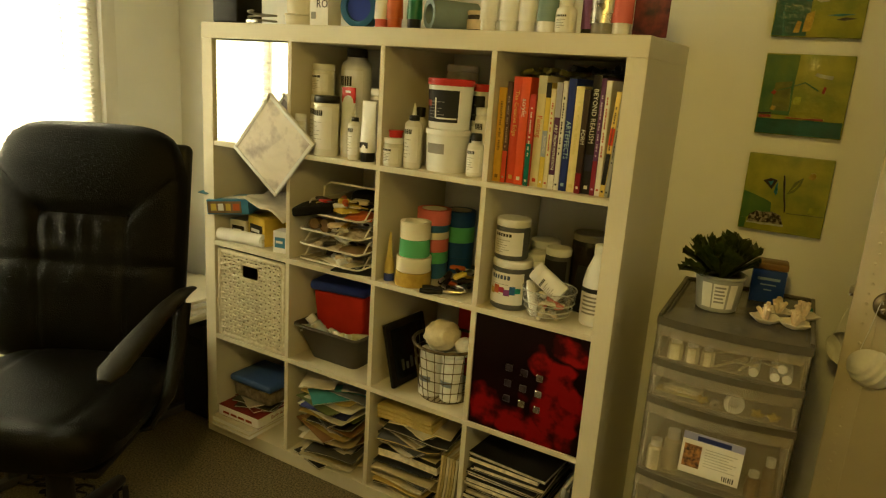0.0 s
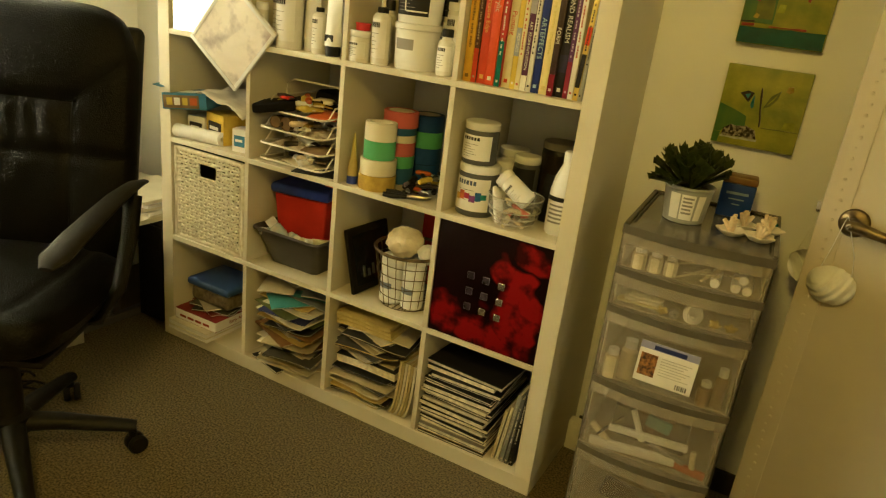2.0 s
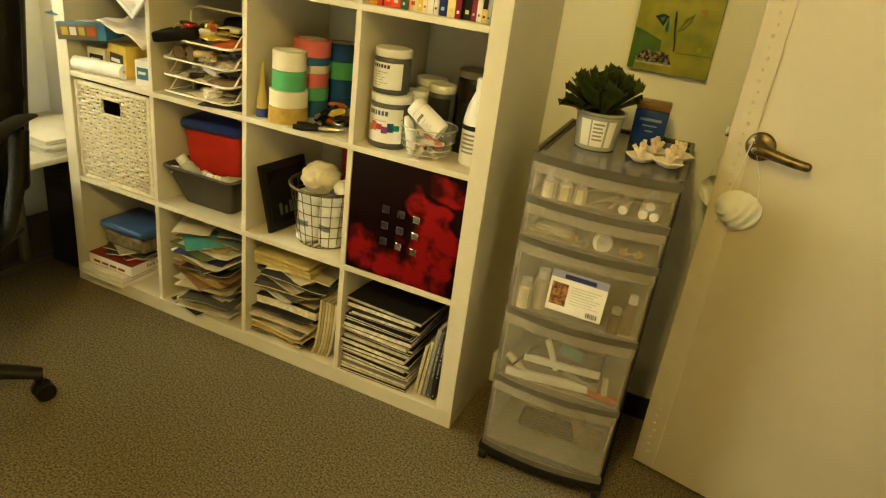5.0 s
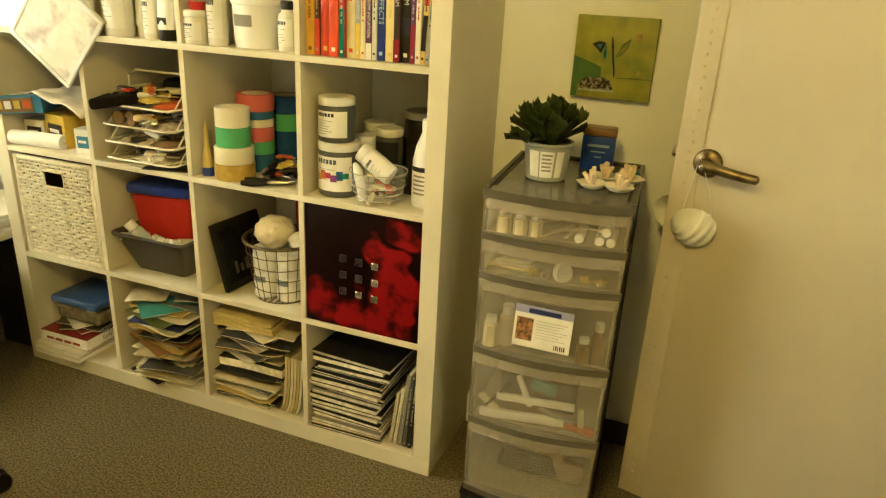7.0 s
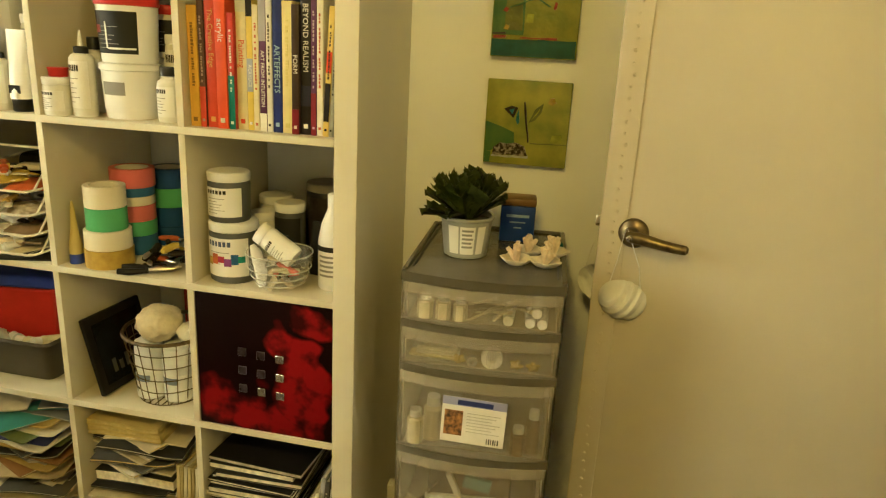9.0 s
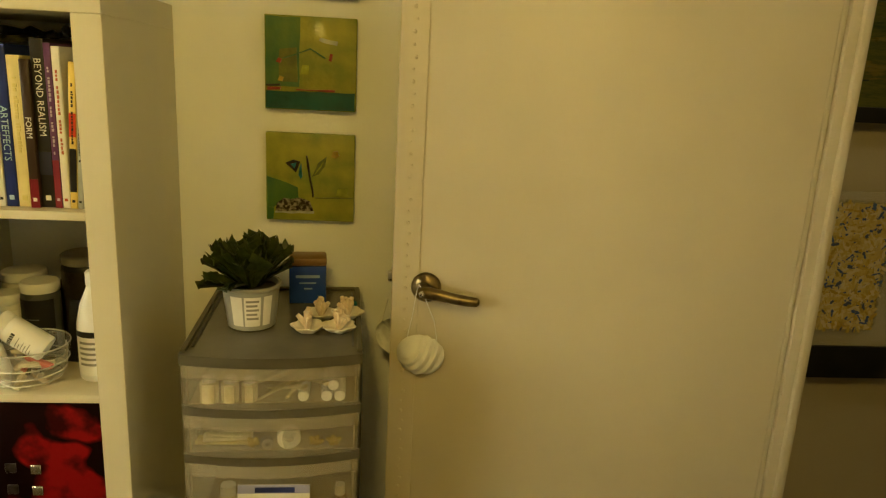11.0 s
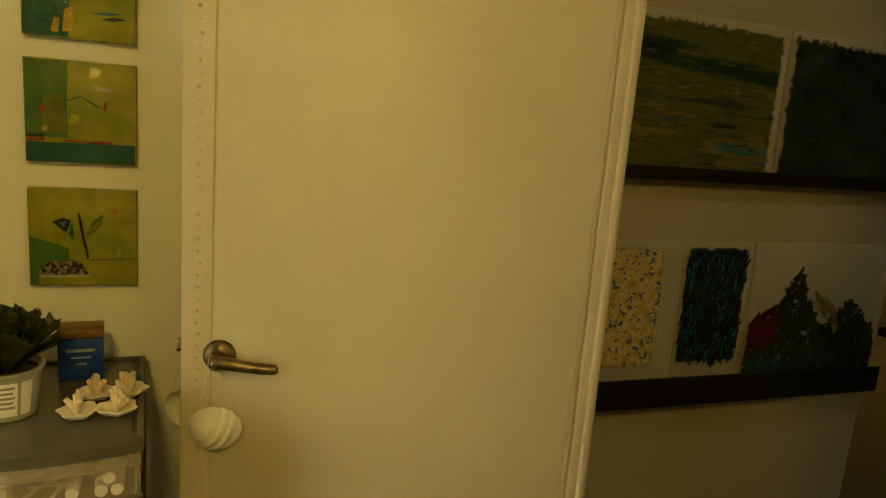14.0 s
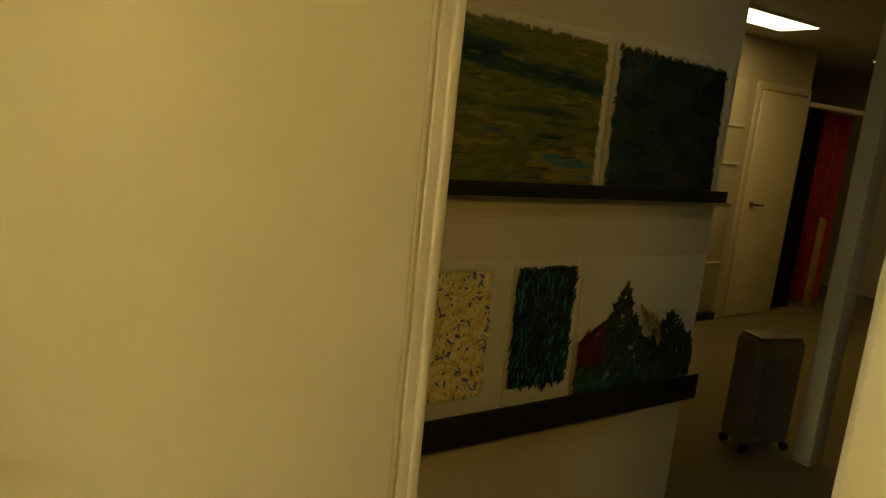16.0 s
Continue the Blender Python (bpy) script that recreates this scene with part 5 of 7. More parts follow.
def container(kind, m, r, h, label, body=None, cap=None, group="", print_mat=None, bars=3, head=True, spread=62, face=270, logo=None):
    """A turned jar, tub, bottle, dropper or tube with its lid, printed label and text bars."""
    body, cap = body or M_NATURAL, cap or M_WHITE
    name = {"jar": "plastic_jar", "tub": "plastic_tub", "bottle": "plastic_bottle", "dropper": "squeeze_bottle", "tube": "paint_tube"}[kind]
    t = thing(name, m, label, {"jar": "jar", "tub": "tub", "bottle": "bottle", "dropper": "bottle", "tube": "tube"}[kind], group)
    if kind == "jar":
        z = h - min(0.20 * h, 0.021)
        part("body", lathe(nbm(), [(r * 0.94, 0), (r, 0.004), (r, z - 0.006), (r * 0.92, z)], 28), body, t)
        part("lid", lathe(nbm(), [(r * 0.97, z), (r * 1.01, z + 0.002), (r * 1.01, h - 0.003), (r * 0.95, h)], 28), cap, t)
        lz0, lz1 = h * 0.12, z - 0.012
    elif kind == "tub":
        z = h * 0.86
        part("body", lathe(nbm(), [(r * 0.90, 0), (r * 0.92, 0.004), (r, z)], 32), body, t)
        part("lid", lathe(nbm(), [(r * 1.0, z), (r * 1.05, z + 0.002), (r * 1.05, h - 0.003), (r * 0.99, h)], 32), cap, t)
        lz0, lz1 = h * 0.14, z - 0.012
    elif kind == "bottle":
        z = h - min(0.22 * h, 0.034)
        part("body", lathe(nbm(), [(r * 0.93, 0), (r, 0.005), (r, z - r * 0.55), (r * 0.93, z - r * 0.25), (r * 0.62, z), (r * 0.58, z + 0.008)], 28), body, t)
        part("cap", lathe(nbm(), [(r * 0.66, z + 0.006), (r * 0.66, h - 0.002), (r * 0.60, h)], 24), cap, t)
        lz0, lz1 = h * 0.10, z - r * 0.7
    elif kind == "dropper":
        z = h * 0.72
        part("body", lathe(nbm(), [(r * 0.93, 0), (r, 0.004), (r, z - r * 0.3), (r * 0.8, z), (r * 0.5, z + 0.004)], 26), body, t)
        c = part("cap", lathe(nbm(), [(r * 0.58, z + 0.003), (r * 0.58, z + h * 0.09), (r * 0.40, z + h * 0.10)], 20), cap, t)
        part("nozzle", lathe(nbm(), [(r * 0.26, z + h * 0.10), (r * 0.08, h)], 14), M_NATURAL, c)
        lz0, lz1 = h * 0.10, z - r * 0.5
    else:
        bm = nbm()
        z0 = h * 0.16
        n = 24
        rings = []
        for q in range(7):
            u = q / 6
            ring = []
            for i in range(n):
                a = 2 * math.pi * i / n
                ring.append(bm.verts.new((r * math.cos(a), r * (1 - 0.9 * u) * math.sin(a), z0 + (h - z0) * u)))
            rings.append(ring)
        for ra, rb in zip(rings, rings[1:]):
            for i in range(n):
                bm.faces.new((ra[i], ra[(i + 1) % n], rb[(i + 1) % n], rb[i]))
        bm.faces.new(rings[0][::-1])
        bm.faces.new(rings[-1])
        part("body", bm, body, t)
        part("cap", lathe(nbm(), [(r * 0.80, 0), (r * 0.86, 0.002), (r * 0.86, z0)], 24), cap, t)
        if logo:
            part("logo_bar", box(nbm(), (-r * 0.6, -r * 0.86, z0 + 0.012), (r * 0.6, -r * 0.80, z0 + 0.03), 0.001, 1, pose(0, 0, 0)), logo, t)
        return t
    z_top = h * 0.86
    base = (lambda z: r * (0.92 + 0.08 * z / z_top)) if kind == "tub" else r
    lab = part("label", arc_patch(base, lz0, lz1, face - spread, face + spread), print_mat or M_PRINT, t)
    if head:
        hz = (lz1 - lz0) * 0.13
        for i, (p, q) in enumerate(((-40, -32), (-29, -21), (-18, -12), (-9, -1), (2, 9), (12, 20))):
            part("logo_bar", arc_patch(base, lz1 - (lz1 - lz0) * 0.08 - hz, lz1 - (lz1 - lz0) * 0.08, face + p, face + q, 0.0014), logo or M_INK, lab)
    for i in range(2 * bars):
        z = lz1 - (lz1 - lz0) * (0.36 + 0.30 * i / max(1, bars))
        part("text_bar", arc_patch(base, z - 0.0013, z, face - 36, face - 36 + (52, 30, 44, 38)[i % 4], 0.0014), M_GREYINK, lab)
    return t


# row 1, cube 1: mirror tile, with a wrapped picture hung over its corner
x0, z0 = cell(1, 1)
mir = thing("mirror_tile", pose(x0, 0.012, z0), "frameless square mirror tile set in the cube front", "mirror")
part("backing", box(nbm(), (0.004, 0.002, 0.0), (0.331, 0.006, 0.331)), M_BLACK, mir)
part("glass", box(nbm(), (0.005, -0.002, 0.001), (0.330, 0.0015, 0.330)), M_MIRROR, mir)
M_FOIL = mat("wrinkled_clear_wrap", (0.86, 0.81, 0.76), 0.40, col2=(0.47, 0.42, 0.43), scale=13, detail=6, bump=0.5, fine=26, coat=0.3, lo=0.34, hi=0.50)
pk = thing("wrapped_picture", pose(0.340, -0.017, 1.116, 6, -49, 0), "small white-framed print in wrinkled plastic hung diamond-wise on the shelf", "picture")
for lo, hi in (((-0.124, 0, -0.110), (-0.111, 0.012, 0.110)), ((0.111, 0, -0.110), (0.124, 0.012, 0.110)), ((-0.111, 0, -0.110), (0.111, 0.012, -0.098)), ((-0.111, 0, 0.098), (0.111, 0.012, 0.110))):
    part("frame", box(nbm(), lo, hi, 0.002), M_WHITE, pk)
bm = nbm()
n = 40
g = [[bm.verts.new((-0.111 + 0.222 * i / n, 0.003 - 0.0030 * abs(noise.noise(Vector((i * 0.20 + j * 0.13, j * 0.07 - i * 0.08, 3.3)))) - 0.0022 * abs(noise.noise(Vector((i * 0.10 - j * 0.31, j * 0.11, 9.1)))), -0.098 + 0.196 * j / n)) for j in range(n + 1)] for i in range(n + 1)]
for i in range(n):
    for j in range(n):
        bm.faces.new((g[i][j], g[i + 1][j], g[i + 1][j + 1], g[i][j + 1]))
part("plastic_wrap", bm, M_FOIL, pk, "creased shiny plastic over a pale print")
part("print", box(nbm(), (-0.110, 0.006, -0.097), (0.110, 0.010, 0.097)), mat("mauve_print", (0.48, 0.42, 0.42), 0.6, col2=(0.30, 0.28, 0.36), scale=18), pk)
part("clip", box(nbm(), (0.100, -0.004, 0.100), (0.122, 0.016, 0.112), 0.002), M_STEEL, pk)

# row 1, cube 2: paint jars and bottles
x0, z0 = cell(2, 1)
G2, G3 = "paint containers in the cube", "tubs and bottles in the cube"
JL = "milky white plastic paint jar with printed label"
container("jar", pose(0.441, 0.105, z0), 0.038, 0.180, JL, group=G2)
container("jar", pose(0.443, 0.105, z0 + 0.1805), 0.035, 0.095, "white paint jar stacked on a taller jar", group=G2)
container("jar", pose(0.421, 0.026, z0), 0.018, 0.12, "small white paint jar with white lid", group=G2)
container("jar", pose(0.510, 0.045, z0), 0.039, 0.182, "tall milky paint jar with a black lid", cap=M_BLACKLID, group=G2)
container("bottle", pose(0.515, 0.180, z0), 0.049, 0.330, "tall white paint bottle with a black cap", cap=M_BLACKLID, group=G2)
t = container("tube", pose(0.570, 0.075, z0), 0.025, 0.195, "white paint tube with a red hanging tab", cap=M_WHITE, body=M_WHITE, group=G2)
part("hang_tab", box(nbm(), (-0.025, -0.0035, 0.165), (0.025, 0.0035, 0.212), 0.002), M_REDLID, t, "red cardboard hanging tab")
part("tab_hole", box(nbm(), (-0.010, -0.0045, 0.195), (0.010, -0.0030, 0.202), 0.0007, 1), M_WHITE, t)
container("dropper", pose(0.623, 0.042, z0), 0.020, 0.155, "small squeeze paint bottle with a black cap", cap=M_BLACKLID, group=G2)
container("tube", pose(0.676, 0.040, z0), 0.025, 0.178, "white paint tube standing on its black cap", cap=M_BLACKLID, body=M_WHITE, group=G2, logo=M_INK)
container("jar", pose(0.645, 0.135, z0), 0.030, 0.213, "narrow white jar with dark label", group=G2, print_mat=M_GREY)
# row 1, cube 3
x0, z0 = cell(3, 1)
container("jar", pose(0.774, 0.034, z0), 0.030, 0.083, "low milky white paint jar", group=G3)
container("tub", pose(0.779, 0.036, z0 + 0.0835), 0.021, 0.020, "small red lid cup on a jar", body=M_REDLID, cap=M_REDLID, group=G3, bars=0, head=False, print_mat=M_REDLID)
container("dropper", pose(0.832, 0.048, z0), 0.026, 0.184, "white squeeze bottle with a pointed nozzle", cap=M_BLACKLID, group=G3)
t = container("tub", pose(0.921, 0.092, z0), 0.062, 0.120, "wide white plastic tub with a screw lid", body=M_WHITE, group=G3, print_mat=M_WHITE, bars=0, head=False, spread=50)
part("grey_label", arc_patch(lambda z: 0.062 * (0.92 + 0.08 * z / 0.103), 0.052, 0.080, 238, 292, 0.0012), M_GREYINK, t)
t = container("tub", pose(0.921, 0.094, z0 + 0.1205), 0.064, 0.138, "white tub with red lid and black printed label", body=M_WHITE, cap=M_REDLID, print_mat=M_INK, group=G3, bars=3, head=False, spread=52)
rz = lambda z: 0.064 * (0.92 + 0.08 * z / 0.119)
part("printed_drawing", arc_patch(rz, 0.062, 0.078, 222, 246, 0.0014), M_REDP, t)
part("printed_line", arc_patch(rz, 0.028, 0.032, 262, 318, 0.0014), M_PAPER, t)
part("printed_line", arc_patch(rz, 0.030, 0.085, 258, 262, 0.0014), M_PAPER, t)
container("jar", pose(0.955, 0.193, z0), 0.033, 0.130, JL, group=G3)
container("jar", pose(0.957, 0.193, z0 + 0.1305), 0.033, 0.118, "milky paint jar with a red lid", cap=M_REDLID, group=G3, print_mat=M_INK)
container("jar", pose(1.010, 0.135, z0), 0.024, 0.185, "slim white jar beside the tubs", group=G3)
container("bottle", pose(1.029, 0.064, z0), 0.023, 0.118, "small white bottle with a black cap", cap=M_BLACKLID, group=G3)
container("jar", pose(0.835, 0.305, z0), 0.050, 0.300, "large cloudy jar at the back of the cube", group=G3, head=False, bars=0, print_mat=M_NATURAL)
container("bottle", pose(0.800, 0.130, z0), 0.021, 0.170, "white bottle behind the squeeze bottle", cap=M_BLACKLID, group=G3)

# row 1, cube 4: art books
BOOKCOL = {}


def bookmat(c, name="book_cover"):
    key = tuple(c)
    if key not in BOOKCOL:
        BOOKCOL[key] = mat(name, c, 0.38, var=0.08, scale=26, bump=0.03)
    return BOOKCOL[key]


def upright_book(x, y, z, th, h, d, col, label, title="", tcol=None, size=0.011, tz=0.55, tilt=0.0, bands=(), group="art books"):
    t = thing("book", pose(x, y, z, 0, tilt, 0), label, "book", group)
    c = bookmat(col)
    bm = nbm()
    box(bm, (0, 0, 0), (th, 0.003, h), 0.0012, 2)
    box(bm, (0, 0.003, 0), (0.0018, d, h))
    box(bm, (th - 0.0018, 0.003, 0), (th, d, h))
    part("cover", bm, c, t)
    part("page_block", box(nbm(), (0.002, 0.0035, 0.003), (th - 0.002, d - 0.003, h - 0.003)), M_PAPER, t)
    for a, b, bc in bands:
        part("spine_band", box(nbm(), (0.0004, -0.0006, h * a), (th - 0.0004, 0.0002, h * b)), bookmat(bc), t)
    if title:
        lettering("title", title, size, bookmat(tcol or (0.9, 0.9, 0.85)), t, pose(th / 2, -0.0009, h * tz, 90, 90, 0))
    else:
        tc = bookmat(tcol or (0.85, 0.83, 0.75))
        rw = random.Random(int(x * 9000))
        q = 0.86
        while q > 0.34:
            w = rw.uniform(0.010, 0.024)
            part("text_bar", box(nbm(), (th * 0.36, -0.0009, h * (q - w)), (th * rw.uniform(0.56, 0.66), 0, h * q)), tc, t)
            q -= w + rw.choice((0.005, 0.006, 0.007, 0.03))
    part("publisher_mark", box(nbm(), (th * 0.30, -0.0009, h * 0.045), (th * 0.70, 0, h * 0.045 + th * 0.4)), bookmat(tcol or (0.85, 0.83, 0.75)), t)
    return t


x0, z0 = cell(4, 1)
W, K, Y, R, BL = (0.82, 0.80, 0.72), (0.02, 0.018, 0.018), (0.74, 0.44, 0.015), (0.62, 0.065, 0.010), (0.02, 0.035, 0.22)
BOOKS = [
    (0.022, 0.246, Y, "yellow art book spine standing on the shelf", "", (0.25, 0.15, 0.02), 0.01, 0.55, ()),
    (0.014, 0.262, (0.10, 0.05, 0.03), "dark brown worn art book standing on the shelf", "", (0.4, 0.3, 0.2), 0.01, 0.5, ((0.0, 0.32, R),)),
    (0.026, 0.276, R, "thick red art book with yellow title", "The Creative Edge", (0.75, 0.45, 0.08), 0.0155, 0.66, ()),
    (0.024, 0.276, (0.72, 0.095, 0.012), "bright red art book with pale title", "acrylic", W, 0.018, 0.72, ()),
    (0.015, 0.234, (0.55, 0.05, 0.03), "red and teal art book standing on the shelf", "", W, 0.01, 0.6, ((0.0, 0.47, (0.01, 0.17, 0.15)),)),
    (0.023, 0.282, (0.74, 0.66, 0.36), "tall pale yellow art book standing on the shelf", "Painting", R, 0.018, 0.55, ((0.84, 1.0, (0.62, 0.60, 0.42)),)),
    (0.014, 0.266, (0.72, 0.55, 0.06), "yellow book with black spine stripe", "ACRYLICS", W, 0.010, 0.42, ((0.86, 1.0, K), (0.30, 0.55, (0.35, 0.38, 0.5)))),
    (0.013, 0.252, (0.76, 0.68, 0.42), "cream art book standing on the shelf", "", (0.5, 0.1, 0.05), 0.01, 0.5, ()),
    (0.016, 0.268, (0.10, 0.03, 0.10), "purple-brown art book with white title", "ART FROM INTUITION", W, 0.0112, 0.40, ((0.68, 1.0, (0.42, 0.40, 0.46)), (0.0, 0.14, W))),
    (0.012, 0.272, (0.74, 0.72, 0.66), "thin white art book standing on the shelf", "", K, 0.01, 0.6, ()),
    (0.020, 0.280, BL, "blue art book with pale blue title", "ARTEFFECTS", (0.45, 0.62, 0.80), 0.017, 0.46, ()),
    (0.022, 0.262, (0.78, 0.68, 0.30), "light yellow art book standing on the shelf", "", (0.70, 0.60, 0.2), 0.01, 0.5, ()),
    (0.016, 0.256, (0.05, 0.03, 0.02), "black-brown book with white title", "FORM", W, 0.014, 0.55, ((0.0, 0.2, (0.20, 0.01, 0.02)),)),
    (0.022, 0.292, K, "tall black book with white title", "BEYOND REALISM", W, 0.0165, 0.66, ((0.20, 0.34, (0.03, 0.03, 0.06)),)),
    (0.012, 0.285, (0.12, 0.04, 0.14), "dark violet art book standing on the shelf", "", (0.5, 0.4, 0.55), 0.01, 0.6, ((0.0, 0.30, (0.22, 0.02, 0.04)),)),
    (0.013, 0.280, (0.80, 0.78, 0.72), "white paper-backed book standing on the shelf", "", (0.45, 0.1, 0.05), 0.01, 0.6, ()),
    (0.012, 0.256, (0.76, 0.58, 0.12), "yellow book with red and black bands", "", K, 0.01, 0.6, ((0.50, 0.66, R), (0.12, 0.42, K))),
    (0.009, 0.246, (0.42, 0.43, 0.40), "thin grey leaning booklet standing on the shelf", "", K, 0.01, 0.6, ()),
]
xx = x0 + 0.003
rb = random.Random(3)
for th, h, col, label, title, tcol, size, tz, bands in BOOKS:
    last = th <= 0.012 and h < 0.26
    upright_book(xx, 0.022 + rb.uniform(0, 0.012), z0 + (0.0006 if not last else 0.001), th, h, rb.uniform(0.20, 0.24), col, label, title, tcol, size, tz, 3.2 if last else 0.0, bands)
    xx += th + 0.0008
M_CLUT = mat("olive_foliage_cloth", (0.16, 0.15, 0.03), 0.7, col2=(0.03, 0.03, 0.02), scale=30, bump=0.3)
for k, (x, w, material) in enumerate(((0.06, 0.05, M_CLUT), (0.14, 0.06, M_CLUT), (0.235, 0.055, M_BLACKCLOTH))):
    bm = nbm()
    rk = random.Random(70 + k)
    pts = [Vector((-w + 2 * w * i / 15, rk.uniform(0.02, 0.12), 0.006 + rk.uniform(-0.002, 0.012))) for i in range(16)]
    tube(bm, pts, [rk.uniform(0.004, 0.009) for i in range(16)], 7)
    solid("crumpled_wrap", bm, material, "crumpled dark wrapping lying over the books", "wrapping", group="wrapping on the books", m=pose(x0 + x, 0.05, z0 + (0.279, 0.283, 0.2935)[k]))

# row 2, cube 1: boxes, roll and paper
x0, z0 = cell(1, 2)
M_BOXB = mat("blue_printed_card", (0.07, 0.25, 0.46), 0.45, var=0.12, scale=22)
M_BOXY = mat("yellow_printed_card", (0.66, 0.46, 0.03), 0.45, var=0.10, scale=26)
bx = thing("open_box", pose(x0 + 0.036, 0.055, z0 + 0.100, 0, -5, 24), "open blue and white printed carton", "box")
bm = nbm()
box(bm, (-0.075, -0.045, 0), (0.075, -0.043, 0.052))
box(bm, (-0.075, 0.075, 0), (0.075, 0.077, 0.052))
box(bm, (-0.075, -0.043, 0), (0.075, 0.075, 0.002))
box(bm, (-0.075, -0.043, 0.05), (0.075, 0.075, 0.052))
box(bm, (0.073, -0.043, 0.002), (0.075, 0.075, 0.05))
part("carton", bm, M_BOXB, bx)
part("flap", box(nbm(), (-0.108, -0.043, -0.001), (-0.076, 0.075, 0.001), m=pose(0, 0, 0.052, 0, 14)), M_BOXB, bx)
part("front_print", box(nbm(), (-0.072, -0.0465, 0.004), (0.050, -0.0455, 0.046)), M_CARD, bx, "brown and orange printed front")
for a, b, c in ((-0.060, -0.040, M_YEL), (-0.034, -0.014, M_PAPER), (-0.006, 0.012, M_YEL), (0.020, 0.044, M_ORANGE)):
    part("print_block", box(nbm(), (a, -0.0475, 0.014), (b, -0.0468, 0.038), 0.0003, 1), c, bx)
part("white_band", box(nbm(), (-0.03, -0.02, 0.0522), (0.05, 0.03, 0.0530)), M_PAPER, bx)
# dark block fills the open carton in place of its shaded hollow
part("inside", box(nbm(), (-0.070, -0.04, 0.003), (0.070, 0.072, 0.045)), M_DARKP, bx)
for (x, y, w, d, h, a, material, lab) in ((0.048, 0.125, 0.075, 0.13, 0.074, 4, M_CREAM, "plain cream carton under the others"), (0.150, 0.105, 0.105, 0.09, 0.098, -12, M_BOXY, "small yellow printed carton in the cube shelf"), (0.215, 0.20, 0.10, 0.10, 0.10, 8, M_BOXY, "yellow carton at the back of the cube"), (0.275, 0.06, 0.055, 0.055, 0.075, 10, M_PAPER, "small white and blue carton")):
    t = thing("carton", pose(x0 + x, y, z0, 0, 0, a), lab, "box", "cartons in the cube")
    part("body", box(nbm(), (-w / 2, -d / 2, 0), (w / 2, d / 2, h), 0.0015, 1), material, t)
    part("print_panel", box(nbm(), (-w * 0.36, -d / 2 - 0.0008, h * 0.25), (w * 0.36, -d / 2 - 0.0001, h * 0.72)), M_BOXB if material is M_PAPER else M_DARKP, t)
    part("text_bar", box(nbm(), (-w * 0.28, -d / 2 - 0.0014, h * 0.45), (w * 0.20, -d / 2 - 0.0009, h * 0.56)), M_PAPER, t)
roll = thing("paper_roll", pose(x0 + 0.002, 0.024, z0 + 0.023, 0, 0, 6), "white paper roll lying on the shelf", "roll")
part("roll", lathe(nbm(), [(0.008, 0), (0.0225, 0.0), (0.0225, 0.19), (0.008, 0.19), (0.008, 0)], 26, pose(0, 0, 0, 0, 90)), M_PAPER, roll)
part("core", lathe(nbm(), [(0.006, 0.001), (0.008, 0.001), (0.008, 0.189), (0.006, 0.189), (0.006, 0.001)], 18, pose(0, 0, 0, 0, 90)), M_CREAM, roll)
bm = nbm()
n = 16
g = [[bm.verts.new((0.22 * i / n, 0.20 * j / n, 0.055 - 0.05 * (i / n) ** 2 + 0.014 * noise.noise(Vector((i * 0.3, j * 0.3, 1.7))))) for j in range(n + 1)] for i in range(n + 1)]
for i in range(n):
    for j in range(n):
        bm.faces.new((g[i][j], g[i + 1][j], g[i + 1][j + 1], g[i][j + 1]))
ob = solid("crumpled_paper", bm, mat("grey_white_tissue", (0.72, 0.68, 0.60), 0.5, var=0.1, scale=20, bump=0.2, fine=40), "crumpled grey-white paper resting on the cartons", "paper", m=pose(x0 + 0.115, -0.012, z0 + 0.118))
ob.modifiers.new("thickness", "SOLIDIFY").thickness = 0.0012

# row 2, cube 2: four-tier wire tray with tools
x0, z0 = cell(2, 2)
M_GOLD = mat("gold_paper_tape", (0.52, 0.37, 0.05), 0.4, col2=(0.38, 0.25, 0.035), scale=40)
M_CLEARBAG = mat("crinkled_clear_bag", (0.62, 0.56, 0.44), 0.22, col2=(0.20, 0.15, 0.09), scale=45, bump=0.5, fine=40, spec=0.6)
M_WIRE = mat("white_coated_wire", (0.80, 0.77, 0.68), 0.35, var=0.04)
tray = thing("wire_tray", pose(x0 + 0.030, 0.012, z0), "white wire letter tray of four tiers full of tools", "tray")
TIERS = [0.012, 0.060, 0.109, 0.166]


def rrect(w0, w1, y0, y1, z, c=0.02):
    out = []
    for cx, cy, a0 in ((w1 - c, y0 + c, -90), (w1 - c, y1 - c, 0), (w0 + c, y1 - c, 90), (w0 + c, y0 + c, 180)):
        out += [Vector((cx + c * math.cos(radians(a0 + k * 30)), cy + c * math.sin(radians(a0 + k * 30)), z)) for k in range(4)]
    return out


for k, z in enumerate(TIERS):
    p = part("tier", tube(nbm(), rrect(0.0, 0.245, 0.0, 0.30, z), 0.0032, 7, True), M_WIRE, tray)
    bm = nbm()
    for i in range(12):
        x = 0.02 + i * 0.0186
        tube(bm, [(x, 0.003, z), (x, 0.02, z - 0.008), (x, 0.28, z - 0.008), (x, 0.297, z)], 0.0013, 5)
    tagged(part("wire_grid", bm, M_WIRE, p), kind="stuff")
    part("upper_wire", tube(nbm(), [Vector((0.002, 0.03, z)), Vector((0.002, 0.06, z + 0.032)), Vector((0.002, 0.29, z + 0.034)), Vector((0.243, 0.29, z + 0.034)), Vector((0.243, 0.06, z + 0.032)), Vector((0.243, 0.03, z))], 0.0028, 6), M_WIRE, p)
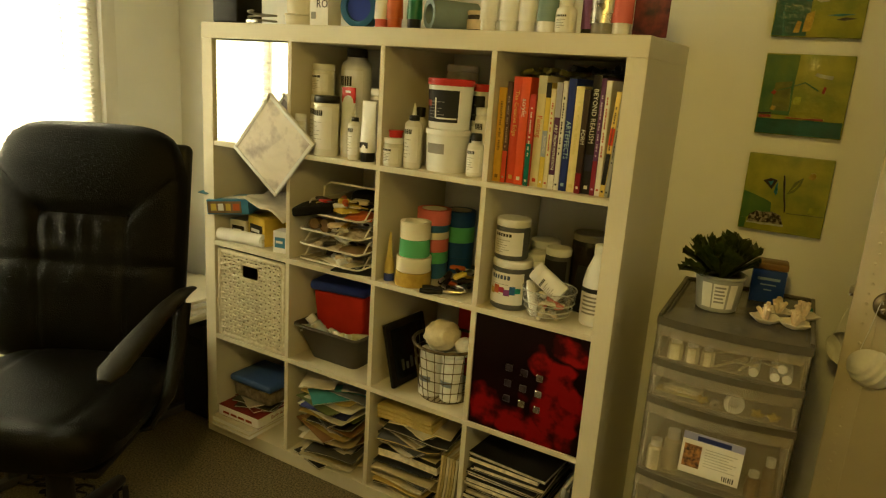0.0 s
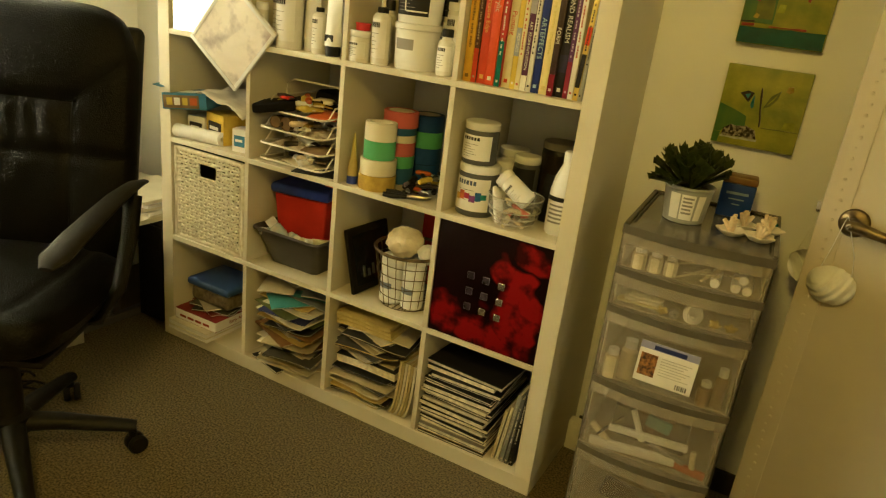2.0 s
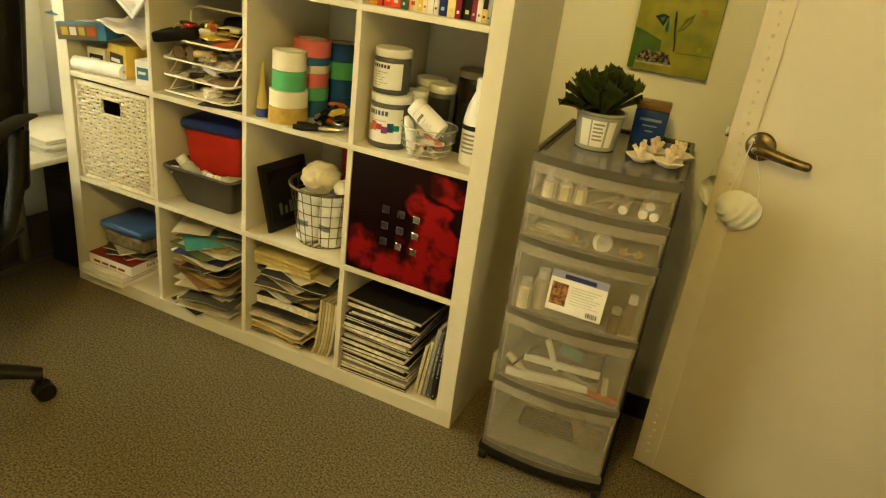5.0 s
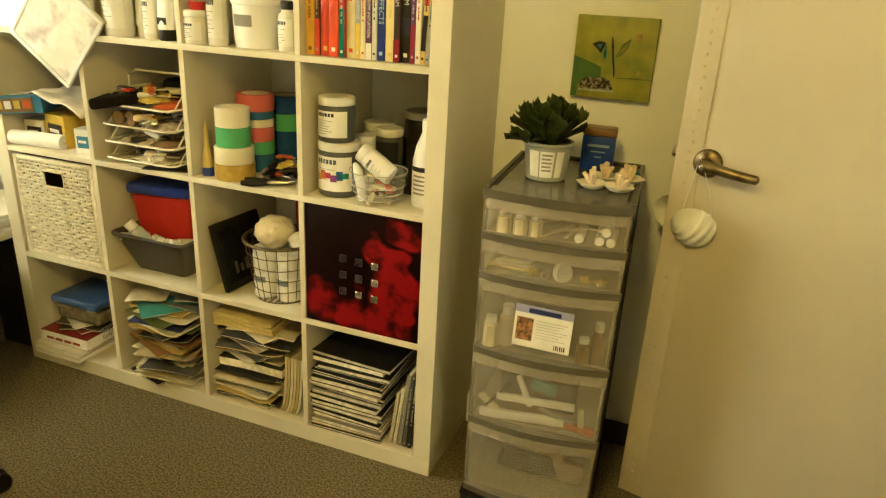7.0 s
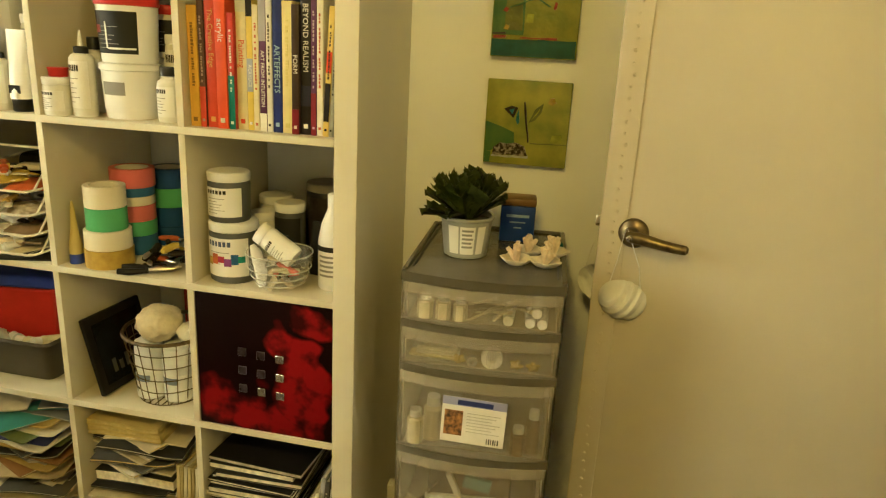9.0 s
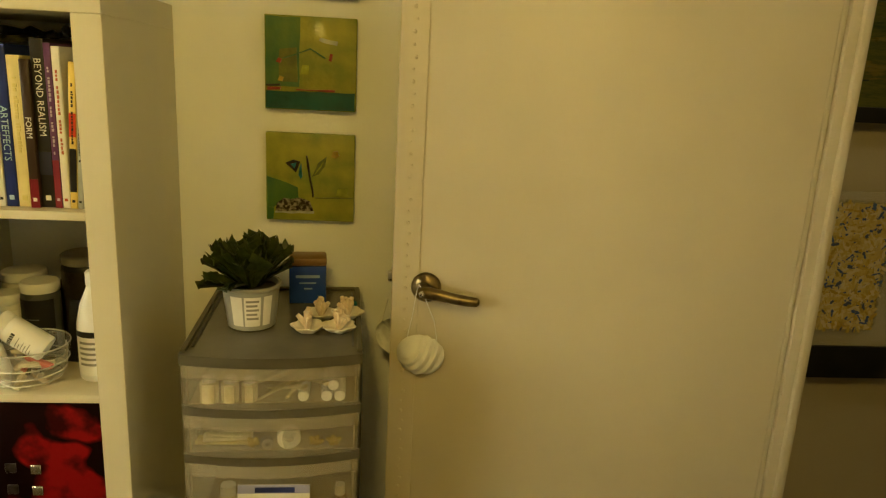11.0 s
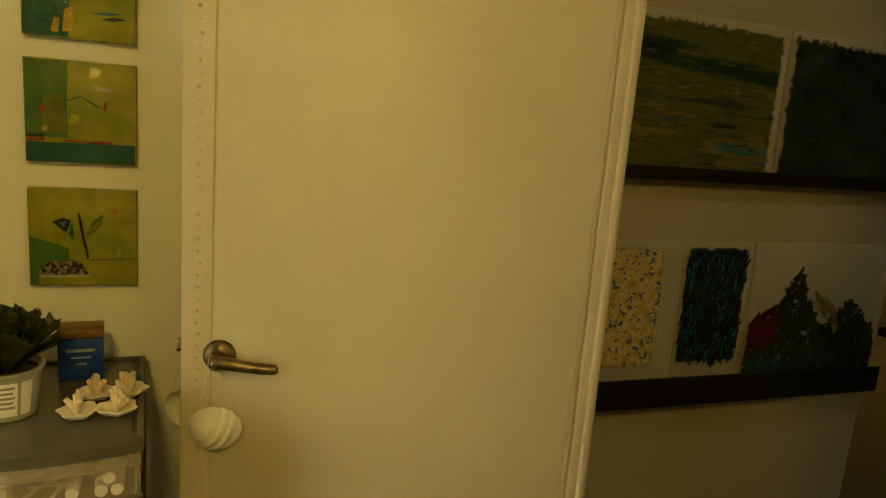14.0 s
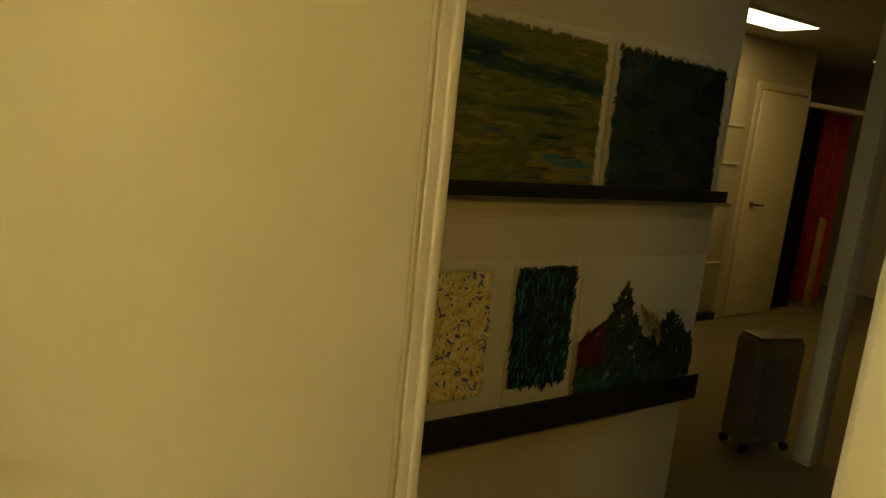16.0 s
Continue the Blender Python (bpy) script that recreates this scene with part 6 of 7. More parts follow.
for x in (0.002, 0.243):
    part("post", tube(nbm(), [(x, 0.12, 0.0), (x, 0.12, 0.235), ((0.03 if x < 0.1 else 0.215), 0.122, 0.25)], 0.0032, 7), M_WIRE, tray)
part("back_rail", tube(nbm(), [(0.03, 0.122, 0.25), (0.215, 0.122, 0.25)], 0.0032, 7), M_WIRE, tray)
rt = random.Random(17)
TOOLM = [M_ORANGE, M_BLACK, M_YEL, M_DARKP, M_RED, M_BLACK, M_DIM, M_DARKP, M_YEL, M_BLACK, M_WHITE]
for k, z in enumerate(TIERS):
    for i in range((9, 12, 12, 22)[k]):
        a = rt.uniform(-75, 75)
        L = rt.uniform(0.05, 0.095)
        r = rt.uniform(0.007, 0.013)
        lev = (i % 4) * (0.013 if k == 3 else 0.007)
        material = TOOLM[i % len(TOOLM)] if k == 3 else (M_DIM, M_CORAL, M_DARKP, M_BLACK, M_WHITE, M_GOLD)[rt.randrange(6)]
        t = thing("hand_tool", pose(x0 + 0.03 + rt.uniform(0.065, 0.18), 0.012 + rt.uniform(0.03, 0.14), z0 + z - 0.0065 + r + lev, 0, rt.uniform(-6, 6), a), "small hand tool lying in the wire tray", "tool", "tools in the tray")
        if i % 3 == 0:
            part("sheath", box(nbm(), (-L * 0.5, -r * 1.5, -r * 0.6), (L * 0.3, r * 1.5, r * 0.6), r * 0.4), material, t)
        else:
            part("handle", tube(nbm(), [(-L * 0.55, 0, 0), (-L * 0.45, 0, 0), (-L * 0.1, 0, 0.001), (L * 0.1, 0, 0)], [r * 0.6, r, r * 0.8, r * 0.9], 9), material, t)
        part("blade", tube(nbm(), [(L * 0.1, 0, 0), (L * 0.3, 0, 0), (L * 0.6, 0, 0)], [r * 0.4, r * 0.9, r * 0.6], 7, flat=0.35), (M_DARKP, M_DIM, material)[i % 3], t)
bm = nbm()
box(bm, (-0.072, -0.07, 0), (0.06, 0.06, 0.030), 0.008, 3)
solid("black_pouch", bm, M_BLACKCLOTH, "soft black pouch lying in the wire tray", "pouch", m=pose(x0 + 0.075, 0.065, z0 + 0.163, 0, -10, 24))
for x, r in ((0.085, 0.019), (0.128, 0.022)):
    br = thing("round_brush", pose(x0 + x, 0.026, z0 + 0.130, 90, 0, 8 if x < 0.1 else -6), "round tan bristle brush lying end-on in the tray", "brush", "round brushes")
    part("bristles", lathe(nbm(), [(r * 0.9, 0), (r, 0.004), (r * 0.92, -0.03)], 24), M_CARD, br)
    part("ferrule", lathe(nbm(), [(r * 0.93, -0.03), (r * 0.8, -0.06), (r * 0.5, -0.07)], 20), M_STEEL, br)
for k, (x, y, w, d, h, z, a, material, lab) in enumerate(((0.10, 0.075, 0.060, 0.055, 0.026, 0.0545, 10, M_CLEARBAG, "clear crinkled plastic bag of small parts in the tray"), (0.20, 0.070, 0.055, 0.050, 0.018, 0.0545, -12, M_CARD, "tan paper packet lying in the tray"), (0.19, 0.065, 0.055, 0.045, 0.020, 0.1035, 14, M_CLEARBAG, "clear bag of tools lying in the tray"), (0.15, 0.075, 0.070, 0.055, 0.014, 0.0065, -18, M_CREAM, "cream paper packet lying in the lowest tray"), (0.20, 0.080, 0.045, 0.05, 0.020, 0.1605, 24, M_ORANGE, "orange-handled flat tool set lying in the tray"), (0.155, 0.055, 0.040, 0.035, 0.016, 0.1785, -20, M_YEL, "yellow tool wallet lying in the tray"))):
    bm = nbm()
    n = 12
    for side in (0, 1):
        g = [[bm.verts.new((w * (2 * i / n - 1), d * (2 * j / n - 1), (h * side) * (0.25 + 0.75 * math.sin(math.pi * i / n) ** 0.5 * math.sin(math.pi * j / n) ** 0.5) + side * 0.006 * noise.noise(Vector((i * 0.6 + 9 * k, j * 0.6, 2.0))))) for j in range(n + 1)] for i in range(n + 1)]
        for i in range(n):
            for j in range(n):
                bm.faces.new((g[i][j], g[i + 1][j], g[i + 1][j + 1], g[i][j + 1]))
    bmesh.ops.bridge_loops(bm, edges=[e for e in bm.edges if e.is_boundary])
    solid("tray_packet", bm, material, lab, "packet", group="packets in the tray", m=pose(x0 + 0.02 + x, 0.012 + y, z0 + z, 0, 0, a))
solid("dark_envelope", box(nbm(), (-0.07, -0.05, 0), (0.07, 0.05, 0.004), 0.001), M_BLACK, "dark flat wallet lying on the shelf", "wallet", m=pose(x0 + 0.24, 0.055, z0, 0, 0, 16))
solid("dark_bag", box(nbm(), (-0.075, -0.05, 0), (0.075, 0.05, 0.06), 0.022, 3), M_BLACKCLOTH, "dark bag heaped at the back of the tray", "bag", m=pose(x0 + 0.18, 0.215, z0 + 0.163, 0, 4, -8))

# row 2, cube 3: tape rolls and tools
x0, z0 = cell(3, 2)


def tape(x, y, z, r, h, material, label, group="tape rolls"):
    t = thing("tape_roll", pose(x, y, z), label, "tape", group)
    part("tape", lathe(nbm(), [(r * 0.74, 0), (r - 0.001, 0), (r, 0.001), (r, h - 0.001), (r - 0.001, h), (r * 0.74, h), (r * 0.74, 0)], 40), material, t)
    part("core", lathe(nbm(), [(r * 0.70, 0.0005), (r * 0.738, 0.0005), (r * 0.738, h - 0.0005), (r * 0.70, h - 0.0005), (r * 0.70, 0.0005)], 36), M_CREAM, t)


M_MASKT = mat("cream_masking_tape", (0.76, 0.70, 0.54), 0.6, var=0.05)
M_GRNT = mat("green_masking_tape", (0.11, 0.44, 0.17), 0.5, var=0.08)
M_PINKT = mat("red_pink_tape", (0.66, 0.15, 0.12), 0.5, var=0.08)
M_BLUT = mat("blue_masking_tape", (0.03, 0.13, 0.30), 0.5, var=0.1)
zz = z0
for r, h, material, lab in ((0.055, 0.044, M_GOLD, "wide gold paper tape roll in a stack"), (0.053, 0.045, M_MASKT, "cream masking tape roll in a stack"), (0.046, 0.053, M_GRNT, "green masking tape roll in a stack"), (0.046, 0.051, M_MASKT, "cream masking tape roll on top")):
    tape(x0 + 0.098, 0.060, zz, r, h, material, lab)
    zz += h + 0.0004
zz = z0
for r, h, material, lab in ((0.050, 0.048, M_BLUT, "blue masking tape roll in a stack"), (0.051, 0.036, M_GRNT, "green tape roll in a stack"), (0.050, 0.040, M_PINKT, "red tape roll in a stack"), (0.050, 0.022, M_MASKT, "narrow cream tape roll in a stack"), (0.050, 0.022, M_BLUT, "narrow blue tape roll in a stack"), (0.053, 0.046, M_PINKT, "wide red-pink tape roll in a stack")):
    tape(x0 + 0.088, 0.178, zz, r, h, material, lab)
    zz += h + 0.0004
zz = z0
for k in range(4):
    tape(x0 + 0.118, 0.288, zz, 0.052, 0.050, mat("dark_blue_tape", (0.012, 0.07, 0.26), 0.5, var=0.15) if k != 2 else M_GRNT, "dark blue tape roll at the back in a stack" if k != 2 else "green tape roll at the back in a stack")
    zz += 0.0504
gb = thing("glue_brush", pose(x0 + 0.023, 0.040, z0), "yellow glue brush standing on a blue foot", "brush")
part("foot", lathe(nbm(), [(0.016, 0), (0.016, 0.020), (0.013, 0.024)], 18), M_BLUE, gb)
part("stem", lathe(nbm(), [(0.0155, 0.024), (0.015, 0.045), (0.008, 0.085), (0.005, 0.13), (0.002, 0.150)], 18), mat("yellow_rubber", (0.66, 0.54, 0.16), 0.5, var=0.06), gb)
rt = random.Random(29)
for i in range(22):
    a = rt.uniform(-80, 80)
    L, r = rt.uniform(0.05, 0.085), rt.uniform(0.006, 0.010)
    t = thing("workshop_tool", pose(x0 + rt.uniform(0.195, 0.285), rt.uniform(0.05, 0.15), z0 + r + 0.016 * (i % 4), 0, rt.uniform(-6, 6), a), "black, orange and steel hand tool in a pile", "tool", "piled tools")
    part("grip", tube(nbm(), [(-L * 0.5, 0, 0), (-L * 0.4, 0.003, 0), (0, 0.006, 0), (L * 0.1, 0, 0)], [r * 0.6, r, r, r * 0.7], 9), (M_BLACK, M_ORANGE, M_BLACK, M_BLACK, M_YEL, M_BLACK, M_DARKP)[i % 7], t)
    part("head", tube(nbm(), [(L * 0.1, 0, 0), (L * 0.3, -0.003, 0), (L * 0.55, 0, 0)], [r * 0.7, r * 0.8, r * 0.3], 8, flat=0.6), M_STEEL, t)
pl = thing("pliers", pose(x0 + 0.235, 0.030, z0 + 0.011, 0, 0, 20), "steel pliers with black handles in the cube shelf", "pliers")
for s in (-1, 1):
    part("grip", tube(nbm(), [(-0.075, 0.016 * s, 0), (-0.05, 0.019 * s, 0), (-0.01, 0.008 * s, 0.0)], [0.007, 0.0085, 0.006], 9), M_BLACK, pl)
part("jaws", tube(nbm(), [(-0.012, 0, 0.001), (0.01, 0, 0.003), (0.045, 0.0, 0.003)], [0.008, 0.012, 0.005], 9, flat=0.6), M_STEEL, pl)

# row 2, cube 4: jars, glass bowl, bottles
x0, z0 = cell(4, 2)
G4 = "jars and bottles in the cube"
t = container("jar", pose(1.166, 0.080, z0), 0.055, 0.139, "wide grey paint jar with colourful label", body=M_DKGREY, group=G4, bars=1, logo=mat("slate_blue_print", (0.10, 0.14, 0.26), 0.5))
for k, col in enumerate(((0.62, 0.42, 0.03), (0.62, 0.16, 0.03), (0.50, 0.04, 0.10), (0.25, 0.06, 0.32), (0.03, 0.16, 0.42), (0.03, 0.34, 0.30))):
    part("rainbow_swash", arc_patch(0.055, 0.042 + 0.004 * (k % 3), 0.060 + 0.005 * ((k * 2) % 3), 226 + k * 16, 243 + k * 16, 0.0016 + 0.0001 * (k % 2)), mat("swash_print", col, 0.5, var=0.2, scale=60), t, "rainbow coloured printed swash")
container("jar", pose(1.158, 0.080, z0 + 0.1395), 0.047, 0.112, "grey paint jar with white lid stacked above", body=M_DKGREY, group=G4)
M_BOWL = mat("thin_clear_glass", (0.85, 0.85, 0.80), 0.06, var=0.02, bump=0.0, alpha=0.10, spec=0.9)
M_BOWLRIM = mat("bright_glass_rim", (0.85, 0.85, 0.80), 0.08, var=0.02, bump=0.0, alpha=0.5, spec=0.9)
bowl = thing("glass_bowl", pose(1.294, 0.049, z0), "ribbed clear glass bowl holding small items", "bowl")
ZB = [(0.030, 0.0), (0.036, 0.002), (0.050, 0.016), (0.0575, 0.030), (0.0575, 0.034), (0.062, 0.046), (0.062, 0.050), (0.066, 0.064), (0.067, 0.080), (0.0655, 0.081), (0.062, 0.066), (0.057, 0.048), (0.050, 0.028), (0.032, 0.006), (0.0, 0.005)]
part("bowl", lathe(nbm(), [(r * 1.1, z * 1.04) for r, z in ZB], 36), M_BOWL, bowl)
part("rim", tube(nbm(), [(0.0728 * math.cos(2 * math.pi * i / 36), 0.0728 * math.sin(2 * math.pi * i / 36), 0.0850) for i in range(36)], 0.0014, 6, True), M_BOWLRIM, bowl)
for r, z in ((0.0555, 0.0185), (0.0640, 0.034), (0.0690, 0.052)):
    part("ridge", tube(nbm(), [(r * math.cos(2 * math.pi * i / 36), r * math.sin(2 * math.pi * i / 36), z) for i in range(36)], 0.0013, 6, True), M_BOWLRIM, bowl)
container("jar", pose(1.336, 0.034, z0 + 0.078) @ Matrix.Rotation(radians(-57), 4, "Y"), 0.0255, 0.098, "small white bottle lying in the glass bowl", body=M_WHITE, group=G4)
solid("white_brush_head", tube(nbm(), [(0, 0, 0), (0.004, 0, 0.03), (0.0, 0, 0.075), (-0.006, 0, 0.095)], [0.012, 0.021, 0.019, 0.008], 14, flat=0.5), M_WHITE, "white plastic scraper standing in the glass bowl", "scraper", m=pose(1.264, 0.020, z0 + 0.010, 0, -10, 0))
rt = random.Random(44)
for i in range(12):
    a = rt.uniform(0, 360)
    solid("bowl_oddment", tube(nbm(), [(-0.03, 0, 0), (0, 0.003, 0.002), (0.032, 0, 0.004)], [0.006, 0.008, 0.004], 8), (M_CORAL, M_DIM, M_PINKT, M_STEEL, M_DARKP)[i % 5], "small oddment lying in the glass bowl", "oddment", group="oddments in the bowl", m=pose(1.296 + rt.uniform(-0.010, 0.018), 0.049 + rt.uniform(-0.012, 0.016), z0 + 0.014 + 0.005 * i, 0, rt.uniform(-30, 30), a))
sp = thing("spray_bottle", pose(1.406, 0.095, z0), "white chemical bottle with grey label", "bottle")
part("body", lathe(nbm(), [(0.034, 0), (0.037, 0.004), (0.037, 0.115), (0.030, 0.150), (0.016, 0.185), (0.015, 0.192)], 28), M_WHITE, sp)
part("cap", lathe(nbm(), [(0.0165, 0.190), (0.0165, 0.215), (0.014, 0.218)], 20), M_WHITE, sp)
lb = part("label", arc_patch(0.037, 0.014, 0.105, 205, 335), M_PRINT, sp)
part("dark_band", arc_patch(0.037, 0.092, 0.104, 205, 335, 0.0013), M_INK, lb)
for i in range(5):
    part("text_bar", arc_patch(0.037, 0.034 + i * 0.011, 0.039 + i * 0.011, 232, 300 - 6 * (i % 2), 0.0013), M_GREYINK, lb)
container("jar", pose(1.185, 0.195, z0), 0.032, 0.136, JL, group=G4)
container("jar", pose(1.256, 0.190, z0), 0.037, 0.165, "dark paint jar with a white lid", body=M_DKGREY, print_mat=M_INK, group=G4)
container("jar", pose(1.170, 0.30, z0), 0.045, 0.155, "white paint jar at the back", group=G4)
container("jar", pose(1.318, 0.275, z0), 0.052, 0.205, "large glass jar of dark contents with a steel lid", body=M_BLACKLID, cap=M_GREY, print_mat=M_DARKP, group=G4, bars=0, head=False)
container("jar", pose(1.232, 0.305, z0), 0.042, 0.120, "low dark jar at the back of the cube", body=M_BLACKLID, cap=M_BLACKLID, print_mat=M_DARKP, group=G4, bars=0, head=False)
solid("paper_card", box(nbm(), (-0.022, -0.003, 0), (0.022, 0.003, 0.115), 0.001), M_PAPER, "white card leaning among the jars", "card", m=pose(1.345, 0.165, z0, -6, 4, 0))
solid("black_card", box(nbm(), (-0.022, -0.003, 0), (0.022, 0.003, 0.13), 0.001), M_BLACK, "black card standing among the jars", "card", m=pose(1.338, 0.155, z0, -6, 4, 0))

# row 3, cube 1: woven basket
x0, z0 = cell(1, 3)
bs = thing("woven_basket", pose(x0 + 0.004, 0.006, z0), "white-painted woven rush storage basket", "basket")
M_RUSH = mat("white_painted_rush", (0.78, 0.73, 0.58), 0.55, col2=(0.66, 0.60, 0.45), scale=60, bump=0.2)
BW, BH, BD = 0.325, 0.325, 0.33
bm = nbm()
rows, stakes = 27, 15
for j in range(rows):
    z = 0.022 + (BH - 0.044) * j / (rows - 1)
    if 0.235 < z < 0.288:
        spans = ((0.020, 0.118), (0.200, BW - 0.020))
    else:
        spans = ((0.020, BW - 0.020),)
    for a, b2 in spans:
        n = max(4, int((b2 - a) / 0.0052))
        pts = []
        for i in range(n + 1):
            x = a + (b2 - a) * i / n
            ph = (x / BW) * stakes * math.pi + j * math.pi
            pts.append(Vector((x, 0.006 - 0.0046 * math.cos(ph), z + 0.0010 * math.sin(x * 90 + j * 2.1))))
        tube(bm, pts, 0.0045, 6, flat=1.0)
tagged(part("weave", bm, M_RUSH, bs, "interlaced rush strands"), kind="stuff")
bm = nbm()
for i in range(stakes + 1):
    x = BW * i / stakes
    if 0.118 < x < 0.200:
        tube(bm, [(x, 0.007, 0.01), (x, 0.007, 0.235)], 0.004, 6)
        tube(bm, [(x, 0.007, 0.288), (x, 0.007, BH - 0.01)], 0.004, 6)
    else:
        tube(bm, [(min(BW - 0.008, max(0.008, x)), 0.007, 0.01), (min(BW - 0.008, max(0.008, x)), 0.007, BH - 0.01)], 0.004, 6)
tagged(part("weave_frame", bm, M_RUSH, bs), kind="stuff")
for lo, hi in (((0, 0, 0.0), (0.016, 0.018, BH)), ((BW - 0.016, 0, 0.0), (BW, 0.018, BH)), ((0.016, 0, BH - 0.016), (BW - 0.016, 0.018, BH)), ((0.016, 0, 0.0), (BW - 0.016, 0.018, 0.014))):
    part("border", box(nbm(), lo, hi, 0.006, 3), M_RUSH, bs)
bm = nbm()
tube(bm, [Vector((0.120, 0.005, 0.236)), Vector((0.198, 0.005, 0.236)), Vector((0.198, 0.005, 0.287)), Vector((0.120, 0.005, 0.287))], 0.005, 7, True)
part("handle_rim", bm, M_RUSH, bs)
M_LINING = mat("brown_basket_lining", (0.10, 0.075, 0.04), 0.8, var=0.2)
for lo, hi in (((0.004, 0.020, 0.004), (0.010, BD, BH - 0.006)), ((BW - 0.010, 0.020, 0.004), (BW - 0.004, BD, BH - 0.006)), ((0.010, BD - 0.006, 0.004), (BW - 0.010, BD, BH - 0.006)), ((0.010, 0.020, 0.004), (BW - 0.010, BD - 0.006, 0.010))):
    part("lining_panel", box(nbm(), lo, hi), M_LINING, bs)

# row 3, cube 2: grey tub with a red bin and tubes in it
x0, z0 = cell(2, 3)


def open_bin(name, m, w0, d0, w1, d1, h, th, material, label, rim):
    """A tapered open bin: w0 by d0 at the foot, w1 by d1 at the rim."""
    t = thing(name, m, label, "bin")
    bm = nbm()
    out = []
    for w, d, z in ((w0, d0, 0), (w1, d1, h), (w1 - th, d1 - th, h), (w0 - th, d0 - th, th)):
        ring = []
        c = 0.02
        for cx, cy, a0 in ((w / 2 - c, -d / 2 + c, -90), (w / 2 - c, d / 2 - c, 0), (-w / 2 + c, d / 2 - c, 90), (-w / 2 + c, -d / 2 + c, 180)):
            ring += [bm.verts.new((cx + c * math.cos(radians(a0 + k * 30)), cy + c * math.sin(radians(a0 + k * 30)), z)) for k in range(4)]
        out.append(ring)
    for ra, rb2 in zip(out, out[1:]):
        for i in range(16):
            bm.faces.new((ra[i], ra[(i + 1) % 16], rb2[(i + 1) % 16], rb2[i]))
    bm.faces.new(out[0][::-1])
    bm.faces.new(out[-1])
    part("body", bm, material, t)
    if rim:
        part("rim", tube(nbm(), [p + Vector((0, 0, h)) for p in rrect(-w1 / 2 - 0.004, w1 / 2 + 0.004, -d1 / 2 - 0.004, d1 / 2 + 0.004, 0)], 0.006, 8, True), material, t)
    return t


M_GTUB = mat("dark_grey_tub", (0.085, 0.075, 0.065), 0.45, var=0.1)
open_bin("storage_tub", pose(x0 + 0.140, 0.158, z0), 0.190, 0.18, 0.262, 0.27, 0.122, 0.006, M_GTUB, "dark grey open plastic tub in the cube shelf", True)
rbin = thing("lidded_bin", pose(x0 + 0.136, 0.180, z0 + 0.0065, 0, 0, 10), "red plastic bin with a blue lid standing in the tub", "bin")
bm = box(nbm(), (-0.120, -0.072, 0), (0.078, 0.072, 0.228), 0.012, 3)
for v in bm.verts:
    q = 0.80 + 0.20 * v.co.z / 0.228
    v.co.x, v.co.y = -0.005 + (v.co.x + 0.005) * q, v.co.y * q
part("body", bm, M_RED, rbin)
part("lid", box(nbm(), (-0.128, -0.086, 0.2285), (0.088, 0.086, 0.262), 0.013, 3), M_BLUE, rbin, "blue snap-on lid")
solid("orange_cloth", box(nbm(), (-0.03, -0.03, 0), (0.03, 0.03, 0.016), 0.006), M_ORANGE, "orange sponge lying on the blue lid", "sponge", m=pose(x0 + 0.20, 0.20, z0 + 0.269))
for x, y, a, e in ((0.100, 0.062, 20, -42), (0.165, 0.066, -20, -86), (0.205, 0.070, 14, -80), (0.225, 0.10, 70, -76), (0.055, 0.08, 60, -80)):
    t = thing("paint_tube", pose(x0 + x, y, z0 + 0.100) @ Matrix.Rotation(radians(a), 4, "Z") @ Matrix.Rotation(radians(e), 4, "Y") @ Matrix.Scale(1.35 if x == 0.100 else 1.0, 4), "silver-blue paint tube lying in the tub", "tube", "tubes in the tub")
    part("body", lathe(nbm(), [(0.015, -0.03), (0.015, 0.03), (0.010, 0.036)], 16), mat("pale_blue_label", (0.38, 0.52, 0.66), 0.4, col2=(0.62, 0.60, 0.55), scale=30) if x < 0.2 else M_DIM, t)
    part("cap", lathe(nbm(), [(0.0125, 0.036), (0.0125, 0.055)], 16), M_WHITE, t)
    part("support", lathe(nbm(), [(0.013, -0.05), (0.013, -0.03)], 12), M_STEEL, t)

# row 3, cube 3: black frame and wire basket
x0, z0 = cell(3, 3)
fr = thing("framed_picture", pose(0.824, 0.030, z0 + 0.004, -14, 0, 86), "black picture frame leaning in the cube", "frame")
part("frame", box(nbm(), (0, 0, 0), (0.20, 0.014, 0.205), 0.004), M_BLACK, fr)
part("glass", box(nbm(), (0.02, -0.002, 0.022), (0.18, -0.0005, 0.183)), mat("dark_glass", (0.012, 0.014, 0.018), 0.12, var=0.2), fr)
for k in range(4):
    part("text_bar", box(nbm(), (0.05 + k * 0.022, -0.0032, 0.045), (0.062 + k * 0.022, -0.0022, 0.08 - 0.012 * (k % 2))), M_DKGREY, fr)
wb = thing("wire_basket", pose(0.958, 0.116, z0), "round dark wire basket filled with rolls", "basket")
M_DWIRE = mat("dark_rusty_wire", (0.17, 0.125, 0.06), 0.5, metal=0.5, var=0.3, scale=60)


def ring_pts(r, z, n=36):
    return [Vector((r * math.cos(2 * math.pi * i / n), r * math.sin(2 * math.pi * i / n), z)) for i in range(n)]


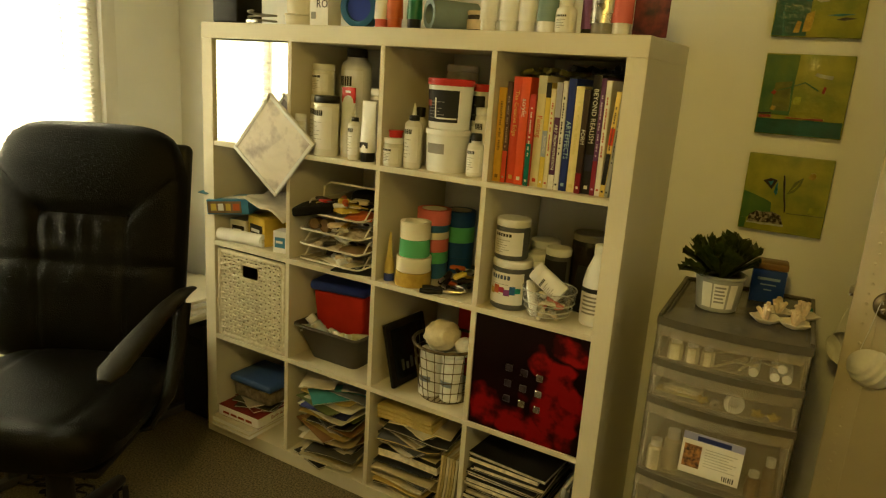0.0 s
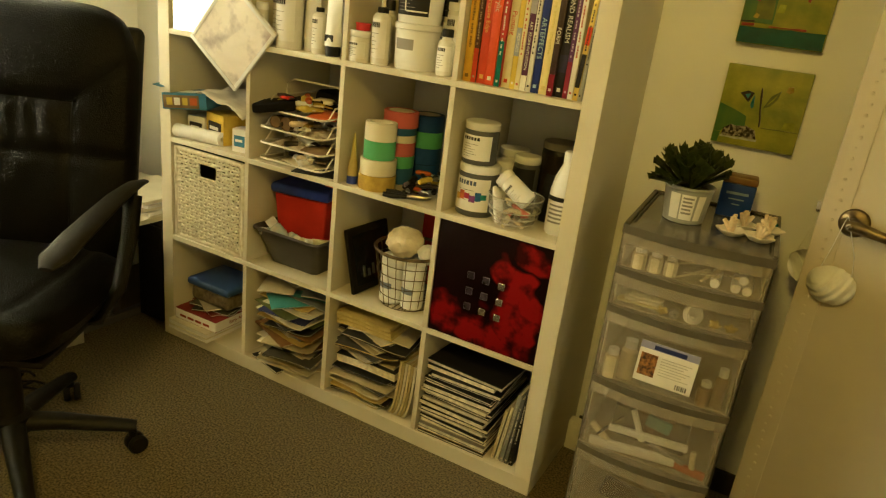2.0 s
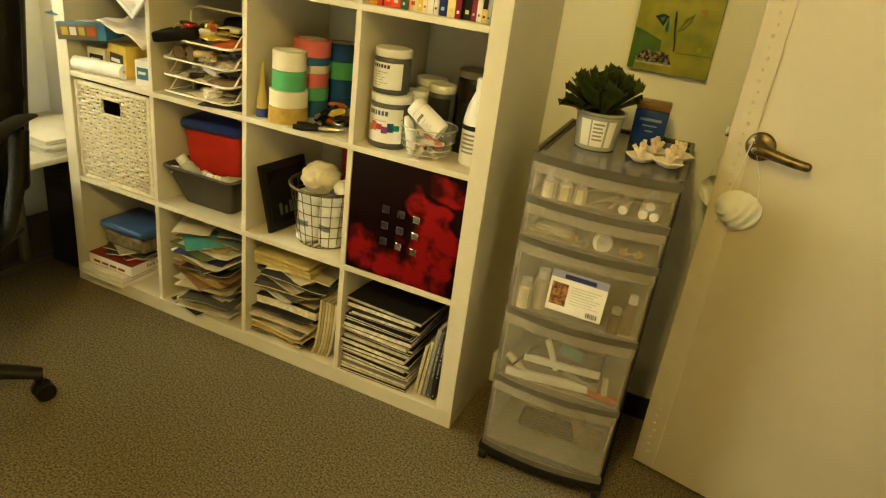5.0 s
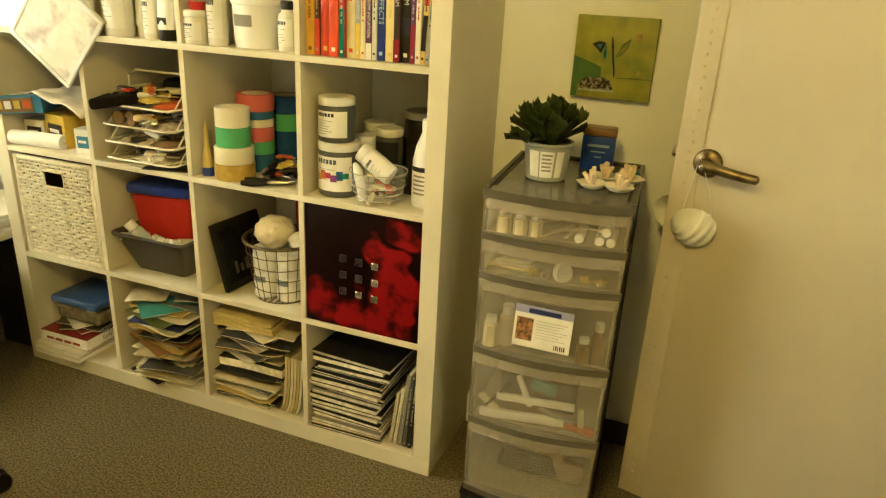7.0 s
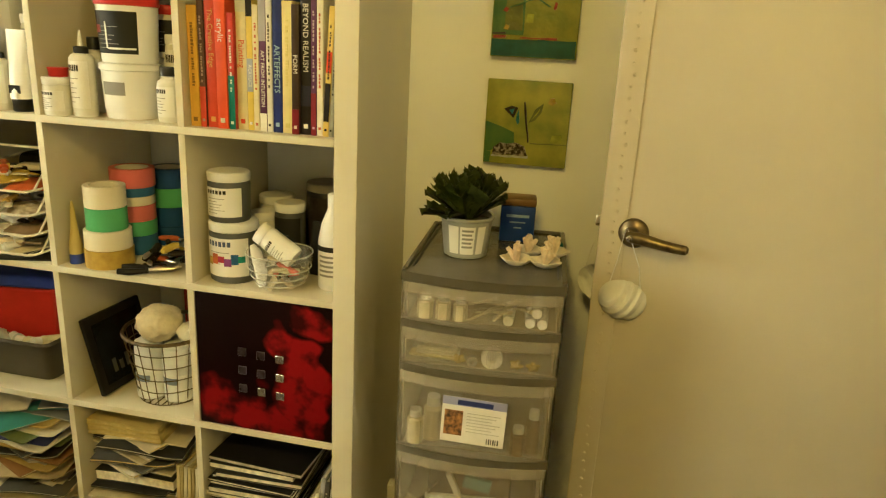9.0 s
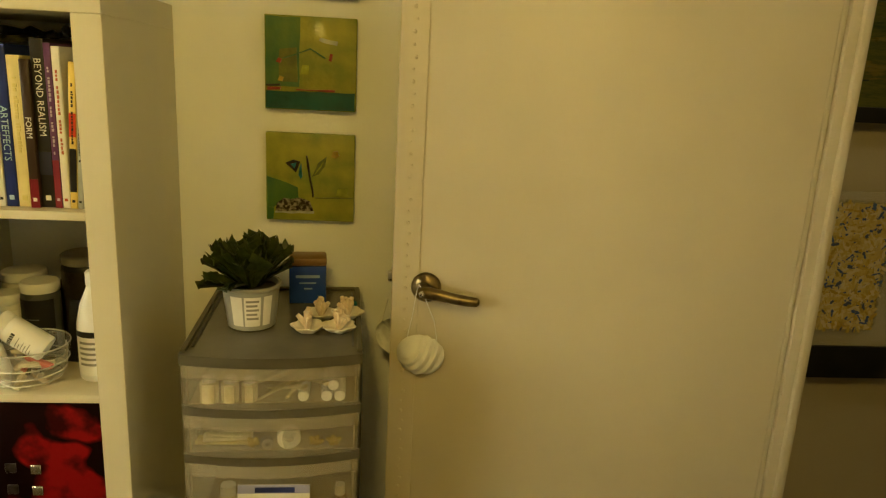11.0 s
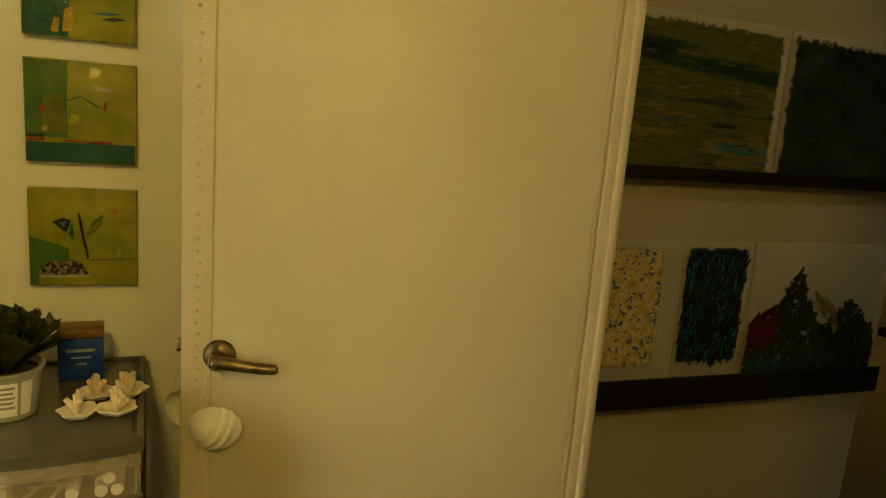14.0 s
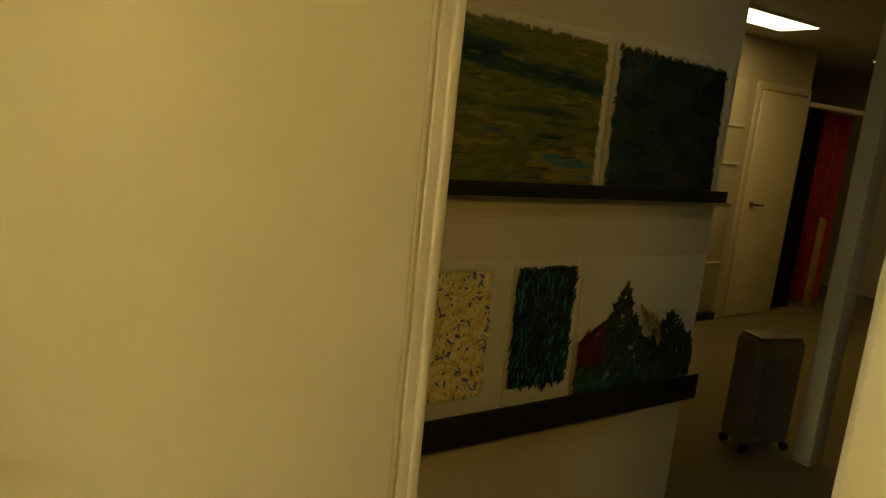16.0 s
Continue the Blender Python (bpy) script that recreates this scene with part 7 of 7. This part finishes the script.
RB = [(0.080, 0.002), (0.086, 0.037), (0.091, 0.072), (0.097, 0.107), (0.103, 0.142), (0.109, 0.176)]
for k, (r, z) in enumerate(RB):
    part("rim" if k == 5 else "hoop", tube(nbm(), ring_pts(r, z), 0.0050 if k == 5 else 0.0013, 7, True), M_DWIRE, wb)
for i in range(22):
    a = 2 * math.pi * i / 22
    part("upright_wire", tube(nbm(), [(r * math.cos(a), r * math.sin(a), z) for r, z in RB], 0.0012, 5), M_DWIRE, wb)
for i in range(7):
    x = -0.055 + i * 0.0183
    y = math.sqrt(max(0, 0.078 ** 2 - x * x))
    part("floor_wire", tube(nbm(), [(x, -y, 0.002), (x, y, 0.002)], 0.0016, 5), M_DWIRE, wb)
for k, (x, y, r, h) in enumerate(((-0.036, -0.030, 0.036, 0.150), (0.038, -0.026, 0.035, 0.146), (0.0, 0.040, 0.034, 0.15))):
    t = thing("gauze_roll", pose(0.958 + x, 0.112 + y, z0 + 0.0045), "white wrapped gauze roll standing in the basket", "roll", "rolls in the basket")
    part("roll", lathe(nbm(), [(r * 0.9, 0), (r, 0.004), (r, h * 0.48), (r * 0.95, h * 0.5), (r, h * 0.52), (r, h - 0.004), (r * 0.8, h)], 22), M_MASK, t)
    part("print_band", arc_patch(r, 0.05, 0.068, 225, 300, 0.0012), mat("blue_grey_print", (0.25, 0.30, 0.42), 0.5), t)
for x, y, z, r, material in ((-0.010, -0.02, 0.200, 0.056, mat("tan_cotton_wool", (0.74, 0.66, 0.46), 0.85, var=0.08, scale=40, bump=0.3)), (0.066, -0.006, 0.176, 0.034, M_MASK)):
    bm = nbm()
    bmesh.ops.create_icosphere(bm, subdivisions=4, radius=r)
    for v in bm.verts:
        q = noise.noise(v.co * 38) * 0.007 - 0.007 * abs(noise.noise(v.co * 70 + Vector((3, 1, 2)))) + noise.noise(v.co * 160) * 0.0012
        v.co += v.co.normalized() * q
        v.co.z *= 0.86
    solid("cotton_ball", bm, material, "large cotton wool ball in a clear bag on the basket", "cotton", group="cotton in the basket", m=pose(0.958 + x, 0.112 + y, z0 + z))
solid("red_box", box(nbm(), (-0.05, -0.03, 0), (0.05, 0.03, 0.29), 0.003), M_REDLID, "red carton at the back of the cube", "box", m=pose(x0 + 0.20, 0.30, z0, 0, 0, -6))

# row 3, cube 4: dark red picture panel with small metal squares
x0, z0 = cell(4, 3)
rp = thing("abstract_picture", pose(x0 + 0.001, 0.004, z0 + 0.0005), "square dark red abstract panel with small metal squares", "picture")


def glaze(name, spots):
    """A glazed picture: crimson clouds round the given spots (x, z, radius) on near-black."""
    m = mat(name, (0.3, 0.01, 0.01), 0.4, bump=0.05, fine=60, spec=0.1)
    nt = m.node_tree
    co, nz = nt.nodes.new("ShaderNodeTexCoord"), nt.nodes.new("ShaderNodeTexNoise")
    nz.inputs["Scale"].default_value, nz.inputs["Detail"].default_value = 15, 3
    nt.links.new(co.outputs["Object"], nz.inputs["Vector"])
    warp = nt.nodes.new("ShaderNodeTexNoise")
    warp.inputs["Scale"].default_value, warp.inputs["Detail"].default_value = 9, 2
    nt.links.new(co.outputs["Object"], warp.inputs["Vector"])
    wv = nt.nodes.new("ShaderNodeVectorMath")
    wv.operation = "MULTIPLY_ADD"
    wv.inputs[1].default_value, wv.inputs[2].default_value = (0.17, 0.0, 0.17), (-0.085, 0.0, -0.085)
    nt.links.new(warp.outputs["Color"], wv.inputs[0])
    ad = nt.nodes.new("ShaderNodeVectorMath")
    nt.links.new(co.outputs["Object"], ad.inputs[0])
    nt.links.new(wv.outputs[0], ad.inputs[1])
    total = None
    for x, z, r in spots:
        d = nt.nodes.new("ShaderNodeVectorMath")
        d.operation = "DISTANCE"
        d.inputs[1].default_value = (x, 0.0, z)
        nt.links.new(ad.outputs[0], d.inputs[0])
        mr = nt.nodes.new("ShaderNodeMapRange")
        mr.inputs[1].default_value, mr.inputs[2].default_value, mr.inputs[3].default_value, mr.inputs[4].default_value = r * 1.08, r * 0.72, 0.0, 1.0
        nt.links.new(d.outputs["Value"], mr.inputs[0])
        if total is None:
            total = mr.outputs[0]
        else:
            mx = nt.nodes.new("ShaderNodeMath")
            mx.operation = "MAXIMUM"
            nt.links.new(total, mx.inputs[0])
            nt.links.new(mr.outputs[0], mx.inputs[1])
            total = mx.outputs[0]
    mu = nt.nodes.new("ShaderNodeMath")
    mu.operation = "MULTIPLY"
    st = nt.nodes.new("ShaderNodeMapRange")
    st.inputs[1].default_value, st.inputs[2].default_value, st.inputs[3].default_value, st.inputs[4].default_value = 0.38, 0.62, 0.22, 1.15
    nt.links.new(nz.outputs["Fac"], st.inputs[0])
    nt.links.new(total, mu.inputs[0])
    nt.links.new(st.outputs[0], mu.inputs[1])
    ramp = nt.nodes.new("ShaderNodeValToRGB")
    els = ramp.color_ramp.elements
    els[0].color, els[1].color = (0.006, 0.0012, 0.0012, 1), (0.22, 0.005, 0.004, 1)
    els[0].position, els[1].position = 0.12, 0.85
    e = els.new(0.45)
    e.color = (0.085, 0.003, 0.003, 1)
    nt.links.new(mu.outputs[0], ramp.inputs[0])
    nt.links.new(ramp.outputs[0], nt.nodes["Principled BSDF"].inputs["Base Color"])
    return m


part("panel", box(nbm(), (0, 0, 0), (0.333, 0.02, 0.333), 0.002, 2), glaze("crimson_glaze", ((0.265, 0.13, 0.085), (0.205, 0.235, 0.05), (0.30, 0.30, 0.05), (0.255, 0.21, 0.05), (0.055, 0.065, 0.07), (0.13, 0.055, 0.065), (0.205, 0.03, 0.055), (0.29, 0.045, 0.05))), rp)


M_TILE = mat("silver_tile", (0.66, 0.64, 0.60), 0.15, metal=0.9, var=0.2, scale=60)
M_TILED = mat("dull_tile", (0.06, 0.05, 0.055), 0.3, metal=0.4, var=0.3, scale=60)
for i in range(3):
    for j in range(3):
        bright = (i, j) in ((2, 0), (2, 1), (1, 0), (2, 2))
        part("metal_square", box(nbm(), (0.105 + i * 0.046, -0.005, 0.098 + j * 0.046 - i * 0.003), (0.125 + i * 0.046, -0.0006, 0.118 + j * 0.046 - i * 0.003), 0.0012, 1), M_TILE if bright else M_TILED, rp)

# row 4, cube 1: books and a snap-lid box
x0, z0 = cell(1, 4)


def flat_book(x, y, z, w, d, th, a, col, label, group, tilt=0.0, page=None, name="book"):
    t = thing(name, pose(x, y, z, 0, tilt, a), label, "magazine" if name == "magazine" else "book", group)
    c = bookmat(col)
    bm = nbm()
    e = min(0.0016, th * 0.22)
    if name == "magazine":
        rb = random.Random(int(abs(x * 7919 + z * 104729)))
        amp, ph, n = rb.uniform(0.001, 0.0045), rb.uniform(-0.7, 0.7), 10
        curl = rb.uniform(0.006, 0.020) if rb.random() < 0.4 else 0.0
        xs = [-w / 2 + w * i / n for i in range(n + 1)]
        zs = [amp * math.sin(math.pi * (i / n * 1.5) + ph) + curl * max(0, i / n - 0.7) ** 2 * 9 for i in range(n + 1)]

        def layer(bm, lo, hi, cut):
            return slab(bm, [(q * (1 - cut), v + lo) for q, v in zip(xs, zs)] + [(q * (1 - cut), v + hi) for q, v in zip(xs[::-1], zs[::-1])], -d / 2 + cut * d, d / 2 - cut * d, axis="y")

        layer(bm, 0, e, 0)
        part("cover", layer(bm, th - e, th, 0), c, t)
        part("page_block", layer(nbm(), e, th - e, 0.008), page or M_PAPER, t)
        return t
    box(bm, (-w / 2, -d / 2, 0), (w / 2, d / 2, e))
    box(bm, (-w / 2, -d / 2, th - e), (w / 2, d / 2, th))
    part("cover", bm, c, t)
    part("page_block", box(nbm(), (-w / 2 + 0.001, -d / 2 + 0.0015, e), (w / 2 - 0.001, d / 2 - 0.002, th - e)), page or M_PAPER, t)
    return t


flat_book(0.152, 0.105, z0 + 0.0003, 0.195, 0.27, 0.016, 0, (0.72, 0.66, 0.48), "cream large-format book lying flat", "books in the bottom cube")
flat_book(0.152, 0.107, z0 + 0.0166, 0.195, 0.27, 0.018, -1, (0.70, 0.65, 0.50), "cream book lying flat on another", "books in the bottom cube")
t = flat_book(0.160, 0.130, z0 + 0.0350, 0.20, 0.262, 0.040, 1, (0.24, 0.02, 0.018), "dark red boxed book lying flat", "books in the bottom cube")
part("side_panel", box(nbm(), (0.0995, -0.128, 0.002), (0.1008, 0.128, 0.038)), M_PAPER, t)
part("front_panel", box(nbm(), (-0.098, -0.1325, 0.002), (0.098, -0.1305, 0.033)), M_PAPER, t)
lettering("title", "Early Art", 0.020, M_REDP, t, pose(0.1012, -0.03, 0.02, 90, 0, 90))
for q in range(4):
    part("text_bar", box(nbm(), (-0.075 + q * 0.038, -0.1335, 0.012), (-0.045 + q * 0.038, -0.1326, 0.021)), M_REDP, t)
for k, cc in enumerate(((0.05, 0.05, 0.05), (0.24, 0.05, 0.04), (0.08, 0.08, 0.05), (0.45, 0.40, 0.30))):
    flat_book(0.170 + 0.01 * (k % 2), 0.130, z0 + 0.0755 + k * 0.0064, 0.165, 0.19, 0.006, (22, -19, 9, -28)[k], cc, "thin magazine lying on the books", "books in the bottom cube", name="magazine")
sb = thing("snap_lid_box", pose(0.180, 0.125, z0 + 0.1012), "clear plastic box of beads with a blue lid", "box")
M_CLOUD = mat("cloudy_tub", (0.22, 0.18, 0.10), 0.3, col2=(0.09, 0.07, 0.04), scale=50, bump=0.05)
part("body", box(nbm(), (-0.095, -0.080, 0), (0.095, 0.080, 0.060), 0.018, 3), M_CLOUD, sb)
part("lid", box(nbm(), (-0.104, -0.090, 0.0605), (0.104, 0.090, 0.088), 0.012, 3), mat("mid_blue_lid", (0.045, 0.10, 0.30), 0.35, var=0.06), sb, "blue snap lid")

# row 4, cubes 2 and 3: heaps of magazines
MAGC = [(0.78, 0.73, 0.58), (0.66, 0.58, 0.36), (0.03, 0.03, 0.03), (0.80, 0.76, 0.62), (0.50, 0.36, 0.08), (0.78, 0.74, 0.62), (0.10, 0.10, 0.10), (0.58, 0.50, 0.30), (0.16, 0.20, 0.06), (0.74, 0.68, 0.50), (0.30, 0.16, 0.05), (0.05, 0.06, 0.26), (0.04, 0.03, 0.03)]
rm = random.Random(9)
M_PAGES = mat("magazine_pages", (0.86, 0.81, 0.66), 0.65, var=0.16, scale=50, bump=0.1, fine=400, rand=0.3)
M_YPAGES = mat("yellowed_pages", (0.76, 0.62, 0.24), 0.65, var=0.16, scale=50, bump=0.1, fine=400, rand=0.2)
x0, z0 = cell(2, 4)
z = z0 + 0.0008
k = 0
while z < z0 + 0.225:
    th = rm.uniform(0.0022, 0.0062)
    w, d = rm.uniform(0.175, 0.215), rm.uniform(0.24, 0.28)
    a = rm.uniform(-24, 16)
    ti = 3.0 + 2.2 * math.sin(k * 0.8)
    flat_book(x0 + 0.155 + 0.02 * math.sin(k * 1.3), 0.150 + rm.uniform(-0.035, 0.03), z + 0.012, w, d, th, a, MAGC[(0, 3, 2, 5, 12, 9, 6, 4, 3, 12, 8, 7, 11, 10)[rm.randrange(14)]], "loosely stacked art magazine with worn edges", "magazine heap", tilt=ti, page=M_PAGES if k % 4 else M_YPAGES, name="magazine")
    z += th + 0.0030
    k += 1
for (dx, dy, a, ti, w, cc, lab) in ((0.215, 0.16, 12, 10, 0.18, (0.22, 0.26, 0.32), "grey-blue brochure sloping on the heap"), (0.180, 0.070, -36, 12, 0.085, (0.07, 0.30, 0.34), "teal covered brochure on the heap"), (0.135, 0.105, -40, 10, 0.05, (0.66, 0.58, 0.38), "cream folded leaflet on the heap"), (0.200, 0.165, 30, 9, 0.12, (0.30, 0.34, 0.38), "slate grey leaflet on the heap"), (0.075, 0.10, 28, -4, 0.12, (0.72, 0.66, 0.50), "cream booklet on the heap"), (0.125, 0.19, -14, 4, 0.12, (0.70, 0.66, 0.54), "white booklet lying on the heap")):
    flat_book(x0 + dx, dy, z + 0.014, w, 0.21, 0.004, a, cc, lab, "booklets on the heap", tilt=ti, page=M_PAGES, name="magazine")
    z += 0.0075
flat_book(x0 + 0.105, 0.032, z0 + 0.0004, 0.15, 0.075, 0.007, -14, (0.02, 0.02, 0.024), "dark booklet poking out beneath the heap", "booklets on the heap", page=M_PAGES, name="magazine")
x0, z0 = cell(3, 4)
z = z0 + 0.0008
k = 0
while z < z0 + 0.245:
    th = rm.uniform(0.003, 0.0085) if k != 13 else 0.030
    w, d = rm.uniform(0.205, 0.22), rm.uniform(0.26, 0.28)
    a = rm.uniform(-9, 10) if z < z0 + 0.15 else rm.uniform(-24, 22)
    flat_book(x0 + 0.122 + rm.uniform(-0.008, 0.008) + (0.03 if z > z0 + 0.22 else 0), 0.160 + rm.uniform(-0.02, 0.02), z, w, d, th, a, MAGC[(0, 3, 1, 5, 6, 9, 2, 4, 3, 12, 8, 7)[rm.randrange(12)]], "stacked art magazine in the cube shelf", "magazine stack", tilt=(rm.uniform(-0.6, 0.8) if z < z0 + 0.15 else rm.uniform(-4, 6)), page=M_PAGES if k % 3 else M_YPAGES, name="magazine")
    z += th + 0.0026
    k += 1
for q in range(3):
    flat_book(x0 + 0.110, 0.150, z, 0.20, 0.25, 0.0125, 4 - q, (0.56, 0.44, 0.12), "yellow-edged magazine bundle in the cube shelf", "magazine stack", page=mat("yellow_pages", (0.60, 0.48, 0.16), 0.6, var=0.12, scale=60) if q == 0 else bpy.data.materials["yellow_pages"], name="magazine")
    z += 0.013
for q in range(6):
    t = thing("magazine", pose(x0 + 0.262 + q * 0.0105, 0.03, z0 + 0.003, 0, 0, 0), "yellow-spined magazine curving upright beside the stack", "magazine", "upright magazines")
    bm = nbm()
    a, b2 = [], []
    for i in range(9):
        u = i / 8
        xx = 0.035 * u ** 0.6 * (1 - 0.3 * u) - 0.028
        a.append((xx, 0.19 * u))
        b2.append((xx + 0.0085, 0.19 * u))
    m2 = Matrix(((1, 0, 0, 0), (0, 0, 1, 0), (0, 1, 0, 0), (0, 0, 0, 1)))
    slab(bm, a + b2[::-1], 0.0, 0.25, m2)
    part("body", bm, (bookmat((0.60, 0.52, 0.26)), bookmat((0.44, 0.36, 0.14)), bookmat((0.62, 0.58, 0.42)))[q % 3], t)

# row 4, cube 4: black sketchbooks
x0, z0 = cell(4, 4)
z = z0 + 0.0005
rk = random.Random(77)
for k in range(19):
    th = (0.008, 0.010, 0.013, 0.016, 0.011)[k % 5]
    black = k not in (1, 2, 3, 5, 6, 9, 12)
    a = rk.uniform(-2.5, 2.5)
    flat_book(x0 + 0.115 + rk.uniform(-0.006, 0.008) + (0.02 if k == 17 else 0), 0.157 + rk.uniform(-0.008, 0.008), z, 0.222, 0.285, th, a, (0.012, 0.011, 0.012) if black else ((0.50, 0.46, 0.36), (0.40, 0.27, 0.10), (0.26, 0.24, 0.22))[k % 3], "black hardbound sketchbook lying in the stack" if black else "pale sketchbook lying in the stack", "stacked sketchbooks", page=M_PAGES)
    z += th + 0.0005
t = flat_book(x0 + 0.135, 0.165, z, 0.25, 0.29, 0.012, -3, (0.012, 0.011, 0.012), "wide black sketchbook on top of the stack", "stacked sketchbooks", page=M_PAGES)
xx = x0 + 0.246
for th, h, c, lab, tl in ((0.010, 0.17, (0.62, 0.58, 0.42), "pale upright notebook in the cube shelf", 7), (0.010, 0.19, (0.66, 0.62, 0.48), "cream upright notebook in the cube shelf", 7), (0.012, 0.235, (0.30, 0.31, 0.32), "grey upright sketchbook standing on the shelf", 6), (0.011, 0.225, (0.10, 0.11, 0.12), "dark grey upright sketchbook standing on the shelf", 5), (0.012, 0.24, (0.015, 0.014, 0.015), "black upright sketchbook standing on the shelf", 4)):
    upright_book(xx, 0.03, z0 + 0.0015, th, h, 0.23, c, lab, "", (0.5, 0.48, 0.42), 0.01, 0.5, tl, (), "upright sketchbooks")
    xx += th + 0.0035

# ---- on top of the shelf ----
TZ = SH + 0.0003
solid("black_speaker", box(nbm(), (-0.05, -0.06, 0), (0.06, 0.06, 0.16), 0.008, 3), M_BLACK, "small black loudspeaker box on the shelf top", "speaker", m=pose(0.075, 0.085, TZ, 0, 0, 4))
sh = thing("coiled_strap", pose(0.215, 0.06, TZ), "coiled grey strap with metal buckles", "strap")
part("coil", tube(nbm(), [Vector((0.05 * math.cos(q) * (1 + 0.1 * math.sin(3 * q)), 0.03 * math.sin(q), 0.010 + 0.0028 * q)) for q in [i * 0.35 for i in range(32)]], 0.007, 7, flat=0.5), M_GREY, sh)
part("buckle", box(nbm(), (-0.03, -0.04, 0.0), (0.02, -0.02, 0.012), 0.003), M_STEEL, sh)
for k, (r, h) in enumerate(((0.052, 0.035), (0.048, 0.05))):
    container("tub", pose(0.365, 0.085, TZ + 0.0355 * k), r, h, "round cream plastic tin on the shelf top", body=M_CREAM, cap=M_CREAM, group="tins on the shelf top", bars=0, head=False, print_mat=M_CREAM)
t = thing("printed_carton", pose(0.478, 0.035, TZ, 0, 0, 0), "white carton with black lettering", "box")
part("body", box(nbm(), (-0.036, 0, 0), (0.036, 0.06, 0.16), 0.001, 1), M_PAPER, t)
lettering("print", "RO", 0.032, M_INK, t, pose(0.012, -0.0006, 0.062, 90))
part("text_bar", box(nbm(), (-0.03, -0.0008, 0.02), (-0.012, 0, 0.04)), M_GREYINK, t)
bt = thing("blue_tape_roll", pose(0.600, 0.085, TZ + 0.058, 90, 0, 12), "large blue masking tape roll standing on edge", "tape")
part("tape", lathe(nbm(), [(0.040, -0.025), (0.058, -0.025), (0.058, 0.025), (0.040, 0.025), (0.040, -0.025)], 36), M_BLUT, bt)
part("plug", lathe(nbm(), [(0.0, -0.015), (0.039, -0.015), (0.039, 0.015), (0.0, 0.015)], 30), M_BLUE, bt)
for x, r, h, body, cap, lab in ((0.745, 0.024, 0.17, M_ORANGE, M_ORANGE, "orange paint tube standing on its cap"), (0.812, 0.022, 0.16, mat("green_tube", (0.02, 0.16, 0.06), 0.4), M_BLACKLID, "green paint tube standing on its cap"), (0.700, 0.022, 0.15, M_WHITE, M_PINKT, "white paint tube standing on its cap"),
                                (1.045, 0.024, 0.17, M_WHITE, M_WHITE, "white paint tube standing on its cap"), (1.105, 0.026, 0.17, M_WHITE, M_WHITE, "white paint tube standing on its cap"), (1.155, 0.024, 0.16, M_WHITE, M_WHITE, "white paint tube standing on its cap"), (1.210, 0.027, 0.17, mat("grey_green_tube", (0.20, 0.30, 0.28), 0.35, var=0.1), M_WHITE, "grey-green paint tube standing on its cap"), (1.400, 0.025, 0.17, M_PINKT, M_WHITE, "red paint tube standing on its white cap"), (1.355, 0.032, 0.16, M_STEEL, M_GREY, "silver foil paint tube standing on its cap")):
    container("tube", pose(x, 0.05, TZ), r, h, lab, body=body, cap=cap, group="tubes on the shelf top")
pp = thing("cardboard_tube", pose(0.915, 0.10, TZ + 0.040, 90, 0, -34), "grey-blue cardboard tube lying on its side", "tube")
part("tube", lathe(nbm(), [(0.026, -0.06), (0.040, -0.06), (0.040, 0.08), (0.026, 0.08), (0.026, -0.06)], 32), mat("grey_blue_card", (0.24, 0.32, 0.36), 0.6, var=0.08), pp)
container("jar", pose(0.985, 0.10, TZ), 0.028, 0.055, "small glass jar with dark contents", body=M_DARKP, cap=M_CORAL, group="bottles on the shelf top", bars=0, head=False, print_mat=M_CORAL)
container("bottle", pose(1.262, 0.045, TZ), 0.026, 0.082, "small white medicine bottle in the cube shelf", body=M_WHITE, group="bottles on the shelf top")
container("bottle", pose(1.318, 0.07, TZ), 0.024, 0.13, "dark bottle with violet label", body=M_BLACKLID, cap=M_BLACKLID, print_mat=mat("violet_print", (0.22, 0.08, 0.25), 0.5), group="bottles on the shelf top", bars=0, head=False)
solid("dark_postcard", box(nbm(), (-0.04, 0, 0), (0.04, 0.004, 0.16), 0.0008), mat("dark_floral_print", (0.22, 0.04, 0.06), 0.45, col2=(0.03, 0.01, 0.04), scale=26), "dark red patterned card leaning on the shelf top", "card", m=pose(1.462, 0.07, TZ, -4, 0, 10))
